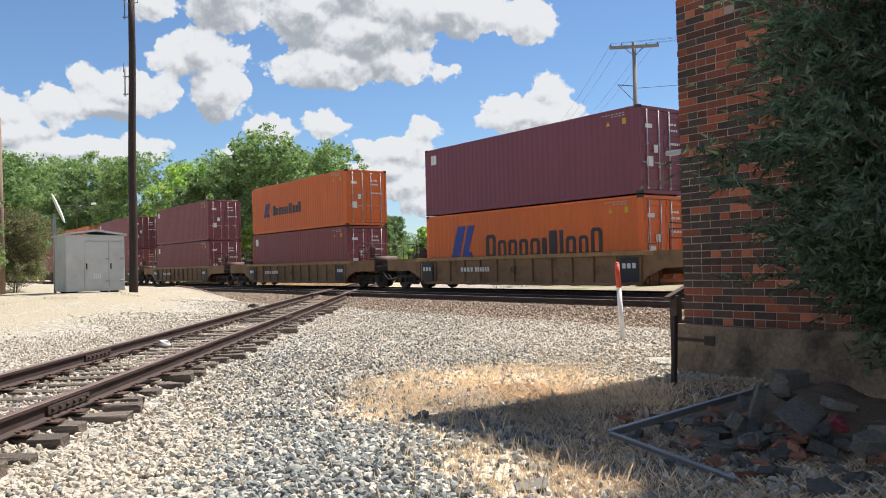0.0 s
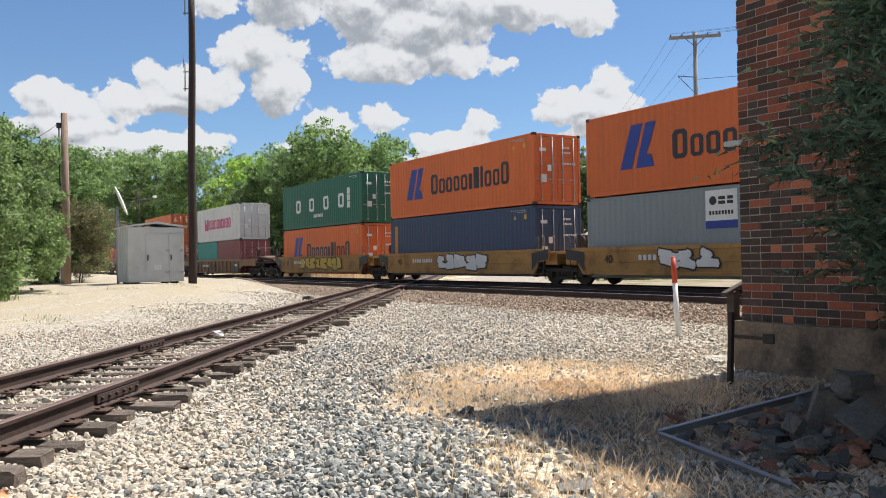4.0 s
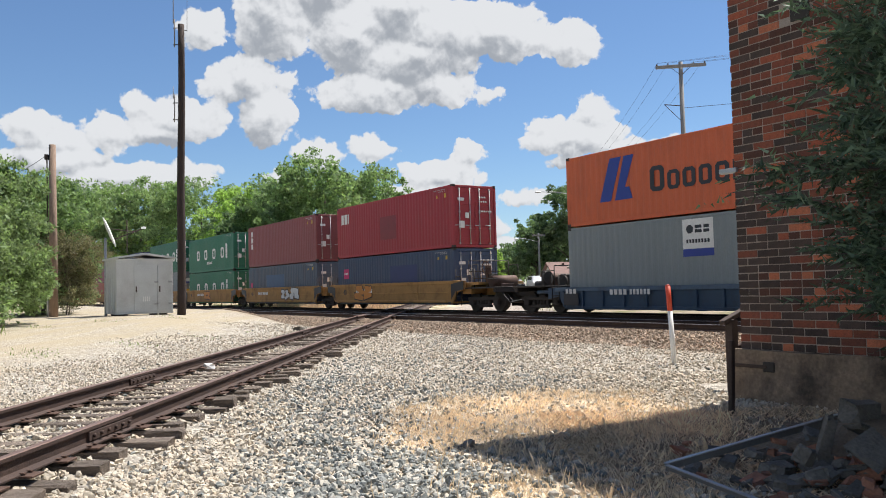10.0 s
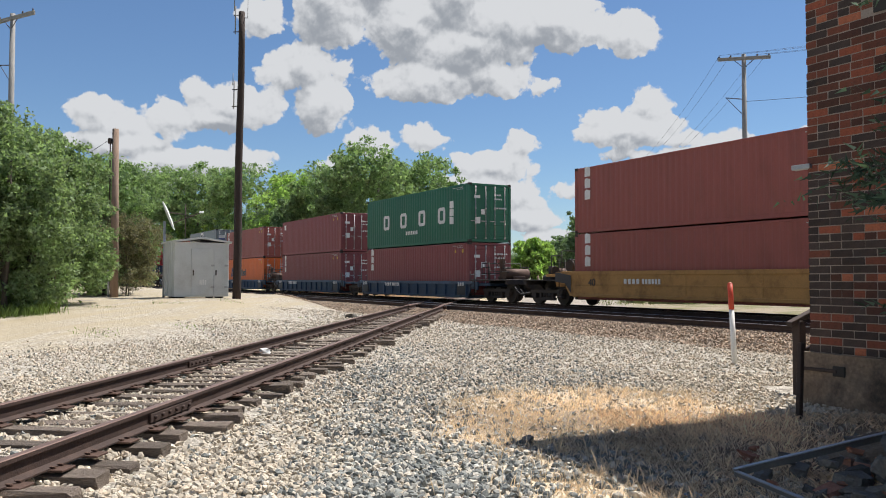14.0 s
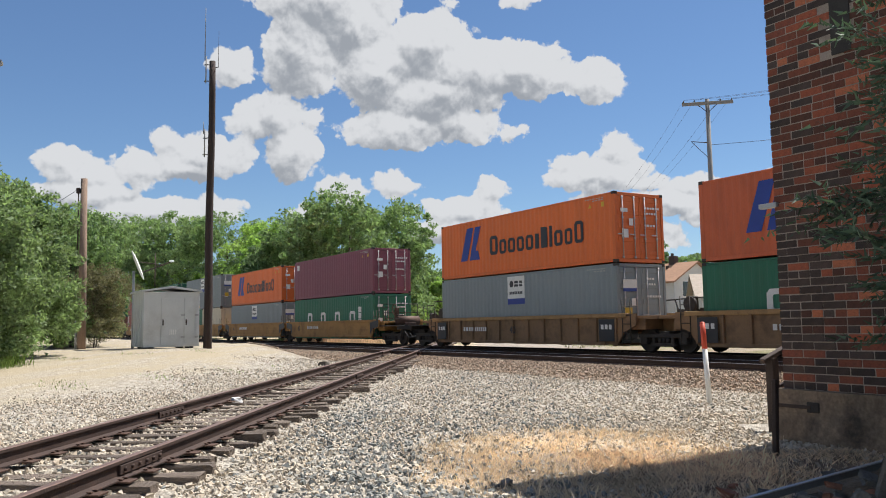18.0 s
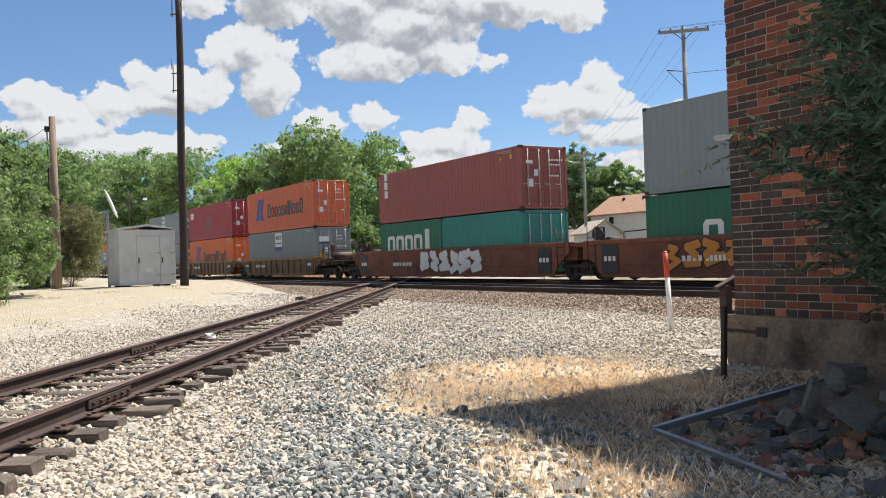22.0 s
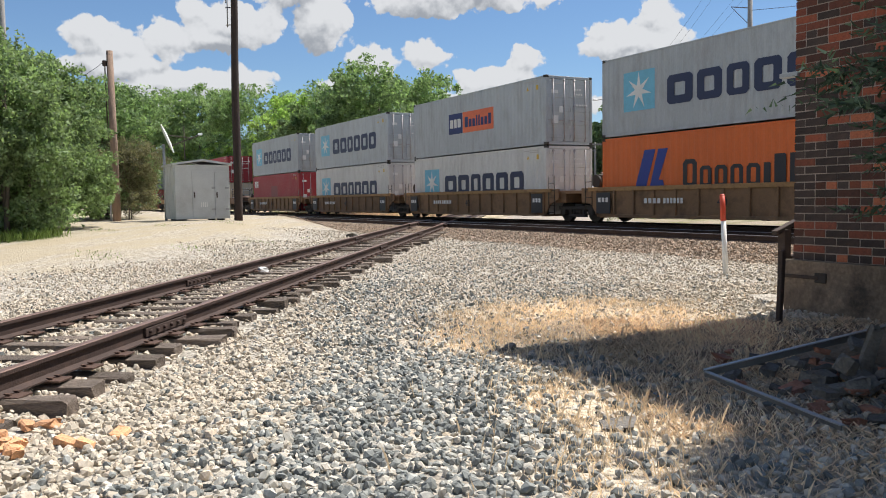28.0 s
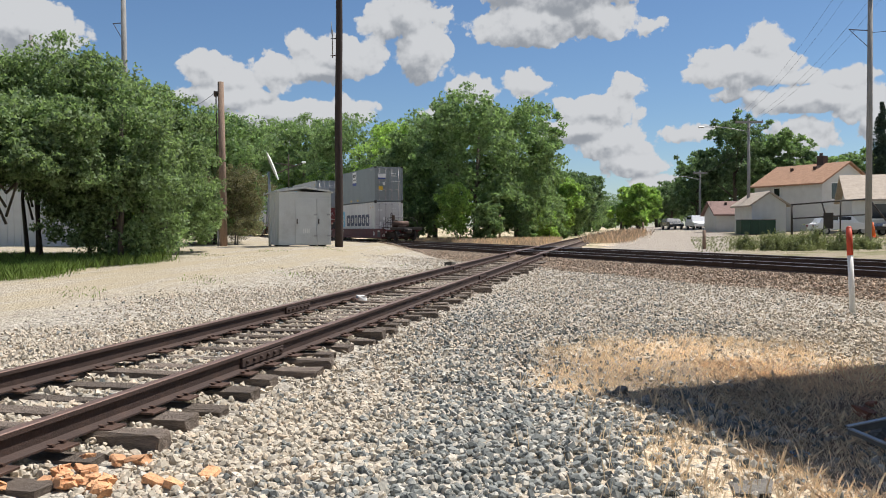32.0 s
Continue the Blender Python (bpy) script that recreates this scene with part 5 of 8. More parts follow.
def hollow(bm, x0, x1, z0, z1, stroke_w, y, thick=0.006):
    """A plain block with an open middle, its outer corners cut."""
    c = min(0.12, 0.2 * (x1 - x0))
    h = min(stroke_w * 0.8, 0.3 * (z1 - z0))
    outer = [(x0 + c, z0), (x1 - c, z0), (x1, z0 + c), (x1, z1 - c), (x1 - c, z1), (x0 + c, z1), (x0, z1 - c), (x0, z0 + c)]
    q = 0.3 * c
    xi, xj, zi, zj = x0 + stroke_w, x1 - stroke_w, z0 + h, z1 - h
    inner = [(xi + q, zi), (xj - q, zi), (xj, zi + q), (xj, zj - q), (xj - q, zj), (xi + q, zj), (xi, zj - q), (xi, zi + q)]
    rings = [[bm.verts.new((px, yy, pz)) for px, pz in pts] for pts, yy in ((outer, y), (outer, y - thick), (inner, y - thick), (inner, y))]
    for a, b in zip(rings, rings[1:]):
        for i in range(8):
            bm.faces.new((a[i], a[(i + 1) % 8], b[(i + 1) % 8], b[i]))


def bars_of(bm, x0, x1, z0, z1, y, widths, tall=()):
    """A row of plain bars standing in for lettering that is not spelled out."""
    gap = 0.16
    total = sum(widths) + gap * (len(widths) - 1)
    x = x0
    k = (x1 - x0) / total
    for i, w in enumerate(widths):
        top = z1 if (i in tall or not tall) else z0 + (z1 - z0) * 0.74
        e = min(0.05, w * k * 0.12)
        if w * k > 0.42:
            hollow(bm, x, x + w * k, z0, top, min(0.34, 0.3 * w * k), y)
        else:
            shape(bm, [(x, z0), (x + w * k, z0), (x + w * k, top - e), (x + w * k - e, top), (x, top)], y)
        x += (w + gap) * k


YS = -WID / 2 + 0.008
SPLIT = {"lettering": "letter_bar", "side_panel": "side_panel", "fork_pocket": "fork_pocket", "warning_mark": "warning_sign", "panel_lettering": "letter_bar", "sticker_print": "print_bar"}


def islands(bm):
    """Copies of the connected pieces of a bmesh, one bmesh each."""
    bm.faces.index_update()
    left, out = set(bm.faces), []
    while left:
        todo, got = [min(left, key=lambda q: q.index)], set()
        while todo:
            f = todo.pop()
            if f in got:
                continue
            got.add(f)
            todo += [g for v in f.verts for g in v.link_faces if g not in got]
        left -= got
        nb, seen = bmesh.new(), {}
        for f in sorted(got, key=lambda q: q.index):
            for v in f.verts:
                if v not in seen:
                    seen[v] = nb.verts.new(v.co)
            nb.faces.new([seen[v] for v in f.verts])
        out.append(nb)
    return out


LOGO_CACHE = {}


def logo_mesh(kind, h):
    """Returns [(part name, mesh, label)] for a livery; x from the container's middle, z from its underside."""
    key = (kind, h)
    if key in LOGO_CACHE:
        return LOGO_CACHE[key]
    o = -LEN / 2
    k = h / HC
    out = []

    def add(name, ink, label, fn):
        bm = bmesh.new()
        fn(bm)
        if name in SPLIT:
            for piece in islands(bm):
                out.append((SPLIT[name], mesh_from(SPLIT[name], piece, INK[ink]), label))
            bm.free()
        else:
            out.append((name, mesh_from(name, bm, INK[ink]), label))

    if kind == "ribbon":
        def emblem(bm):
            z = 0.85 * k
            shape(bm, [(o + 1.75, z), (o + 2.3, z), (o + 2.85, z + 1.5), (o + 2.3, z + 1.5)], YS)
            shape(bm, [(o + 2.5, z), (o + 3.35, z), (o + 3.2, z + 0.42), (o + 3.0, z + 0.42), (o + 3.45, z + 1.5), (o + 2.98, z + 1.5)], YS)
        add("emblem", "blue", "blue ribbon emblem", emblem)
        add("lettering", "black", "plain dark bar", lambda bm: bars_of(bm, o + 4.15, o + 10.45, 0.98 * k, 1.92 * k, YS, (0.75, 0.6, 0.62, 0.6, 0.62, 0.3, 0.5, 0.22, 0.62, 0.55, 0.62), (0, 6, 7, 10)))
    elif kind == "ribbon_small":
        add("emblem", "dark_blue", "small blue ribbon emblem", lambda bm: (shape(bm, [(o + 1.75, 0.98), (o + 2.05, 0.98), (o + 2.4, 1.8), (o + 2.08, 1.8)], YS), shape(bm, [(o + 2.15, 0.98), (o + 2.62, 0.98), (o + 2.55, 1.2), (o + 2.42, 1.2), (o + 2.72, 1.8), (o + 2.45, 1.8)], YS)))
        add("lettering", "black", "plain dark bar", lambda bm: bars_of(bm, o + 3.1, o + 6.9, 1.04, 1.62, YS, (0.75, 0.6, 0.62, 0.6, 0.62, 0.3, 0.5, 0.22, 0.62, 0.55, 0.62), (0, 6, 7, 10)))
    elif kind == "spaced_white":
        add("lettering", "white", "plain white block", lambda bm: [hollow(bm, o + a, o + a + 0.78, 1.02 * k, 1.86 * k, 0.21, YS) for a in (2.37, 4.59, 6.83, 9.02)])
        add("side_panel", "white", "upright white panel", lambda bm: [shape(bm, [(o + 10.25, zz * k), (o + 10.65, zz * k), (o + 10.65, (zz + 0.36) * k), (o + 10.25, (zz + 0.36) * k)], YS) for zz in (0.95, 1.35, 1.75)])
        add("small_lettering", "white", "small pale bars", lambda bm: bars_of(bm, o + 5.3, o + 6.7, 0.62 * k, 0.82 * k, YS, (0.3,) * 7))
    elif kind == "star":
        add("emblem_panel", "sky", "pale blue square panel", lambda bm: shape(bm, [(o + 1.2, 0.85 * k), (o + 2.8, 0.85 * k), (o + 2.8, 2.25 * k), (o + 1.2, 2.25 * k)], YS))
        def star(bm):
            pts = []
            for i in range(14):
                r = 0.66 if i % 2 == 0 else 0.2
                a = math.pi / 2 + i * math.pi / 7
                pts.append((o + 2.0 + r * math.cos(a), 1.55 * k + r * math.sin(a)))
            shape(bm, pts, YS - 0.008)
        add("emblem", "white", "white seven pointed star", star)
        add("lettering", "navy", "broad plain dark bar", lambda bm: bars_of(bm, o + 3.4, o + 10.5, 0.9 * k, 1.88 * k, YS, (1.0, 0.9, 0.75, 0.85, 0.85, 0.9)))
    elif kind == "rental":
        def sticker(bm):
            shape(bm, [(o + 5.45, 1.82 * k), (o + 6.65, 1.82 * k), (o + 6.65, 2.76 * k), (o + 5.45, 2.76 * k)], YS)
        add("sticker", "white", "white sticker with a blue foot", sticker)
        add("sticker_foot", "blue", "blue band", lambda bm: shape(bm, [(o + 5.45, 1.58 * k), (o + 6.65, 1.58 * k), (o + 6.65, 1.82 * k), (o + 5.45, 1.82 * k)], YS))
        add("sticker_print", "black", "dark print bars", lambda bm: (bars_of(bm, o + 5.95, o + 6.5, 2.46 * k, 2.56 * k, YS - 0.008, (0.5, 0.4)), bars_of(bm, o + 5.95, o + 6.5, 2.32 * k, 2.42 * k, YS - 0.008, (0.6, 0.5)), bars_of(bm, o + 5.6, o + 6.5, 2.0 * k, 2.12 * k, YS - 0.008, (0.3,) * 8), shape(bm, [(o + 5.6 + 0.14 * (1 + math.cos(a * 0.63)), 2.44 * k + 0.14 * math.sin(a * 0.63)) for a in range(10)], YS - 0.008)))
        add("fork_pocket", "yellow", "yellow pocket plates", lambda bm: [shape(bm, [(o + a, 0.14), (o + a + 0.55, 0.14), (o + a + 0.5, 0.30), (o + a + 0.05, 0.30)], YS - 0.01) for a in (4.72, 6.8)])
    elif kind == "boxed":
        add("emblem", "magenta", "magenta block emblem", lambda bm: shape(bm, [(o + 2.4, 0.98), (o + 3.5, 0.98), (o + 3.5, 1.95), (o + 3.1, 1.95), (o + 3.1, 1.6), (o + 2.75, 1.6), (o + 2.75, 1.95), (o + 2.4, 1.95)], YS))
        add("lettering", "magenta", "plain magenta bar", lambda bm: bars_of(bm, o + 3.8, o + 9.8, 1.05, 1.85, YS, (0.6, 0.6, 0.6, 0.6, 0.35, 0.75, 0.25, 0.6, 0.6)))
    elif kind == "two_panel":
        add("emblem_panel", "dark_blue", "dark blue panel", lambda bm: shape(bm, [(o + 3.9, 1.0), (o + 5.25, 1.0), (o + 5.25, 2.0), (o + 3.9, 2.0)], YS))
        add("lettering_panel", "coral", "orange panel", lambda bm: shape(bm, [(o + 5.3, 1.0), (o + 8.1, 1.0), (o + 8.1, 2.0), (o + 5.3, 2.0)], YS))
        add("lettering", "white", "white bars", lambda bm: bars_of(bm, o + 4.05, o + 5.1, 1.3, 1.72, YS - 0.008, (0.5, 0.4, 0.5)))
        add("panel_lettering", "dark_blue", "dark bars", lambda bm: bars_of(bm, o + 5.5, o + 7.9, 1.25, 1.75, YS - 0.008, (0.5, 0.4, 0.4, 0.2, 0.2, 0.4, 0.4, 0.4), (0, 3, 4, 7)))
    elif kind == "upright":
        add("lettering", "white", "upright row of plain white bars", lambda bm: [shape(bm, [(o + 0.62, zz), (o + 0.95, zz), (o + 0.95, zz + 0.34), (o + 0.72, zz + 0.4), (o + 0.62, zz + 0.34)], YS) for zz in (1.3, 1.75, 2.2)])
    elif kind == "corner":
        add("lettering", "white", "small plain white bars", lambda bm: bars_of(bm, o + 0.55, o + 1.5, 1.9 * k, 2.45 * k, YS, (0.5, 0.5, 0.2)))
        add("repainted_patch", "dark_red", "darker repainted square", lambda bm: shape(bm, [(o + 5.2, 0.75 * k), (o + 6.9, 0.75 * k), (o + 6.9, 1.95 * k), (o + 5.2, 1.95 * k)], YS - 0.001, 0.003))
    elif kind == "strip":
        add("lettering", "amber", "upright amber strip", lambda bm: shape(bm, [(o + 0.45, 0.5), (o + 0.75, 0.5), (o + 0.75, 2.5), (o + 0.45, 2.5)], YS))
    elif kind == "red_badge":
        add("emblem", "magenta", "small red square badge", lambda bm: shape(bm, [(o + 0.75, 1.6 * k), (o + 1.4, 1.6 * k), (o + 1.4, 2.2 * k), (o + 0.75, 2.2 * k)], YS))
        add("badge_print", "white", "small white bars", lambda bm: bars_of(bm, o + 0.85, o + 1.3, 1.85 * k, 1.98 * k, YS - 0.008, (0.3, 0.3, 0.3)))
        add("repainted_patch", "dark_blue", "darker repainted square", lambda bm: shape(bm, [(o + 6.2, 0.7 * k), (o + 8.9, 0.7 * k), (o + 8.9, 2.2 * k), (o + 6.2, 2.2 * k)], YS - 0.001, 0.003))
    elif kind == "patched":
        add("repainted_patch", "mid_blue", "brighter blue repainted patch", lambda bm: shape(bm, [(o + 3.6, 0.6 * k), (o + 6.9, 0.6 * k), (o + 6.9, 2.2 * k), (o + 3.6, 2.2 * k)], YS - 0.001, 0.003))
        add("emblem", "magenta", "small red badge", lambda bm: shape(bm, [(o + 0.45, 1.3 * k), (o + 0.8, 1.3 * k), (o + 0.8, 1.65 * k), (o + 0.45, 1.65 * k)], YS))
    elif kind == "badge":
        add("emblem", "white", "small white and blue badge", lambda bm: shape(bm, [(o + 0.45, 2.2 * k), (o + 0.85, 2.2 * k), (o + 0.85, 2.6 * k), (o + 0.45, 2.6 * k)], YS))
    # marks that most of them carry by the door end
    if kind not in ("rental", "spaced_white"):
        add("warning_mark", "yellow", "small yellow warning signs", lambda bm: (shape(bm, [(-o - 1.42, 2.36 * k), (-o - 1.24, 2.36 * k), (-o - 1.33, 2.52 * k)], YS), shape(bm, [(-o - 0.7, 2.34 * k), (-o - 0.55, 2.34 * k), (-o - 0.55, 2.54 * k), (-o - 0.7, 2.54 * k)], YS)))
    add("number_print", "pale", "small pale bars", lambda bm: (bars_of(bm, -o - 1.6, -o - 0.6, 2.70 * k, 2.74 * k, YS, (0.3, 0.3, 0.3, 0.3, 0.12, 0.3, 0.3, 0.3)), bars_of(bm, -o - 1.2, -o - 0.6, 2.62 * k, 2.66 * k, YS, (0.3, 0.3, 0.3, 0.3))))
    LOGO_CACHE[key] = out
    return out


def end_marks(h):
    key = ("end", h)
    if key not in LOGO_CACHE:
        rnd = random.Random(int(h * 10))
        bm = bmesh.new()
        X = LEN / 2 + 0.026
        for zz in (h - 0.6, h - 0.8, h - 1.25):
            y0 = 0.22
            for k in range(rnd.randint(3, 6)):
                w = rnd.uniform(0.06, 0.12)
                box(bm, X, X + 0.006, y0, y0 + w, zz, zz + 0.075)
                y0 += w + 0.04
        for y0, zz, w, hh in ((-0.9, 0.9, 0.3, 0.32), (-0.55, 1.35, 0.2, 0.26), (-0.95, h - 0.75, 0.34, 0.14)):
            box(bm, X, X + 0.006, y0, y0 + w, zz, zz + hh)
        LOGO_CACHE[key] = mesh_from("stencil_print", bm, INK["white"])
    return LOGO_CACHE[key]


SHORT = 6.058


def container(color, h, kind, label, length=LEN, s=0.0, z=0.0):
    top = new("shipping_container")
    tagged(top, label, "container", "double-stacked containers")
    key = (color, h, length)
    if key not in BODY_CACHE:
        BODY_CACHE[key] = (mesh_from("body", container_body(h, length), PAINT[color]), mesh_from("frame", container_frame(h, length), PAINT[color]), door_mesh(h, PAINT[color]))
    body, rim, door = BODY_CACHE[key]
    part("body", body, None, top)
    part("frame", rim, None, top)
    L, W = length / 2, WID / 2
    for sx in (-1, 1):
        for sy in (-1, 1):
            for zz in (0.06, h - 0.055):
                part("corner_casting", CASTING, None, top, m=pose(sx * (L - 0.088), sy * (W - 0.08), zz))
    for sy in (-1, 1):
        leaf = part("door", door, None, top, m=pose(L - 0.055, sy * 0.555, 0.15))
        for yy in (-0.3, 0.28):
            part("locking_bar", BARS[h], None, leaf, m=pose(0.075, yy, -0.01))
    if kind == "short_white":
        o = -length / 2
        for a in (0.8, 1.7, 2.6, 3.5):
            bm = bmesh.new()
            hollow(bm, o + a, o + a + 0.78, 1.05, 1.92, 0.22, YS)
            part("letter_bar", bm, INK["white"], top, "plain white block")
        bm = bmesh.new()
        shape(bm, [(o + 4.55, 1.0), (o + 4.95, 1.0), (o + 4.95, 2.15), (o + 4.55, 2.15)], YS)
        part("side_panel", bm, INK["white"], top, "upright white panel")
    if length == LEN:
        for name, me, lab in logo_mesh(kind, h):
            ob = part(name, me, None, top, lab)
            if name in ("number_print", "small_lettering", "badge_print"):
                tagged(ob, lab, kind="stuff")
        tagged(part("stencil_print", end_marks(h), None, top, "pale stencilled bars"), kind="stuff")
        if kind == "rental":
            X = LEN / 2 + 0.036
            for name, ink, lab, y0, y1, z0, z1 in (("door_sticker", "white", "white sticker on the door", -0.95, -0.3, 1.98, 2.3), ("door_sticker_foot", "blue", "blue band of the sticker", -0.95, -0.3, 1.86, 1.98), ("door_badge", "yellow", "yellow square badge", -0.9, -0.55, 0.95, 1.28)):
                bm = bmesh.new()
                box(bm, X, X + 0.006, y0, y1, z0 * h / HC, z1 * h / HC)
                part(name, bm, INK[ink], top, lab)
    MOVING.append((top, s + length / 2, z))
    return top


MOVING = []


# ---- train: well cars ----
CAR = {
    "tan": material("tan_car_paint", (0.24, 0.142, 0.074), 0.75, 0, 0.22, 0.8, 25, 0.15, stain=(0.06, 0.038, 0.025), stain_amount=0.6, stain_scale=1.5, objvar=0.1),
    "tan_chord": material("golden_tan_chord_paint", (0.36, 0.215, 0.09), 0.75, 0, 0.25, 0.8, 25, 0.15, stain=(0.10, 0.06, 0.035), stain_amount=0.6, stain_scale=1.5),
    "blue_chord": material("pale_blue_chord_paint", (0.075, 0.12, 0.18), 0.6, 0, 0.25, 0.8, 25, 0.12, stain=(0.04, 0.04, 0.04), stain_amount=0.5, stain_scale=1.3),
    "yellow": material("yellow_car_paint", (0.40, 0.22, 0.07), 0.72, 0, 0.22, 0.8, 25, 0.12, stain=(0.12, 0.055, 0.02), stain_amount=0.6, stain_scale=1.3, objvar=0.1),
    "blue": material("blue_car_paint", (0.03, 0.062, 0.11), 0.6, 0, 0.25, 0.8, 25, 0.12, stain=(0.03, 0.025, 0.02), stain_amount=0.5, stain_scale=1.3),
    "rust": material("rust_red_car_paint", (0.19, 0.07, 0.04), 0.8, 0, 0.25, 0.8, 25, 0.15, stain=(0.05, 0.03, 0.022), stain_amount=0.6, stain_scale=1.3, objvar=0.1),
    "wine": material("wine_red_car_paint", (0.10, 0.012, 0.014), 0.6, 0, 0.2, 0.8, 25, 0.12, stain=(0.03, 0.02, 0.02), stain_amount=0.4, stain_scale=1.3),
}
STYLE = {"tan": (0.27, 1.38, True, True), "yellow": (0.44, 1.42, False, False), "blue": (0.22, 1.0, True, True), "rust": (0.2, 1.5, False, False), "wine": (0.2, 0.98, False, True)}


def well_side(style, half):
    """The pieces of one long side, as (name, mesh, x). Local y = 0 is its outer face, which looks to -y; z from the rail top."""
    z0, z1, ribs, lip = STYLE[style]
    mat = CAR[style]
    out = []
    bm = bmesh.new()
    pts = [(-half, z0), (half, z0), (half + 0.35, z0 + 0.45), (half + 0.95, z1 - 0.42), (half + 0.95, z1 - 0.02), (-half - 0.95, z1 - 0.02), (-half - 0.95, z1 - 0.42), (-half - 0.35, z0 + 0.45)]
    a = [bm.verts.new((px, 0.03, pz)) for px, pz in pts]
    b = [bm.verts.new((px, 0.10, pz)) for px, pz in pts]
    bm.faces.new(a), bm.faces.new(b[::-1])
    for i in range(len(pts)):
        bm.faces.new((a[i], b[i], b[(i + 1) % len(pts)], a[(i + 1) % len(pts)]))
    bmesh.ops.recalc_face_normals(bm, faces=bm.faces)
    out.append(("side_sill", mesh_from("side_sill", bm, mat), 0))
    bm = bmesh.new()
    box(bm, -half - 0.5, half + 0.5, -0.03 if lip else 0.0, 0.16, z1 - 0.15, z1, 0.012)
    out.append(("top_chord", mesh_from("top_chord", bm, CAR.get(style + "_chord", mat)), 0))
    bm = bmesh.new()
    box(bm, -half + 0.6, half - 0.6, -0.02 if lip else 0.0, 0.15, z0 - 0.02, z0 + 0.1, 0.012)
    out.append(("bottom_chord", mesh_from("bottom_chord", bm, mat), 0))
    bm = bmesh.new()
    if ribs:
        box(bm, -0.035, 0.035, -0.05, 0.04, z0 + 0.08, z1 - 0.13, 0.008)
        n = int(2 * half / 0.98)
        spots = [-half + 2 * half * i / n for i in range(n + 1)]
    else:
        box(bm, -0.02, 0.02, 0.018, 0.04, z0 + 0.1, z1 - 0.15, 0.004)
        spots = [-half * 0.5, 0, half * 0.5]
        seam = bmesh.new()
        box(seam, -half + 0.4, half - 0.4, 0.015, 0.04, z0 + 0.42, z0 + 0.47, 0.006)
        out.append(("seam", mesh_from("seam", seam, mat), 0))
    rib = mesh_from("rib", bm, mat)
    return out + [("rib", rib, x) for x in spots]


def wheel_mesh():
    bm = bmesh.new()
    for sy in (1,):
        tube(bm, (0, sy * 0.69, 0), (0, sy * 0.82, 0), 0.42, seg=18)
        tube(bm, (0, sy * 0.66, 0), (0, sy * 0.69, 0), 0.45, seg=18)
        tube(bm, (0, sy * 0.82, 0), (0, sy * 0.86, 0), 0.16, 0.12, seg=14)
        bmesh.ops.create_cone(bm, cap_ends=True, segments=28, radius1=0.34, radius2=0.2, depth=0.01, matrix=Matrix.Translation((0, sy * 0.822, 0)) @ Matrix.Rotation(radians(-90 * sy), 4, "X"))
    return mesh_from("wheel", bm, [M_BLACK])


def axle_mesh():
    bm = bmesh.new()
    tube(bm, (0, -0.7, 0), (0, 0.7, 0), 0.08, seg=10)
    return mesh_from("axle", bm, [M_BLACK])


def truck_frame_mesh():
    bm = bmesh.new()
    for sy in (-1, 1):
        y0, y1 = sorted((sy * 0.9, sy * 1.06))
        box(bm, -1.15, 1.15, y0, y1, 0.52, 0.66, 0.02)
        box(bm, -0.55, 0.55, y0, y1, 0.22, 0.34, 0.02)
        for sx in (-1, 1):
            box(bm, sx * 0.9 - 0.16, sx * 0.9 + 0.16, y0, y1, 0.3, 0.58, 0.02)
            box(bm, sx * 0.42 - 0.06, sx * 0.42 + 0.06, y0, y1, 0.25, 0.6, 0.02)
        for k in (-0.18, 0, 0.18):
            tube(bm, (k, sy * 0.98, 0.34), (k, sy * 0.98, 0.54), 0.07, seg=10)
    box(bm, -0.22, 0.22, -0.95, 0.95, 0.5, 0.74, 0.02)
    return mesh_from("truck_frame", bm, M_BLACK)


def platform_mesh(style):
    z0, z1, _, _ = STYLE[style]
    bm = bmesh.new()
    box(bm, -0.95, 0.95, -1.25, 1.25, z1 - 0.22, z1 - 0.1, 0.01)
    box(bm, -0.9, 0.9, -0.35, 0.35, 0.62, z1 - 0.2, 0.02)
    box(bm, -0.35, 0.35, -1.2, 1.2, 0.8, z1 - 0.2, 0.02)
    return mesh_from("end_platform", bm, [CAR[style]])


def rail_loop(h, w, d):
    """A tubular safety rail with stanchions."""
    bm = bmesh.new()
    for y in (-w, w):
        tube(bm, (0, y, 0), (0, y, h), 0.02, seg=8)
        tube(bm, (d, y, 0), (d, y, h * 0.8), 0.02, seg=8)
        tube(bm, (0, y, h * 0.8), (d, y, h * 0.8), 0.018, seg=8)
    tube(bm, (0, -w, h), (0, w, h), 0.02, seg=8)
    tube(bm, (0, -w, h * 0.5), (0, w, h * 0.5), 0.018, seg=8)
    return mesh_from("safety_rail", bm, M_BLACK)


def brake_mesh():
    bm = bmesh.new()
    tube(bm, (0, -0.05, 0.35), (0, 0.05, 0.35), 0.26, seg=16)
    box(bm, -0.16, 0.16, 0.0, 0.25, 0, 0.62, 0.03)
    tube(bm, (0.2, 0.3, 0.1), (0.2, 0.95, 0.1), 0.13, seg=12)
    return mesh_from("brake_gear", bm, M_BLACK)


def ladder_mesh(style):
    z0, z1, _, _ = STYLE[style]
    bm = bmesh.new()
    for x in (-0.2, 0.2):
        tube(bm, (x, -0.04, 0.3), (x, -0.04, z1 + 0.5), 0.018, seg=6)
    z = 0.4
    while z < z1 + 0.3:
        tube(bm, (-0.2, -0.04, z), (0.2, -0.04, z), 0.014, seg=6)
        z += 0.3
    return mesh_from("ladder", bm, M_BLACK)


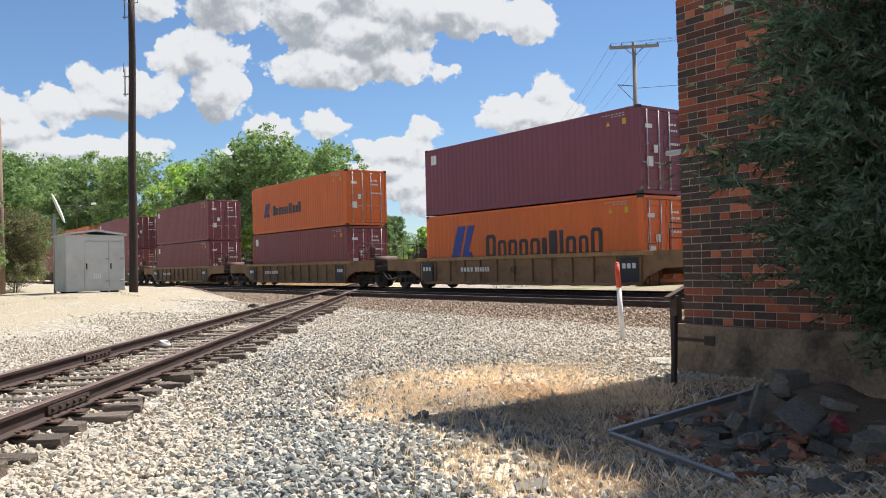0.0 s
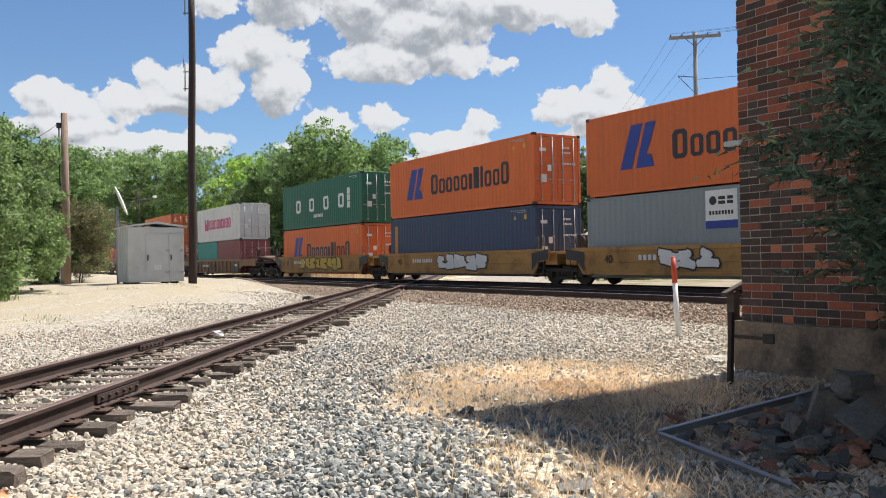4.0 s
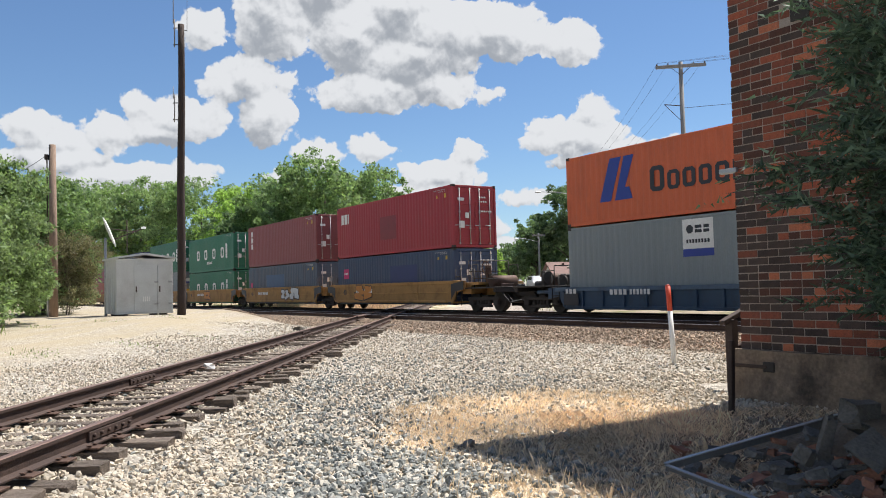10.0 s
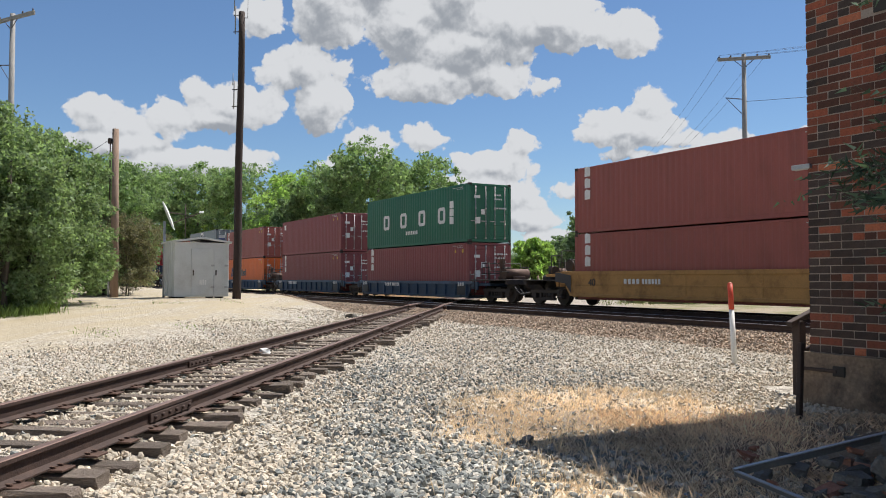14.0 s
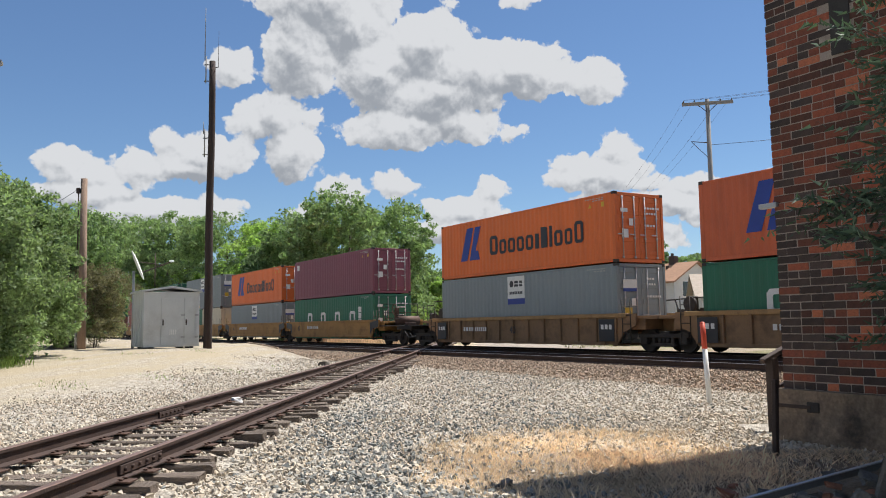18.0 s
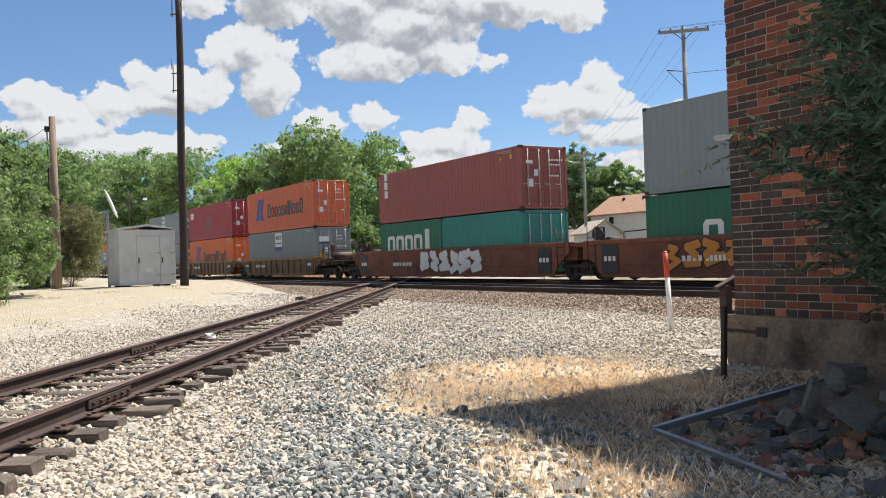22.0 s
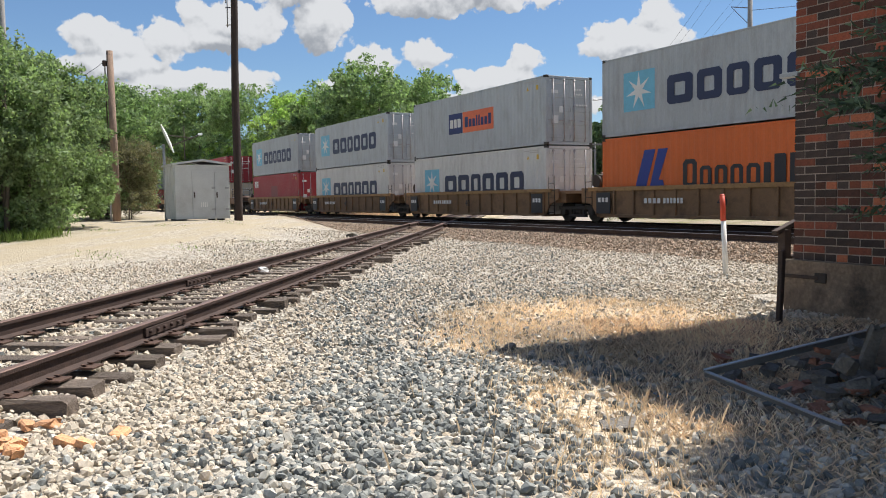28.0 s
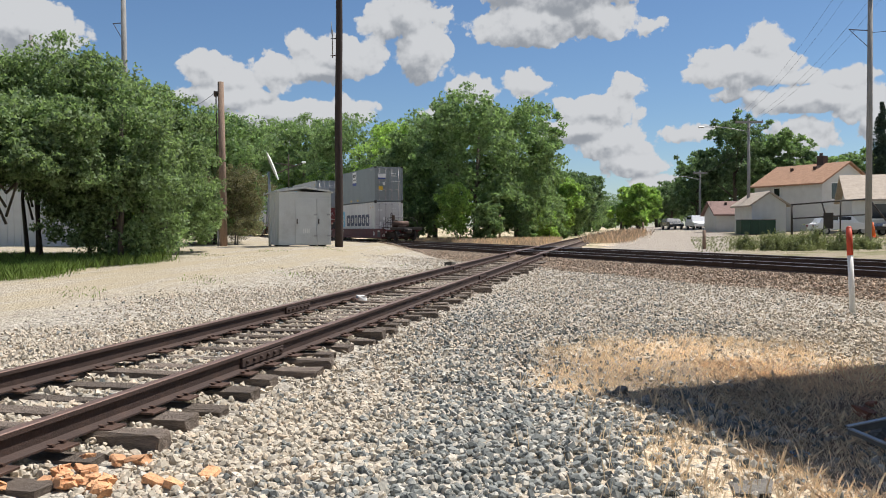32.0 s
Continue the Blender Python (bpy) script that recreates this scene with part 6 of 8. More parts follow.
def floor_mesh(style, half):
    bm = bmesh.new()
    z0 = STYLE[style][0]
    for i in range(9):
        x = -half + 0.2 + (2 * half - 0.4) * i / 8
        box(bm, x - 0.14, x + 0.14, -1.3, 1.3, z0 - 0.04, z0 + 0.03, 0.008)
    return mesh_from("floor", bm, CAR[style])


TEXT_CACHE = {}


def text_mesh(body, size, mat):
    key = (body, size, mat.name)
    if key not in TEXT_CACHE:
        cu = bpy.data.curves.new("figures", "FONT")
        cu.body, cu.size, cu.extrude, cu.align_x = body, size, 0.004, "CENTER"
        ob = bpy.data.objects.new("figures", cu)
        me = bpy.data.meshes.new_from_object(ob)
        me.materials.append(mat)
        bpy.data.objects.remove(ob)
        TEXT_CACHE[key] = me
    return TEXT_CACHE[key]


M_TYRE_DARK = material("black_rubber_hose", (0.02, 0.02, 0.02), 0.7, 0, 0.2, 5, 40, 0.1)
WHEEL, AXLE, TRUCK = wheel_mesh(), axle_mesh(), truck_frame_mesh()
RAIL_LOOP, BRAKE = rail_loop(0.95, 1.1, 0.7), brake_mesh()
WELL_CACHE = {}


def stroke(bm, p, q, w, y, grow):
    """One fat painted stroke between two points of the side."""
    p, q = Vector((p[0], 0, p[1])), Vector((q[0], 0, q[1]))
    d = (q - p).normalized() * (w * 0.5 + grow)
    n = Vector((d.z, 0, -d.x)) * (w * 0.5 + grow) / (w * 0.5 + grow)
    pts = [p - d * 0.7 + n * 0.8, p - d - n * 0.3, p - d * 0.6 - n, q + d * 0.6 - n, q + d + n * 0.2, q + d * 0.7 + n]
    shape(bm, [(v.x, v.z) for v in pts], y, 0.003)


def graffiti(rnd, x0, x1, z0, z1, y, grow):
    """Painted scrawl: fat uneven strokes in angular signs that spell nothing. Returns one bmesh a sign."""
    out = []
    x = x0
    h = z1 - z0
    while x < x1 - 0.3:
        w = rnd.uniform(0.5, 0.85)
        knots = [(rnd.uniform(0.0, 0.25), rnd.uniform(0.0, 0.3)), (rnd.uniform(0.7, 1.0), rnd.uniform(0.1, 0.5)), (rnd.uniform(0.0, 0.4), rnd.uniform(0.45, 0.7)), (rnd.uniform(0.6, 1.0), rnd.uniform(0.75, 1.0)), (rnd.uniform(0.1, 0.4), rnd.uniform(0.8, 1.0))]
        if rnd.random() < 0.5:
            knots = [(1 - a, b) for a, b in knots]
        g = [(*p, *q) for p, q in zip(knots, knots[1:])]
        lean = rnd.uniform(-0.12, 0.12)
        th = rnd.uniform(0.2, 0.3) * min(1.0, h / 0.8)
        bm = bmesh.new()
        for i, (a, b, c, d) in enumerate(g):
            stroke(bm, (x + w * a + lean * b, z0 + 0.14 + (h - 0.28) * b), (x + w * c + lean * d, z0 + 0.14 + (h - 0.28) * d), th, y - 0.0012 * i, grow)
        out.append(bm)
        x += w + rnd.uniform(0.08, 0.18)
    return out


def well_car(style, s, gap_left, gap_right, tags=None, seed=0, length=None):
    """One well with its end platforms; s is where its containers start. The truck under its leading end belongs to it."""
    half = (length or 12.4) / 2
    key = (style, half)
    if key not in WELL_CACHE:
        WELL_CACHE[key] = (well_side(style, half), platform_mesh(style), ladder_mesh(style), floor_mesh(style, half))
    side, plat, ladder, floor = WELL_CACHE[key]
    z0, z1, ribs, lip = STYLE[style]
    car = new("well_car")
    names = {"tan": "tan ribbed steel well car with dusty sides", "yellow": "faded yellow well car with scuffed smooth sides", "blue": "dark blue ribbed well car with a pale top sill", "rust": "rust red smooth well car with painted scrawl", "wine": "wine red low well car with white marks"}
    tagged(car, names[style], "freight car", "cars of the train")
    for name, me, x in side:
        part(name, me, None, car, m=pose(x, -1.42, 0))
        if name != "rib":
            part(name, me, None, car, m=pose(-x, 1.42, 0, 0, 0, 180))
    tagged(part("floor", floor, None, car), kind="stuff")
    rnd = random.Random(seed)
    lone_left, lone_right = gap_left > 4.4, gap_right > 4.4
    single = lone_left and lone_right and style != "wine"
    reach = {-1: gap_left / 2 if gap_left < 15 else 3.0, 1: gap_right / 2 if gap_right < 15 else 3.0}
    tl = half + (reach[-1] - 2.05 if lone_left else gap_left / 2 - 0.1)
    tr = half + (reach[1] - 2.05 if lone_right else gap_right / 2 - 0.1)
    ends = [(-tl, -1, lone_left)] + ([(tr, 1, True)] if lone_right else [])
    for x, sx, lone in ends:
        truck = part("truck", TRUCK, None, car, m=pose(x, 0, 0))
        for wx in (-0.88, 0.88):
            part("axle", AXLE, None, truck, m=pose(wx, 0, 0.45))
            for sy in (0, 180):
                part("wheel", WHEEL, None, truck, m=pose(wx, 0, 0.45, 0, 0, sy))
    for sx, lone, tx in ((-1, lone_left, tl), (1, lone_right, tr)):
        part("end_platform", plat, None, car, m=pose(sx * (half + 0.85), 0, 0, 0, 0, 0 if sx > 0 else 180))
        if lone:
            part("safety_rail", RAIL_LOOP, None, car, m=pose(sx * (half + 0.9), 0, z1 - 0.1, 0, 0, 0 if sx > 0 else 180))
            r = reach[sx]
            m = pose(sx * half, 0, 0, 0, 0, 0 if sx > 0 else 180)
            bm = bmesh.new()
            box(bm, r - 1.5, r - 0.25, -0.12, 0.12, 0.68, 0.9, 0.03)
            box(bm, r - 0.3, r - 0.01, -0.2, 0.2, 0.62, 0.96, 0.06)
            part("coupler", bm, M_BLACK, car, m=m)
            bm = bmesh.new()
            box(bm, 0.2, r - 0.7, -0.28, 0.28, 0.72, 1.02, 0.03)
            box(bm, r - 0.95, r - 0.72, -1.3, 1.3, 0.86, 1.08, 0.02)
            part("draft_sill", bm, M_BLACK, car, m=m)
            bm = bmesh.new()
            box(bm, 0.3, r - 0.72, -1.36, 1.36, 1.03, 1.09, 0.01)
            part("end_deck", bm, M_BLACK, car, m=m)
            if single:
                for sy in (-1, 1):
                    bm = bmesh.new()
                    pts = [(0.15, z0 + 0.25), (0.15, z1 - 0.01), (r - 0.72, z1 - 0.01), (r - 0.72, 0.84), (1.0, 0.84)]
                    a = [bm.verts.new((px, sy * 1.40 - 0.03, pz)) for px, pz in pts]
                    b = [bm.verts.new((px, sy * 1.40 + 0.03, pz)) for px, pz in pts]
                    bm.faces.new(a), bm.faces.new(b[::-1])
                    for i in range(5):
                        bm.faces.new((a[i], b[i], b[(i + 1) % 5], a[(i + 1) % 5]))
                    bmesh.ops.recalc_face_normals(bm, faces=bm.faces)
                    part("end_side", bm, CAR[style], car, m=m)
            bm = bmesh.new()
            wheel_x, wheel_z = r - 2.2, 1.95
            for k in range(16):
                a0, a1 = 2 * math.pi * k / 16, 2 * math.pi * (k + 1) / 16
                tube(bm, (wheel_x + 0.27 * math.cos(a0), -0.75, wheel_z + 0.27 * math.sin(a0)), (wheel_x + 0.27 * math.cos(a1), -0.75, wheel_z + 0.27 * math.sin(a1)), 0.022, seg=6)
            for k in range(5):
                a0 = 2 * math.pi * k / 5
                tube(bm, (wheel_x, -0.72, wheel_z), (wheel_x + 0.27 * math.cos(a0), -0.75, wheel_z + 0.27 * math.sin(a0)), 0.016, seg=5)
            box(bm, wheel_x - 0.09, wheel_x + 0.09, -0.72, -0.5, 1.08, wheel_z + 0.1, 0.02)
            part("brake_wheel", bm, M_STEEL, car, "rusty hand brake wheel on its stand", m=m)
            bm = bmesh.new()
            tube(bm, (r - 1.7, -0.85, 1.34), (r - 1.7, 0.45, 1.34), 0.24, seg=16)
            box(bm, r - 1.95, r - 1.45, -0.5, 0.2, 1.08, 1.24, 0.02)
            part("air_reservoir", bm, M_STEEL, car, "dusty air reservoir", m=m)
            # brake rigging, hoses and a standing hand brake on the open end
            part("brake_cylinder", BRAKE, None, car, m=pose(sx * (half + r - 1.9), -0.5, 1.05, 0, 0, 90))
            for k in range(3):
                bm = bmesh.new()
                x0 = r - 0.9 + 0.12 * k
                sweep(bm, [(x0 - 0.3, -0.3 - 0.3 * k, 0.95), (x0, -0.32 - 0.3 * k, 0.7), (x0 + 0.3, -0.3 - 0.28 * k, 0.42), (x0 + 0.55, -0.25, 0.55)], [0.03] * 4, 6)
                part("air_hose", bm, M_TYRE_DARK, car, m=m)
            bm = bmesh.new()
            tube(bm, (r - 2.6, -1.1, 1.08), (r - 2.6, -1.1, 1.9), 0.03, seg=8)
            tube(bm, (r - 2.6, -0.4, 1.08), (r - 2.6, -0.4, 1.75), 0.03, seg=8)
            tube(bm, (r - 2.7, -1.1, 1.5), (r - 0.9, -1.1, 1.42), 0.022, seg=8)
            part("stanchion", bm, M_BLACK, car, m=m)
        part("ladder", ladder, None, car, m=pose(sx * (half + 0.5), -1.36, 0))
    part("brake_gear", BRAKE, None, car, m=pose(-half - 1.0, -0.6, z1 - 0.1))
    # dark number panels and marks
    dark = style in ("tan", "yellow", "rust")
    for k in (-1, 1):
        bm = bmesh.new()
        if style == "yellow":
            shape(bm, [(k * (half + 0.28), z0 + 0.5), (k * (half + 0.92), z1 - 0.42), (k * (half + 0.92), z1 - 0.03), (k * (half - 0.1), z1 - 0.16), (k * (half - 0.1), z0 + 0.12)][::k], -1.425, 0.004)
            part("number_panel", bm, INK["black"], car, "dark painted end of the sill")
            continue
        shape(bm, [(k * (half - 0.45) - 0.4, z0 + 0.12), (k * (half - 0.45) + 0.4, z0 + 0.12), (k * (half - 0.45) + 0.4, z1 - 0.2), (k * (half - 0.45) - 0.4, z1 - 0.2)], -1.474 if ribs else -1.425, 0.004)
        part("number_panel", bm, INK["black"], car, "dark panel at the end of the sill")
    bm = bmesh.new()
    yy = -1.482 if ribs else -1.433
    for k in (-1, 1) if style != "yellow" else ():
        bars_of(bm, k * (half - 0.45) - 0.28, k * (half - 0.45) + 0.28, z0 + 0.55, z0 + 0.72, yy, (0.3, 0.3, 0.3))
    xm = -half * 0.55 + rnd.uniform(-0.5, 0.5)
    bars_of(bm, xm, xm + 0.8, z0 + 0.5, z0 + 0.68, yy, (0.3, 0.3, 0.3, 0.3))
    bars_of(bm, xm + 0.95, xm + 1.85, z0 + 0.5, z0 + 0.68, yy, (0.3,) * 6)
    tagged(part("number_print", bm, INK["white"], car, "small white bars"), kind="stuff")
    fig = {"tan": ("40", 0.0), "yellow": ("40", -half + 1.4), "wine": ("53", half - 1.8)}.get(style)
    if fig:
        part("figures", text_mesh(fig[0], 0.42, INK["white" if style == "wine" else "black"]), None, car, m=pose(fig[1], yy + 0.002, z0 + (0.25 if style == "wine" else 0.4), 90, 0, 0))
    for x0, x1, fill, edge, *ground in tags or ():
        za, zb = z0 + 0.1, z1 - 0.08
        for ink in ground:
            bm = bmesh.new()
            shape(bm, [(x0 + 0.55 * (x1 - x0), za), (x1 + 0.2, za), (x1 + 0.4, zb), (x1 - 1.0, zb + 0.02), (x0 + 0.42 * (x1 - x0), zb - 0.03), (x0 + 0.36 * (x1 - x0), za + 0.1)], -1.4215, 0.003)
            part("painted_ground", bm, INK[ink], car, "painted ground under the scrawl")
        for bm in graffiti(random.Random(seed + 5), x0, x1, za, zb, -1.427, 0.055):
            part("painted_sign", bm, INK[edge], car, "painted scrawl outline")
        for bm in graffiti(random.Random(seed + 5), x0, x1, za, zb, -1.4345, 0.0):
            part("painted_fill", bm, INK[fill], car, "painted scrawl filling")
    MOVING.append((car, s + 12.192 / 2, RAIL_TOP))
    return car


# start of the containers at 0 s, upper and lower (colour, height, livery), car style, scrawls
T_ = {"o": ("orange", "ribbon", "bright orange corrugated container with a blue emblem"), "ro": ("red_orange", "ribbon", "weathered orange corrugated container with a blue emblem"),
      "os": ("orange", "ribbon_small", "orange corrugated container with a small blue emblem"), "m": ("maroon", "badge", "maroon corrugated container with pale marks"), "b": ("brown", "upright", "red-brown corrugated container with upright white marks"),
      "p": ("purple", "badge", "dark purple-maroon corrugated container"), "g": ("green", "spaced_white", "dark green corrugated container with spaced white marks"),
      "n": ("navy", "badge", "navy blue corrugated container with a small badge"), "ns": ("navy", "strip", "navy blue corrugated container with an amber strip"), "u": ("blue", "patched", "faded blue corrugated container"),
      "nr": ("navy", "red_badge", "dark navy corrugated container with a red badge"), "r": ("red", "corner", "crimson corrugated container with small white marks"), "y": ("grey", "rental", "slate grey container with a white and blue sticker"),
      "s": ("silver", "star", "light grey container with a star panel and dark bars"), "w": ("white", "boxed", "white container with magenta marks"),
      "a": ("silver", "two_panel", "light grey container with blue and orange panels"), "t": ("teal", "plain", "teal green corrugated container"),
      "c": ("cream", "plain", "cream corrugated steel shipping container"), "k": ("white", "star", "off-white container with a star panel and dark bars"), "mt": ("maroon", "upright", "dark maroon corrugated container with upright white marks")}
STACKS = [
    (-119.0, "r", 1, "b", 1, "tan", None), (-103.0, "o", 1, "m", 1, "tan", None), (-86.5, "m", 1, "b", 1, "tan", None),
    (-66.9, "m", 1, "m", 1, "tan", None), (-46.7, "os", 1, "m", 1, "tan", None), (-27.3, "p", 1, "o", 1, "tan", None),
    (-5.55, "o", 1, "o", 1, "tan", None), (16.3, "w", 1, "20", 0, "tan", None), (37.9, "g", 1, "o", 1, "yellow", [(-2.5, 3.6, "yellow", "black")]),
    (53.5, "o", 1, "ns", 1, "yellow", [(-1, 3, "white", "black")]), (68.8, "o", 1, "y", 1, "yellow", [(-2.5, -0.5, "white", "black")]), (84.4, "ro", 1, "g", 1, "yellow", [(-2.2, 1.0, "white", "teal")]),
    (100.1, "p", 1, "b", 0, "yellow", [(-5.0, -2.0, "teal", "black")]), (120.2, "n", 1, "g", 0, "yellow", [(0.2, 4.2, "amber", "white")]), (135.9, "g", 1, "y", 1, "yellow", [(-3.2, 4.2, "black", "white")]),
    (150.6, "g", 1, "g", 0, "yellow", [(-1, 1, "amber", "black")]), (166.2, "mt", 1, "u", 0, "yellow", [(0.8, 3.6, "white", "black")]), (181.4, "r", 1, "nr", 0, "yellow", [(-3.5, -1.6, "amber", "black")]),
    (201.4, "ro", 0, "y", 1, "blue", None), (217.5, "y", 1, "y", 1, "blue", None), (234.0, "b", 0, "os", 0, "blue", None),
]
STACKS += [
    (251.2, "m", 0, "mt", 0, "blue", None), (267.7, "g", 1, "mt", 0, "blue", None), (288.1, "b", 0, "b", 0, "yellow", None),
    (303.7, "g", 1, "mt", 0, "yellow", [(-5.6, 5.4, "sand", "black", "deep_teal")]), (319.4, "y", 1, "20gc", 0, "yellow", None), (334.8, "o", 0, "y", 0, "yellow", None),
    (349.6, "p", 0, "g", 0, "yellow", None), (369.4, "o", 0, "y", 1, "tan", None), (385.5, "ro", 0, "g", 0, "tan", None),
    (401.4, "y", 1, "y", 1, "tan", None), (416.9, "r", 1, "o", 1, "tan", None), (432.8, "ro", 1, "y", 1, "tan", None),
    (453.6, "b", 0, "20gt", 0, "rust", [(-1.6, 3.4, "white", "white")]), (472.5, "y", 1, "g", 0, "rust", [(-5.0, -0.4, "amber", "black"), (0.3, 4.4, "white", "black")]), (492.1, "y", 1, "b", 0, "rust", [(-5.6, 3.8, "teal", "navy")]),
    (514.3, "g", 0, "o", 0, "yellow", None), (533.9, "r", 0, "c", 0, "tan", None), (554.9, "s", 1, "r", 1, "tan", None),
    (570.9, "s", 1, "k", 1, "tan", None), (586.5, "a", 1, "k", 1, "tan", None), (602.3, "s", 1, "o", 1, "tan", None),
    (617.2, "s", 1, "mt", 1, "tan", None), (638.2, "y", 1, "k", 1, "wine", None),
]


PAIRS = {"20": (("teal", "plain", "teal green twenty foot container in the well"), ("maroon", "plain", "maroon twenty foot container in the well")),
         "20gt": (("green", "short_white", "dark green twenty foot container with white blocks"), ("teal", "plain", "teal green twenty foot container in the well")),
         "20gc": (("green", "short_white", "dark green twenty foot container with white blocks"), ("cream", "plain", "cream twenty foot container in the well"))}


def build_train():
    for i, (s, up, uh, low, lh, style, tags) in enumerate(STACKS):
        prev = STACKS[i - 1][0] if i else s - 16
        nxt = STACKS[i + 1][0] if i + 1 < len(STACKS) else s + 40
        z_low = RAIL_TOP + 0.31
        if style == "wine":
            well_car(style, s, s - prev - 12.192 - 2.0, 20, tags, i, length=16.4)
        else:
            long = 1.9 if style == "rust" else 0.0
            left = 1.9 if i and STACKS[i - 1][5] == "rust" else 0.0
            right = 1.9 if i + 1 < len(STACKS) and STACKS[i + 1][5] == "rust" else 0.0
            well_car(style, s, s - prev - 12.192 - long - left, nxt - s - 12.192 - long - right, tags, i, length=12.4 + 2 * long)
        h_low = HC if lh else STD
        if low in PAIRS:
            for k, (c, kind, lab) in enumerate(PAIRS[low]):
                container(c, STD, kind, lab, SHORT, s + k * (SHORT + 0.07), z_low)
        else:
            c, k, lab = T_[low]
            container(c, h_low, k, lab, LEN, s, z_low)
        c, k, lab = T_[up]
        container(c, HC if uh else STD, k, lab, LEN, s, z_low + h_low + 0.025)


# ---- poles, shed, houses, vehicles and clutter ----
M_CREO = material("dark_creosoted_wood", (0.045, 0.03, 0.025), 0.9, 0, 0.4, 4, 30, 0.7, stretch=(4, 4, 0.4))
M_POLE = material("weathered_brown_pole", (0.24, 0.165, 0.12), 0.9, 0, 0.35, 4, 30, 0.7, stretch=(4, 4, 0.4))
M_GREYPOLE = material("grey_weathered_pole", (0.27, 0.26, 0.25), 0.9, 0, 0.3, 4, 30, 0.6, stretch=(4, 4, 0.4))
M_WIRE = material("dark_cable", (0.03, 0.03, 0.032), 0.6, 0, 0.1, 5, 40, 0)
M_SHED = material("grey_painted_steel", (0.58, 0.60, 0.60), 0.5, 0, 0.12, 1.2, 30, 0.05, stain=(0.25, 0.23, 0.2), stain_amount=0.3)
M_SIDING = material("white_siding", (0.60, 0.60, 0.58), 0.7, 0, 0.08, 2, 30, 0.05, stain=(0.4, 0.38, 0.33), stain_amount=0.25)
M_SHINGLE = material("brown_shingles", (0.34, 0.195, 0.12), 0.95, 0, 0.3, 3, 30, 0.6)
M_TAN = material("tan_shingles", (0.38, 0.32, 0.26), 0.95, 0, 0.25, 3, 30, 0.6)
M_RUSTROOF = material("red_brown_roofing", (0.22, 0.14, 0.12), 0.9, 0, 0.25, 3, 30, 0.4)
M_GLASS = material("dark_window_glass", (0.02, 0.024, 0.03), 0.08, 0, 0.1, 3, 20, 0, spec=0.8)
M_GREENBOX = material("dark_green_steel", (0.015, 0.05, 0.03), 0.6, 0, 0.2, 3, 30, 0.1)
M_CARWHITE = material("white_car_paint", (0.75, 0.76, 0.77), 0.25, 0, 0.05, 2, 30, 0)
M_CARDARK = material("dark_car_paint", (0.03, 0.035, 0.045), 0.25, 0, 0.1, 2, 30, 0)
M_TYRE = material("black_rubber", (0.02, 0.02, 0.02), 0.85, 0, 0.2, 5, 40, 0.2)
M_ORANGE = material("orange_cone_plastic", (0.75, 0.14, 0.02), 0.5, 0, 0.1, 4, 30, 0)
M_TERRA = material("orange_broken_brick", (0.62, 0.33, 0.17), 0.9, 0, 0.3, 8, 50, 0.6, objvar=0.25)
M_RUBRED = material("dull_red_brick_rubble", (0.30, 0.135, 0.085), 0.9, 0, 0.35, 8, 50, 0.6, stain=(0.16, 0.13, 0.11), objvar=0.35)
M_SLAB = material("mossy_grey_slab", (0.14, 0.128, 0.112), 0.95, 0, 0.4, 5, 40, 0.8, stain=(0.06, 0.055, 0.045), objvar=0.45)
# web of the steel angle, its colour darkened for the shaded side
M_GALV = material("shade_toned_galvanised", (0.15, 0.145, 0.135), 0.75, 0.2, 0.25, 4, 40, 0.15, stain=(0.14, 0.11, 0.09), stain_scale=3)
M_RED = material("crumpled_red_bag", (0.17, 0.025, 0.035), 0.6, 0, 0.3, 8, 40, 0.4)
M_BLUE = material("blue_plastic_litter", (0.10, 0.30, 0.52), 0.4, 0, 0.15, 8, 40, 0.2)


def wire(parent, a, b, sag, name="cable", r=0.012):
    """A sagging cable of short straight pieces, one part."""
    a, b = Vector(a), Vector(b)
    bm = bmesh.new()
    pts = []
    for i in range(13):
        k = i / 12
        p = a.lerp(b, k)
        p.z -= sag * 4 * k * (1 - k)
        pts.append(p)
    sweep(bm, pts, [r] * len(pts), 4)
    return part(name, bm, M_WIRE, parent)


def radio_mast():
    m = thing("radio_mast", pose(-8.5, 35.45, 0.0, 0, 0.5, 0), "tall dark wooden mast with whip antennas beside the shed", "mast")
    bm = bmesh.new()
    sweep(bm, [(0.02 * math.sin(i), 0, -0.3 + 1.35 * i) for i in range(11)], [0.19 - 0.0055 * i for i in range(11)], 14)
    part("pole", bm, M_CREO, m)
    for z, hh in ((12.3, 3.4), (8.95, 1.5)):
        bm = bmesh.new()
        tube(bm, (-0.3, 0, z - 0.1), (-0.3, 0, z + 1.15), 0.028, seg=8)
        tube(bm, (-0.36, 0, z + 0.95), (-0.36, 0, z + hh), 0.022, 0.012, 8)
        part("antenna", bm, M_GREYPOLE, m, "pale whip antenna")
        for dz in (0.0, 0.75):
            bm = bmesh.new()
            tube(bm, (-0.38, 0, z + dz), (0.12, 0, z + dz), 0.022, seg=6)
            part("bracket", bm, M_IRON, m)
    bm = bmesh.new()
    tube(bm, (0.26, 0, 12.9), (0.26, 0, 14.6), 0.01, 0.006, 6)
    tube(bm, (0.0, 0, 12.92), (0.26, 0, 12.92), 0.015, seg=6)
    part("thin_antenna", bm, M_IRON, m)


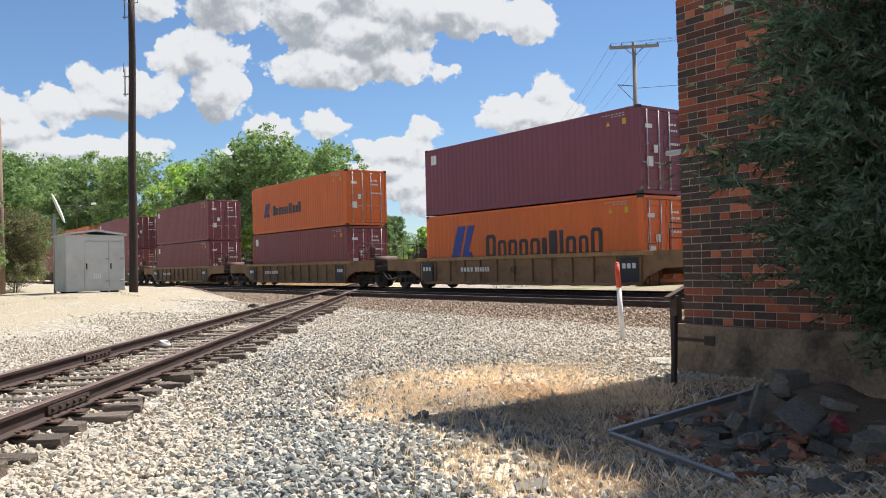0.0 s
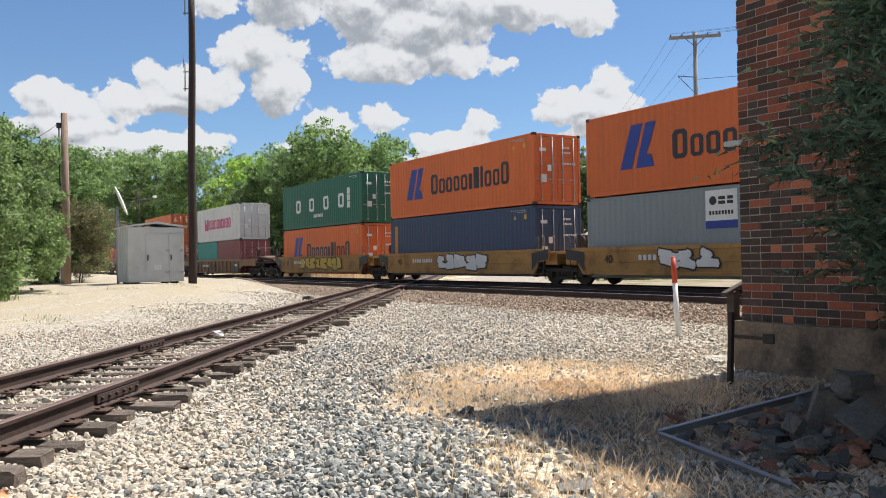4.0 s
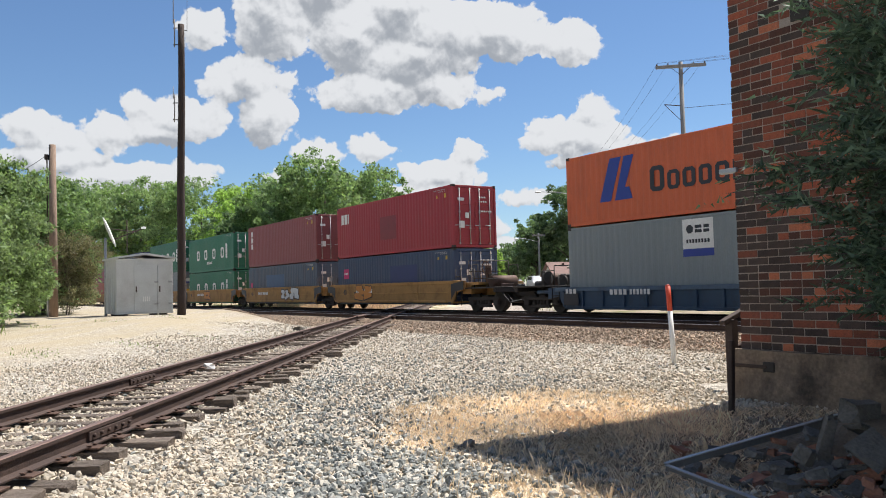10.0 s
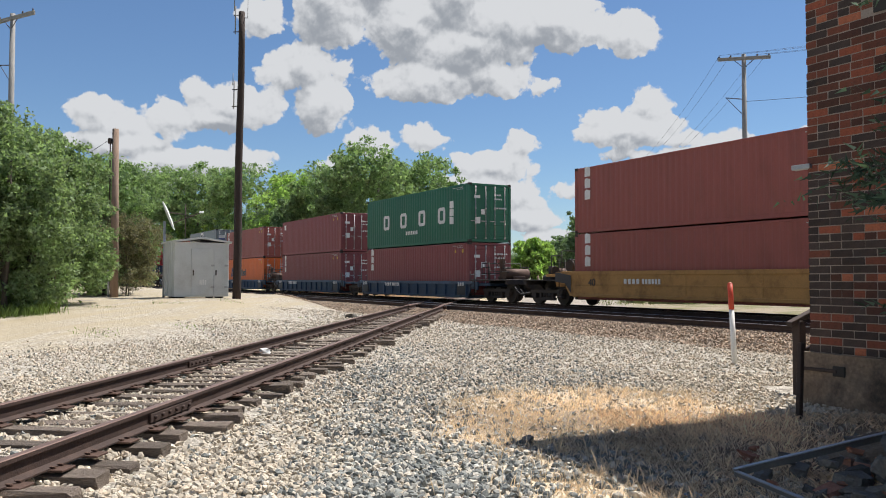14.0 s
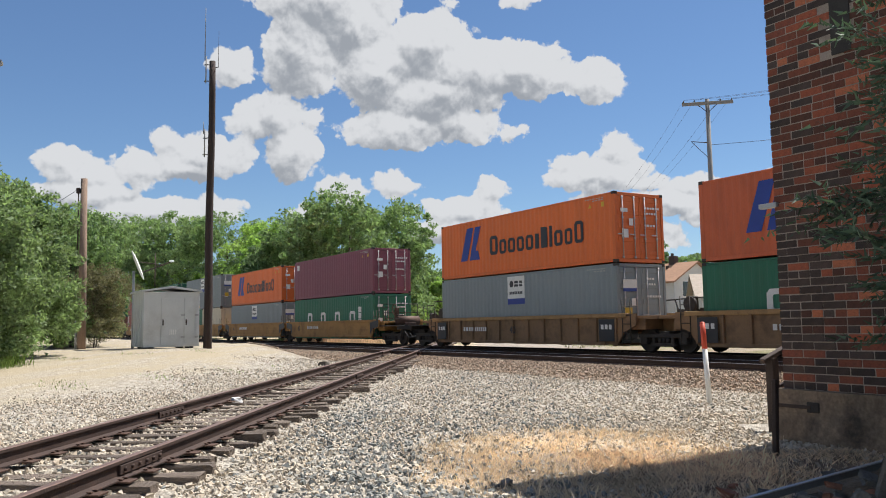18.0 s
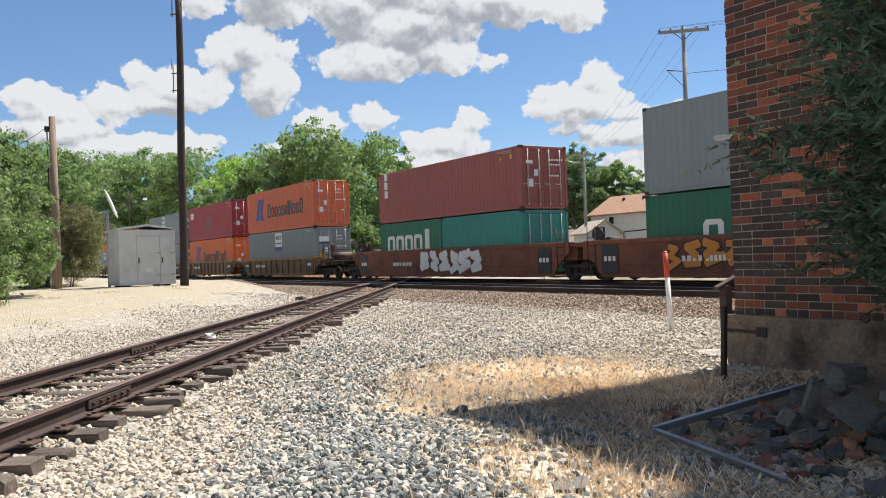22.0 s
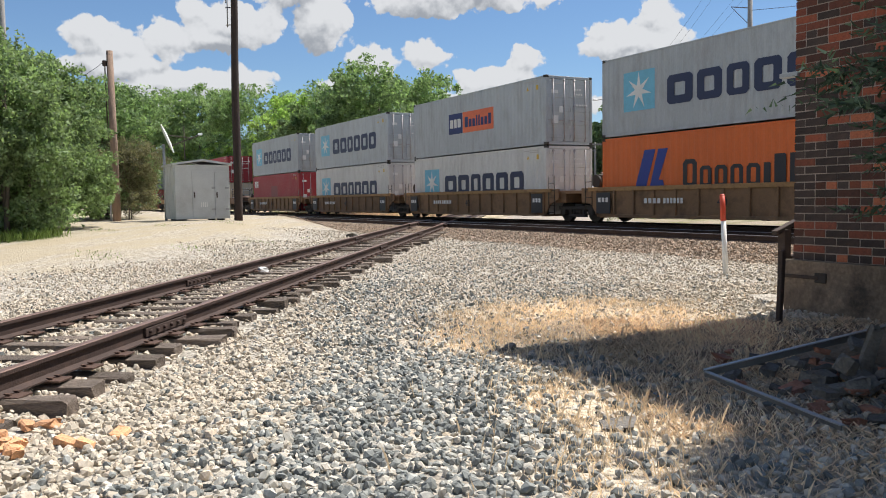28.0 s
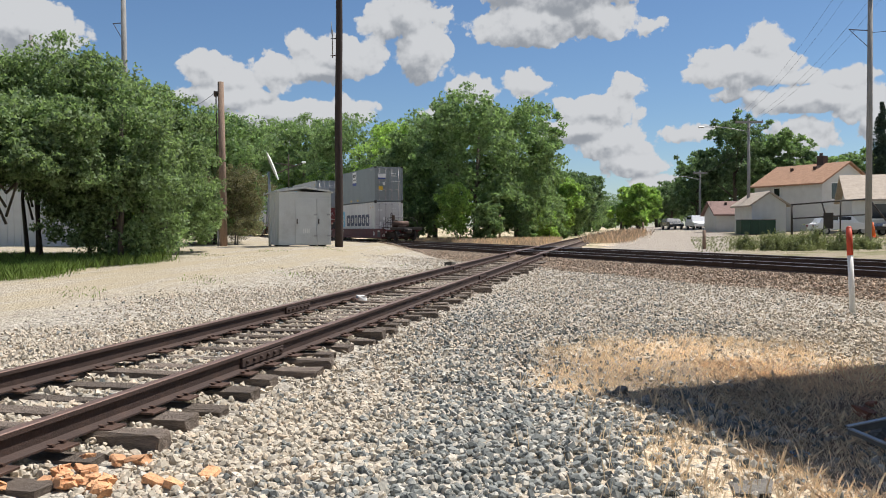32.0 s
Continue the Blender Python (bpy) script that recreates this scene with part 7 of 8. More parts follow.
def wooden_pole():
    m = thing("wooden_pole", pose(-14.65, 36.4, 0.0, 0, -0.4, 0), "brown wooden pole with a conduit and cable", "utility pole")
    bm = bmesh.new()
    sweep(bm, [(0, 0, -0.2), (0.01, 0, 4), (0, 0, 8.2)], (0.19, 0.165, 0.14), 14)
    part("pole", bm, M_POLE, m)
    bm = bmesh.new()
    tube(bm, (-0.26, -0.02, 0), (-0.26, -0.02, 2.0), 0.045, seg=8)
    part("meter_post", bm, M_CAST, m, "grey conduit at the foot")
    bm = bmesh.new()
    tube(bm, (-0.2, -0.1, 4.2), (-0.2, -0.1, 7.7), 0.03, seg=8)
    part("conduit", bm, M_IRON, m)
    bm = bmesh.new()
    box(bm, -0.28, -0.12, -0.2, -0.04, 7.5, 7.75, 0.02)
    part("cable_head", bm, M_IRON, m)
    wire(m, (-0.2, -0.05, 7.75), (-9, 5, 8.0), 0.9)


def power_pole(x, y, h, arm, label, turn=0.0, street_lamp=0.0, low_bracket=True, r=0.17):
    m = thing("utility_pole", pose(x, y, ground_z(x, y) - 0.2, 0, 0, turn), label, "utility pole")
    bm = bmesh.new()
    sweep(bm, [(0, 0, 0), (0.02, 0, h * 0.5), (0, 0, h)], (r, r * 0.86, r * 0.68), 12)
    part("pole", bm, M_GREYPOLE, m)
    if arm:
        bm = bmesh.new()
        box(bm, -arm, arm, -0.16, -0.04, h - 0.42, h - 0.2, 0.01)
        part("crossarm", bm, M_GREYPOLE, m)
        for sx in (-1, 1):
            bm = bmesh.new()
            tube(bm, (sx * 0.6, -0.1, h - 0.42), (0, -0.1, h - 0.95), 0.022, seg=6)
            part("arm_brace", bm, M_IRON, m)
        for k in (-0.94, -0.5, 0.5, 0.94):
            bm = bmesh.new()
            tube(bm, (k * arm, -0.1, h - 0.2), (k * arm, -0.1, h - 0.06), 0.05, 0.03, 8)
            part("insulator", bm, M_IRON, m)
    if low_bracket:
        bm = bmesh.new()
        tube(bm, (0, 0, h - 3.0), (-1.15, 0, h - 2.85), 0.03, seg=6)
        tube(bm, (0, 0, h - 4.1), (-1.15, 0, h - 2.85), 0.02, seg=6)
        part("bracket", bm, M_IRON, m)
    if street_lamp:
        bm = bmesh.new()
        tube(bm, (0, 0, h - 1.2), (-street_lamp * 0.6, 0, h - 0.75), 0.035, seg=6)
        tube(bm, (-street_lamp * 0.6, 0, h - 0.75), (-street_lamp, 0, h - 0.72), 0.035, seg=6)
        part("lamp_arm", bm, M_CAST, m)
        bm = bmesh.new()
        box(bm, -street_lamp - 0.55, -street_lamp, -0.12, 0.12, h - 0.82, h - 0.68, 0.04)
        part("lamp_head", bm, M_CAST, m)
    return m


def signal_shed():
    """Grey steel equipment house, square to the main line."""
    W, Dp, H = 2.36, 2.45, 2.5
    m = thing("equipment_shed", Matrix.Translation((-12.3, 36.4, 0.36)) @ Matrix.Rotation(radians(YAW), 4, "Z"), "grey steel equipment shed with a double door on blocks", "shed")
    bm = bmesh.new()
    box(bm, 0, Dp, 0, W, 0.12, H, 0.01)
    part("body", bm, M_SHED, m)
    bm = bmesh.new()
    for k in range(9):
        y = W * (k + 0.5) / 9
        box(bm, -0.012, 0.0, y - 0.015, y + 0.015, 0.14, H - 0.02)
    for k in range(6):
        x = Dp * (k + 0.5) / 6
        box(bm, x - 0.015, x + 0.015, -0.014, 0.0, 0.14, H - 0.02)
    tagged(part("panel_ribs", bm, M_SHED, m), kind="stuff")
    bm = bmesh.new()
    prof = [(-0.1, H - 0.02), (W / 2, H + 0.16), (W + 0.1, H - 0.02), (W + 0.1, H + 0.06), (W / 2, H + 0.25), (-0.1, H + 0.06)]
    a = [bm.verts.new((-0.1, y, z)) for y, z in prof]
    b = [bm.verts.new((Dp + 0.12, y, z)) for y, z in prof]
    for i in range(6):
        bm.faces.new((a[i], a[(i + 1) % 6], b[(i + 1) % 6], b[i]))
    bm.faces.new(a[::-1]), bm.faces.new(b)
    bmesh.ops.recalc_face_normals(bm, faces=bm.faces)
    part("roof", bm, M_SHED, m)
    for y0, y1 in ((0.72, 1.68), (1.7, 2.28)):
        bm = bmesh.new()
        box(bm, Dp, Dp + 0.03, y0, y1, 0.2, H - 0.28, 0.006)
        leaf = part("door", bm, M_SHED, m)
        bm = bmesh.new()
        box(bm, Dp + 0.03, Dp + 0.07, y0 + 0.06, y0 + 0.11, 1.05, 1.3, 0.008)
        part("handle", bm, M_IRON, leaf)
        for z in (0.5, 1.45):
            bm = bmesh.new()
            box(bm, Dp + 0.03, Dp + 0.05, y1 - 0.12, y1 + 0.04, z, z + 0.08, 0.004)
            part("hinge", bm, M_CAST, leaf)
    bm = bmesh.new()
    for k in range(4):
        box(bm, Dp + 0.03, Dp + 0.04, 1.08 + k * 0.08, 1.12 + k * 0.08, 0.65, 0.86)
    tagged(part("stencil_print", bm, M_WHITE, m, "white stencilled bars"), kind="stuff")
    for x, y in ((0.2, 0.2), (0.2, W - 0.5), (Dp - 0.5, 0.2), (Dp - 0.5, W - 0.5)):
        bm = bmesh.new()
        box(bm, x, x + 0.3, y, y + 0.3, -0.25, 0.12, 0.01)
        part("footing", bm, M_BLACK, m)


def dish_antenna():
    m = thing("dish_antenna", pose(-12.25, 36.35, 0.3), "white dish antenna on a grey post by the shed", "antenna")
    bm = bmesh.new()
    tube(bm, (0, 0, -0.1), (0, 0, 3.6), 0.06, seg=10)
    part("post", bm, M_CAST, m)
    bm = bmesh.new()
    r = bmesh.ops.create_uvsphere(bm, u_segments=20, v_segments=10, radius=1.0)
    bmesh.ops.transform(bm, matrix=pose(0.18, 0, 3.85, 0, 0, 25) @ pose(0, 0, 0, 0, 68, 0) @ Matrix.Diagonal((0.72, 0.6, 0.07, 1)), verts=r["verts"])
    part("dish", bm, M_WHITE, m)
    bm = bmesh.new()
    tube(bm, (0.2, 0, 3.45), (1.6, 0.3, 4.0), 0.025, seg=6)
    tube(bm, (0.25, 0, 4.0), (1.3, 0.25, 3.85), 0.02, seg=6)
    tube(bm, (0.9, 0.2, 2.9), (0.9, 0.2, 4.4), 0.022, seg=6)
    part("boom", bm, M_IRON, m)
    bm = bmesh.new()
    box(bm, 1.52, 1.72, 0.24, 0.36, 3.98, 4.08, 0.03)
    part("feed", bm, M_WHITE, m)


def gable_house(name, label, x, y, z, turn, L, W, eave, ridge, roof, wins, chimney=None, over=0.35):
    """Ridge along local x; the front looks to -y, the gable end to +x."""
    h = thing(name, pose(x, y, z, 0, 0, turn), label, "house")
    bm = bmesh.new()
    box(bm, 0, L, 0, W, -0.5, eave)
    for xx in (0, L):
        v = [bm.verts.new(p) for p in ((xx, 0, eave), (xx, W, eave), (xx, W / 2, ridge))]
        bm.faces.new(v)
    part("wall", bm, M_SIDING, h)
    bm = bmesh.new()
    k = 0.22
    while k < eave:
        box(bm, -0.012, L + 0.012, -0.014, 0, k, k + 0.02)
        box(bm, L, L + 0.014, 0, W, k, k + 0.02)
        k += 0.22
    tagged(part("siding", bm, M_SIDING, h, "white lap siding"), kind="stuff")
    slope = (ridge - eave) / (W / 2)
    for sy in (0, 1):
        bm = bmesh.new()
        y0 = -over if sy == 0 else W + over
        pts = [(-over, y0, eave - slope * over), (L + over, y0, eave - slope * over), (L + over, W / 2, ridge), (-over, W / 2, ridge)]
        lo = [bm.verts.new(p) for p in pts]
        hi = [bm.verts.new((a, b, c + 0.16)) for a, b, c in pts]
        bm.faces.new(lo), bm.faces.new(hi)
        for i in range(4):
            bm.faces.new((lo[i], lo[(i + 1) % 4], hi[(i + 1) % 4], hi[i]))
        bmesh.ops.recalc_face_normals(bm, faces=bm.faces)
        part("roof", bm, roof, h)
    for side, a, zz, w, hh in wins:
        bm = bmesh.new()
        fr = bmesh.new()
        if side == "front":
            box(bm, a, a + w, -0.035, 0.0, zz, zz + hh)
            box(fr, a - 0.08, a + w + 0.08, -0.03, 0.0, zz - 0.1, zz + hh + 0.08, 0.01)
        else:
            box(bm, L, L + 0.04, a, a + w, zz, zz + hh)
            box(fr, L, L + 0.03, a - 0.08, a + w + 0.08, zz - 0.1, zz + hh + 0.08, 0.01)
        win = part("window", fr, M_WHITE, h)
        part("pane", bm, M_GLASS, win)
    if chimney:
        bm = bmesh.new()
        cx, cz = chimney
        box(bm, cx - 0.38, cx + 0.38, W / 2 - 0.35, W / 2 + 0.35, ridge - 0.6, cz, 0.02)
        box(bm, cx - 0.2, cx + 0.05, W / 2 - 0.2, W / 2 + 0.05, cz, cz + 0.3, 0.02)
        part("chimney", bm, M_SOOT, h, "dark brick chimney")
    for k in (0.32, 0.66):
        bm = bmesh.new()
        box(bm, L * k - 0.12, L * k + 0.12, W * 0.32, W * 0.36, eave + (ridge - eave) * 0.7, eave + (ridge - eave) * 0.7 + 0.4, 0.02)
        part("roof_vent", bm, M_IRON, h)
    return h


def houses():
    gable_house("house", "white two-storey house with a brown shingle roof", 16.9, 91.4, 0.9, -52, 8.3, 7.0, 4.45, 6.4, M_SHINGLE,
                [("side", 1.3, 2.9, 0.9, 1.5), ("side", 4.3, 3.7, 0.8, 0.7), ("side", 3.0, 0.3, 1.2, 1.4), ("front", 2.6, 3.3, 0.7, 0.8), ("front", 1.2, 0.6, 1.0, 1.3)], (5.4, 7.3))
    gable_house("garage", "small white gabled garage before the house", 18.1, 80.5, 0.9, 102, 4.6, 3.1, 2.3, 3.35, M_TAN, [], None)
    gable_house("low_shed", "low white shed with a red-brown roof", 12.9, 89.4, 0.9, 12, 4.4, 4.0, 1.6, 2.8, M_RUSTROOF, [("front", 2.3, 0.0, 1.9, 1.5)], None)
    gable_house("bungalow", "pale bungalow with a tan shingle roof", 22.2, 74.6, 0.9, -8, 11, 9.0, 2.6, 4.6, M_TAN, [("front", 1.5, 0.9, 1.2, 1.2), ("front", 6.0, 0.9, 1.6, 1.2)], None, 0.6)
    # long white building behind the thicket
    h = thing("white_warehouse", pose(-34.0, 33.0, 0.3, 0, 0, 12), "long white corrugated warehouse behind the thicket", "building")
    bm = bmesh.new()
    box(bm, 0, 14, 0, 8, -0.5, 3.4)
    part("wall", bm, M_SIDING, h)
    bm = bmesh.new()
    k = 0.0
    while k < 14:
        box(bm, k, k + 0.1, -0.03, 0, -0.2, 3.38)
        k += 0.35
    tagged(part("cladding", bm, M_SIDING, h, "white corrugated cladding"), kind="stuff")
    bm = bmesh.new()
    box(bm, -0.3, 14.3, -0.3, 8.3, 3.4, 3.6, 0.02)
    part("roof", bm, M_SHED, h)


def vehicle(name, label, x, y, turn, paint_mat, tall=1.0, z=None):
    v = thing(name, pose(x, y, ground_z(x, y) if z is None else z, 0, 0, turn), label, "car")
    L, W, H = 4.6, 1.8, 1.5 * tall
    prof = [(-2.3, 0.45), (-2.28, 0.85), (-1.9, 0.98), (-1.55, H * 0.97), (0.6, H), (1.15, 1.0), (2.05, 0.88), (2.3, 0.7), (2.3, 0.4)]
    bm = bmesh.new()
    a = [bm.verts.new((px, -W / 2 + (0.12 if pz > 1.02 else 0), pz)) for px, pz in prof]
    b = [bm.verts.new((px, W / 2 - (0.12 if pz > 1.02 else 0), pz)) for px, pz in prof]
    n = len(prof)
    for i in range(n):
        bm.faces.new((a[i], a[(i + 1) % n], b[(i + 1) % n], b[i]))
    bm.faces.new(a[::-1]), bm.faces.new(b)
    bmesh.ops.recalc_face_normals(bm, faces=bm.faces)
    bmesh.ops.bevel(bm, geom=list(bm.edges), offset=0.05, segments=2, affect="EDGES")
    part("body", bm, paint_mat, v)
    for sy in (-1, 1):
        for x0, x1 in ((-1.35, -0.45), (-0.38, 0.55)):
            bm = bmesh.new()
            y0, y1 = sorted((sy * (W / 2 - 0.1), sy * (W / 2 - 0.04)))
            box(bm, x0, x1, y0, y1, 1.02, H - 0.12, 0.02)
            part("window", bm, M_GLASS, v)
        for wx in (-1.4, 1.45):
            bm = bmesh.new()
            tube(bm, (0, -0.1, 0), (0, 0.1, 0), 0.33, seg=18)
            w = part("wheel", bm, M_TYRE, v, m=pose(wx, sy * (W / 2 - 0.12), 0.33))
            bm = bmesh.new()
            tube(bm, (0, -0.11, 0), (0, 0.11, 0), 0.19, seg=14)
            part("rim", bm, M_CAST, w)
    for px, mt in ((-2.3, M_RED), (2.28, M_WHITE)):
        for sy in (-1, 1):
            bm = bmesh.new()
            box(bm, px - 0.03, px + 0.03, sy * 0.68 - 0.16, sy * 0.68 + 0.16, 0.68, 0.84, 0.01)
            part("tail_light" if px < 0 else "headlight", bm, mt, v)
    bm = bmesh.new()
    box(bm, -1.5, -1.42, -0.62, 0.62, 1.05, H - 0.14, 0.01, m=pose(0, 0, 0))
    part("rear_window", bm, M_GLASS, v)
    return v


def yard():
    vehicle("suv", "white suv parked on the far lane", 12.1, 104.0, -80, M_CARWHITE, 1.15)
    vehicle("sedan", "dark sedan parked on the far lane", 9.4, 108.5, -78, M_CARDARK, 0.95)
    vehicle("pickup", "white vehicle parked by the pipe frame", 20.6, 71.6, 8, M_CARWHITE, 1.05)
    # pipe frame before the houses
    f = thing("pipe_frame", pose(15.7, 64.4, ground_z(15.7, 64.4), 0, 0, -12), "dark steel pipe frame standing in the yard", "frame")
    for a, b in (((0, 0, 0), (0, 0, 2.55)), ((3.2, 0, 0), (3.2, 0, 2.75)), ((5.0, 0, 0), (5.0, 0, 2.85)), ((0, 0, 2.5), (5.0, 0, 2.85)), ((0, 0, 1.5), (5.0, 0, 1.75)), ((2.0, 0, 2.6), (2.45, 0, 1.0)), ((0, 1.5, 0), (0, 1.5, 2.55)), ((0, 0, 2.5), (0, 1.5, 2.5)), ((5, 0, 2.85), (6.3, 0.4, 1.0))):
        bm = bmesh.new()
        tube(bm, a, b, 0.055, seg=8)
        part("pipe", bm, M_BLACK, f)
    bm = bmesh.new()
    box(bm, 2.1, 2.75, -0.1, 0.1, 0.75, 1.9, 0.02)
    part("panel", bm, M_BLACK, f)
    d = thing("green_dumpster", pose(13.9, 77.6, ground_z(13.9, 77.6), 0, 0, 10), "dark green steel dumpster beside the garage", "dumpster")
    bm = bmesh.new()
    box(bm, 0, 3.0, 0, 1.6, 0.1, 1.35, 0.03)
    for k in range(5):
        box(bm, 0.1 + k * 0.68, 0.18 + k * 0.68, -0.05, 0.0, 0.15, 1.3, 0.01)
    part("bin", bm, M_GREENBOX, d)
    bm = bmesh.new()
    box(bm, -0.03, 3.03, -0.03, 1.63, 1.35, 1.42, 0.02)
    part("lid", bm, M_BLACK, d)
    c = thing("traffic_cone", pose(20.9, 63.6, ground_z(20.9, 63.6)), "bright orange traffic cone in the yard", "traffic cone")
    bm = bmesh.new()
    tube(bm, (0, 0, 0.04), (0, 0, 1.1), 0.24, 0.05, 16)
    part("cone", bm, M_ORANGE, c)
    bm = bmesh.new()
    box(bm, -0.3, 0.3, -0.3, 0.3, 0, 0.05, 0.01)
    part("base", bm, M_ORANGE, c)
    for x, y, h, r in ((8.3, 48.4, 1.15, 0.1), (-6.9, 72.0, 2.5, 0.09), (5.6, 92, 1.4, 0.1)):
        p = thing("short_post", pose(x, y, ground_z(x, y) - 0.1), "short weathered wooden post in dry grass", "post")
        bm = bmesh.new()
        tube(bm, (0, 0, 0), (0, 0, h), r, r * 0.92, 10)
        part("shaft", bm, M_POLE, p)
    vehicle("van", "dark grey van parked in the yard by the bungalow", 24.0, 66.6, 200, M_CARDARK, 1.25)


def broken(bm, sx, sy, sz, rnd, rough=0.12):
    """A slab or lump with broken corners."""
    vs = box(bm, -sx / 2, sx / 2, -sy / 2, sy / 2, -sz / 2, sz / 2, min(sx, sy, sz) * 0.14)
    for v in vs:
        v.co += Vector((rnd.uniform(-1, 1) * sx, rnd.uniform(-1, 1) * sy, rnd.uniform(-1, 1) * sz)) * rough


def clutter():
    rnd = random.Random(31)
    # steel angle bent to a V on the ground
    a = thing("steel_angle", pose(5.72, 6.35, -0.13), "bent galvanised steel angle lying on dry grass", "scrap metal")
    for end, w in (((1.62, 0.62, 0.26), 0.052), ((0.52, -1.32, -0.04), 0.03)):
        d = Vector(end)
        m = Matrix.Translation(d / 2) @ d.to_track_quat("X", "Z").to_matrix().to_4x4()
        bm = bmesh.new()
        L = d.length
        vs = box(bm, -L / 2, L / 2, -0.004, 0.004, -w / 2, w / 2)
        bmesh.ops.transform(bm, matrix=m, verts=list({v for v in bm.verts}))
        arm = part("arm", bm, M_GALV, a)
        # same steel as the web; paler colour paints in light on the top edge
        bm = bmesh.new()
        box(bm, -L / 2, L / 2, -0.012, 0.026, w / 2 - 0.002, w / 2 + 0.006)
        bmesh.ops.transform(bm, matrix=m, verts=list({v for v in bm.verts}))
        part("flange", bm, M_CAST, arm, "galvanised edge coloured lighter for its lit top")
    # rubble heap against the wall
    heap = [(7.35, 6.75, 0.18, 0.62, 0.42, 0.34, 5, 2, 20, M_SLAB, "dark concrete block on the rubble heap"), (7.0, 5.75, 0.10, 0.66, 0.5, 0.07, 35, -18, 30, M_SLAB, "grey slate slab leaning on rubble"), (6.78, 6.0, 0.14, 0.2, 0.16, 0.5, 8, 12, 10, M_SLAB, "upright broken concrete block"),
            (6.6, 5.95, 0.02, 0.34, 0.22, 0.22, 20, 10, 50, M_SLAB, "broken pale concrete lump"), (6.5, 6.3, -0.02, 0.26, 0.12, 0.09, 5, 8, 60, M_RUBRED, "broken red brick in the rubble"), (6.62, 6.5, 0.02, 0.24, 0.12, 0.08, -8, 12, 15, M_RUBRED, "broken red brick in the rubble"), (6.4, 6.42, -0.06, 0.26, 0.16, 0.1, 12, 4, 110, M_SLAB, "small grey stone lump"),
            (6.9, 6.5, 0.06, 0.4, 0.3, 0.1, 15, -10, 75, M_SLAB, "tilted flat grey stone"), (7.15, 6.3, 0.14, 0.5, 0.26, 0.08, -12, 16, 40, M_SLAB, "tilted flat grey stone"), (7.5, 6.2, 0.08, 0.45, 0.3, 0.14, 6, 10, 0, M_SLAB, "mossy grey stone slab"), (7.25, 5.3, -0.02, 0.42, 0.34, 0.18, 10, -8, 20, M_SLAB, "rounded grey stone block"), (6.35, 5.6, -0.1, 0.3, 0.24, 0.1, 4, 6, 30, M_SLAB, "small grey stone lump"),
            (6.85, 5.55, -0.08, 0.2, 0.16, 0.1, 14, 6, 60, M_RUBRED, "broken red brick in the rubble"), (6.95, 7.4, -0.08, 0.4, 0.28, 0.16, 4, 8, 70, M_SLAB, "mossy grey stone slab"), (6.2, 6.75, -0.1, 0.26, 0.2, 0.12, 8, 3, 10, M_SLAB, "small grey stone lump"), (7.8, 6.9, 0.1, 0.5, 0.34, 0.2, 10, 4, 45, M_SLAB, "dark concrete lump on the rubble heap"), (7.6, 5.7, 0.0, 0.5, 0.4, 0.16, -6, 4, 25, M_SLAB, "dark concrete lump on the rubble heap")]
    for x, y, z, sx, sy, sz, rx, ry, rz, mt, lab in heap:
        ob = thing("rubble_piece", pose(x, y, z, rx, ry, rz), lab, "rubble", "rubble heap by the wall")
        bm = bmesh.new()
        broken(bm, sx * 0.45, sy * 0.45, sz * 0.55, rnd, 0.16)
        part("lump", bm, mt, ob)
    for k in range(110):
        x, y = 6.95 + rnd.gauss(0, 0.38), 6.15 + rnd.gauss(0, 0.55)
        if x + y * 0.7 > 12.4:
            continue
        red = rnd.random() < 0.3
        ob = thing("rubble_piece", pose(x, y, ground_z(x, y) + 0.03 + 0.16 * max(0, 1 - math.hypot(x - 7.2, y - 6.4)), rnd.uniform(-25, 25), rnd.uniform(-25, 25), rnd.uniform(0, 180)), "small broken brick piece in the rubble" if red else "small broken concrete piece in the rubble", "rubble", "rubble heap by the wall")
        bm = bmesh.new()
        s = rnd.uniform(0.07, 0.2)
        broken(bm, s, s * rnd.uniform(0.5, 0.9), s * rnd.uniform(0.25, 0.6), rnd, 0.17)
        part("lump", bm, M_RUBRED if red else M_SLAB, ob)
    ob = thing("red_bag", pose(7.22, 5.62, 0.06), "crumpled red plastic bag on the rubble", "litter")
    bm = bmesh.new()
    bmesh.ops.create_icosphere(bm, subdivisions=4, radius=0.075)
    for v in bm.verts:
        v.co *= 0.75 + 0.6 * noise.noise(v.co * 16)
    part("bag", bm, M_RED, ob)
    # soil mound under the rubble
    bm = bmesh.new()
    bmesh.ops.create_grid(bm, x_segments=30, y_segments=30, size=1.35)
    for v in bm.verts:
        r = math.hypot(v.co.x / 1.25, v.co.y / 0.95)
        v.co.z = 0.42 * max(0, 1 - r * r) + 0.06 * noise.noise(v.co * 4) - 0.05
        v.co.y *= 0.8
    soil = tagged(new("soil_mound", mesh_from("soil_mound", bm, material("dark_rubble_soil", (0.13, 0.095, 0.065), 0.95, 0, 0.4, 5, 50, 0.9))), "low mound of dark soil and debris against the wall", "soil", kind="structure")
    soil.matrix_basis = pose(7.55, 6.7, -0.2, 0, 0, YAW)
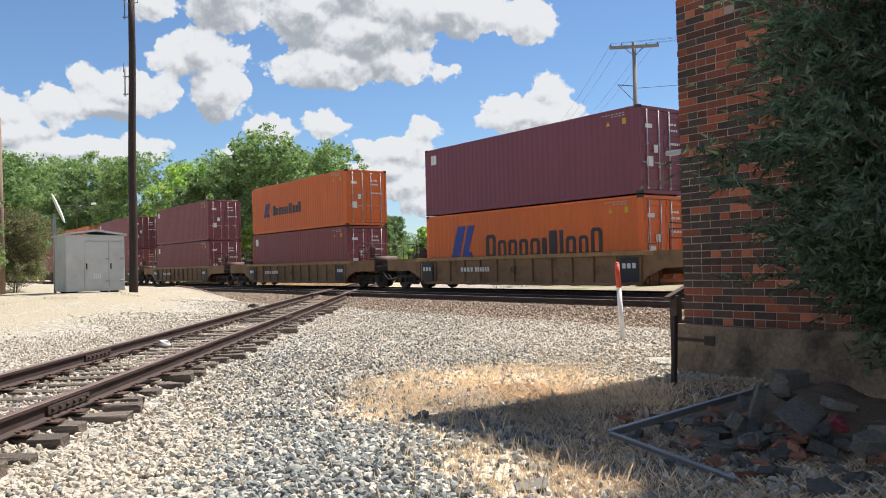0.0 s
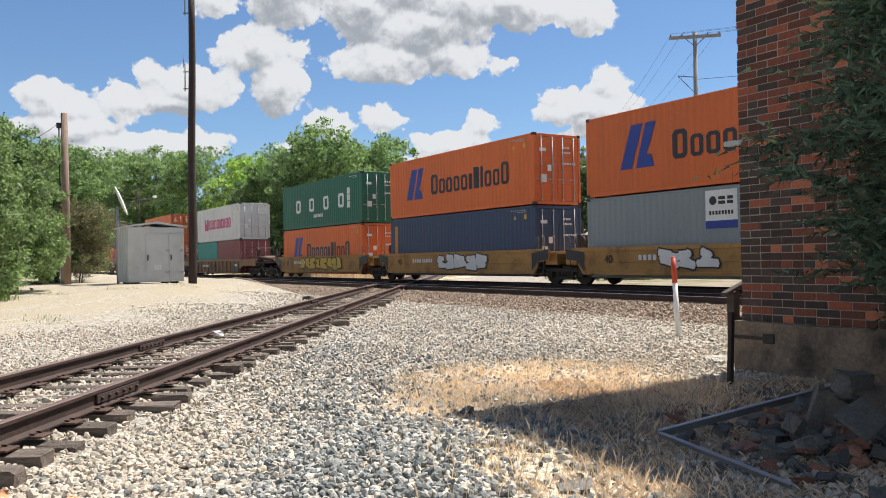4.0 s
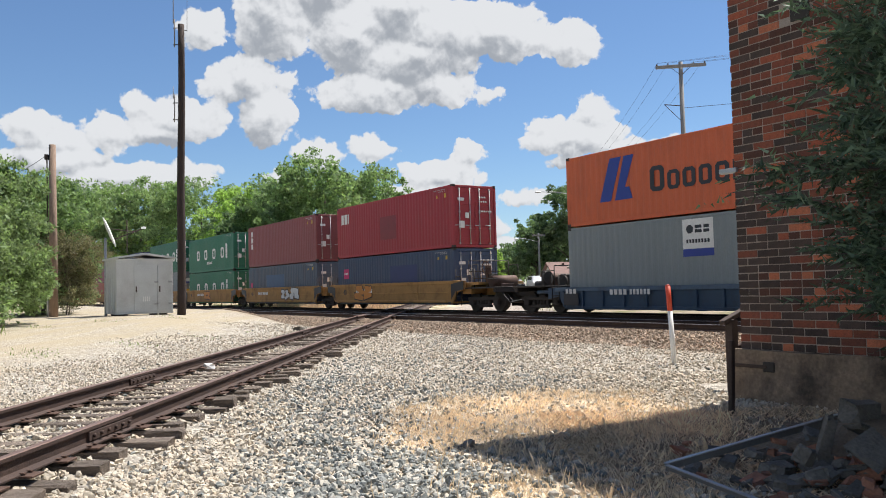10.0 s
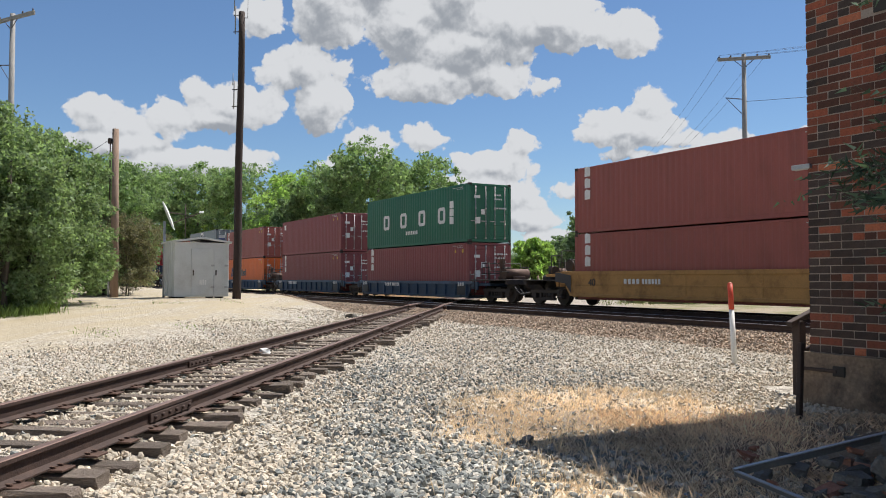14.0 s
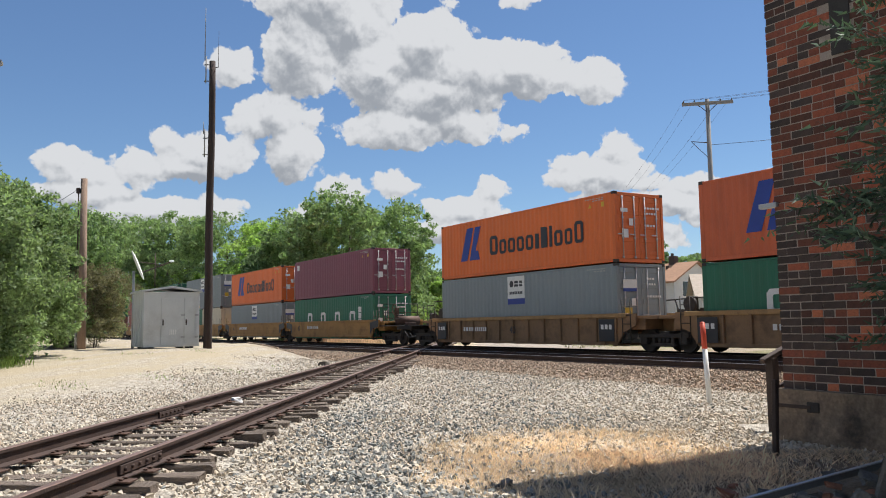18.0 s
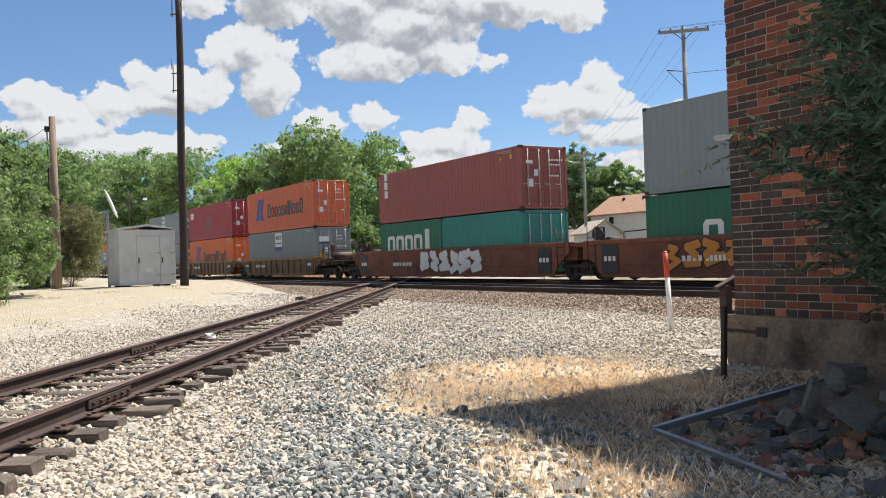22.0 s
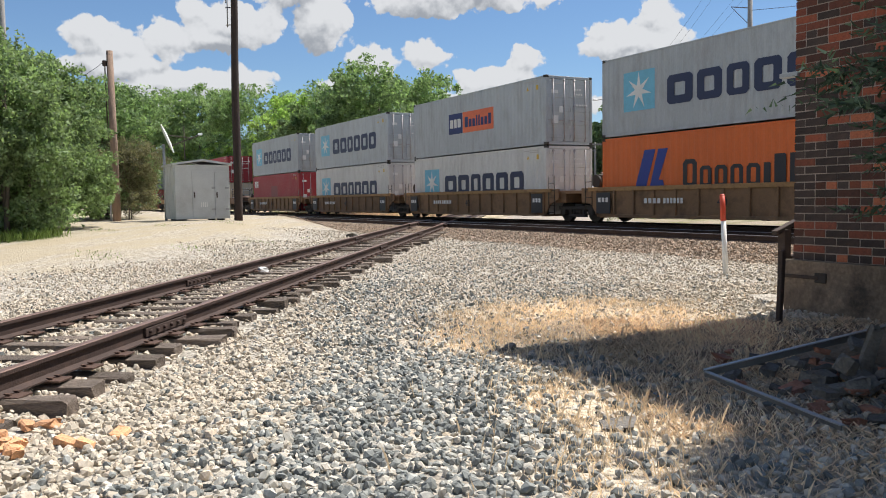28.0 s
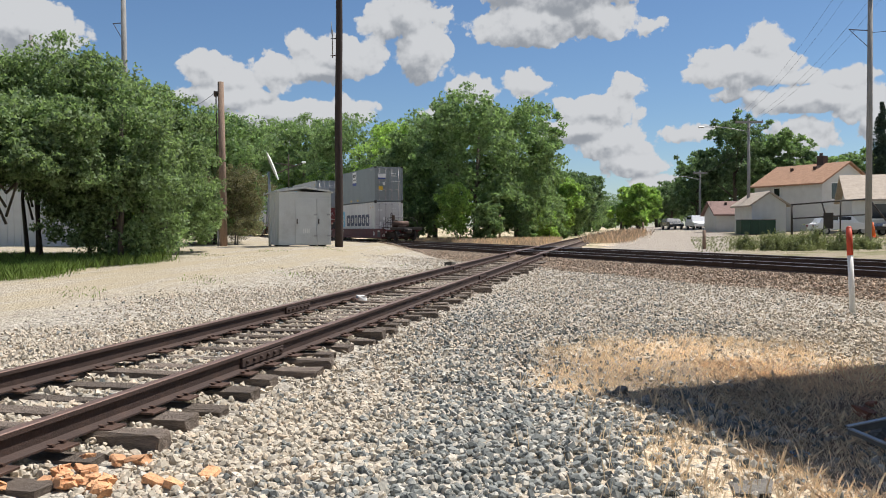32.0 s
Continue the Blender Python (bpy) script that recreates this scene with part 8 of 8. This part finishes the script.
    # orange brick chips beside the ties
    for i in range(26):
        x, y = 1.35 + rnd.gauss(0, 0.24), 4.5 + rnd.gauss(0, 0.2)
        ob = thing("brick_chip", pose(x, y, ground_z(x, y) + 0.035, rnd.uniform(-20, 20), rnd.uniform(-20, 20), rnd.uniform(0, 180)), "broken orange brick chip on the ballast", "rubble", "orange brick chips")
        bm = bmesh.new()
        broken(bm, rnd.uniform(0.05, 0.13), rnd.uniform(0.05, 0.09), rnd.uniform(0.03, 0.06), rnd, 0.18)
        part("chip", bm, M_TERRA, ob)
    for name, x, y, sx, sy, sz, mt, lab, cat in (("dark_stone", 4.22, 7.55, 0.1, 0.09, 0.09, M_SLAB, "single dark stone at the edge of the dry grass", "stone"), ("white_stone", -0.6, 15.0, 0.17, 0.13, 0.1, M_WHITE, "white stone lying between the rails", "stone"), ("mossy_slab", 4.95, 5.2, 0.24, 0.2, 0.035, M_SLAB, "mossy flat slab in the dry grass", "stone"), ("dark_block", -2.5, 31.5, 0.55, 0.3, 0.16, M_SLAB, "dark block beside the side track", "stone"), ("plastic_litter", 5.35, 5.98, 0.14, 0.06, 0.02, M_BLUE, "scrap of blue plastic litter", "litter"), ("pale_slab", 6.75, 4.5, 0.22, 0.12, 0.05, M_CONC, "pale flat slab in dry grass", "stone"), ("flat_stone", 3.1, 3.3, 0.22, 0.16, 0.04, M_SLAB, "flat purple-grey stone in the ballast", "stone")):
        ob = thing(name, pose(x, y, ground_z(x, y) + sz * 0.35 + (0.03 if name == "white_stone" else 0), rnd.uniform(-6, 6), rnd.uniform(-6, 6), rnd.uniform(0, 90)), lab, cat)
        bm = bmesh.new()
        broken(bm, sx, sy, sz, rnd, 0.15)
        part("lump", bm, mt, ob)


radio_mast()
wooden_pole()
up = power_pole(18.55, 55.6, 16.2, 1.65, "tall grey wooden utility pole with a crossarm", -8, r=0.2)
far_pole = power_pole(-11.2, 91.0, 12.2, 1.3, "grey utility pole with a crossarm at the wood", 10, low_bracket=False)
left_pole = power_pole(-25.2, 44.4, 16.3, 2.2, "tall grey utility pole with a long crossarm", -25, r=0.2)
power_pole(-31.2, 43.9, 12.8, 0, "grey utility pole behind the thicket", 0, low_bracket=False)
lamp_pole = power_pole(15.2, 83.2, 11.0, 1.3, "grey pole with a street lamp by the houses", 12, 4.2, False)
power_pole(12.9, 110.2, 7.6, 0.9, "small grey pole with a street lamp by the lane", 12, 2.8, False)
power_pole(30, 70, 15.5, 1.6, "grey utility pole behind the houses", 0, low_bracket=False)
lines = thing("power_lines", pose(0, 0, 0), "thin dark power lines between the poles", "cable")
for k in (-1.5, -0.8, 0.8, 1.5):
    wire(lines, (18.5 + k, 55.6, 16.1), (15.2 + k * 0.75, 83.2, 11.6), 0.8, r=0.008)
    wire(lines, (18.5 + k, 55.6, 16.1), (52 + k, 30, 17), 1.2, r=0.008)
wire(lines, (18.5, 55.6, 13.0), (52, 30, 13.5), 1.0, r=0.015)
wire(lines, (15.2, 83.2, 9.6), (12.9, 110.2, 8.0), 0.8, r=0.02)
signal_shed()
dish_antenna()
houses()
yard()
clutter()


# the train rolls nearly steadily: (seconds, metres that it lags behind the mean speed)
LAG = [(0, 0), (3, 0), (4.5, 0), (6, -0.15), (7, 0.5), (8, 0.7), (9, 0), (10, 0.7), (11, 0.1), (12, 1.1), (13, 0.05), (14, 0.3), (15, 0), (16.5, 0), (18, 0), (19, 0), (20, -0.65), (21, -0.1), (22, 1.05), (23, 0), (24, 0), (25.5, 0.4), (26.5, 0.8), (27, 0.5), (28, 0), (29, 0.35), (30, -0.3), (31, 0), (32, 0)]


def motions():
    """The whole train rolls along the far track."""
    for ob, s, z in MOVING:
        walk(ob, [(t, Matrix.Translation(on_line(s - SPEED * t + lag, D_FAR, z)) @ Matrix.Rotation(radians(YAW), 4, "Z")) for t, lag in LAG])


build_train()
motions()
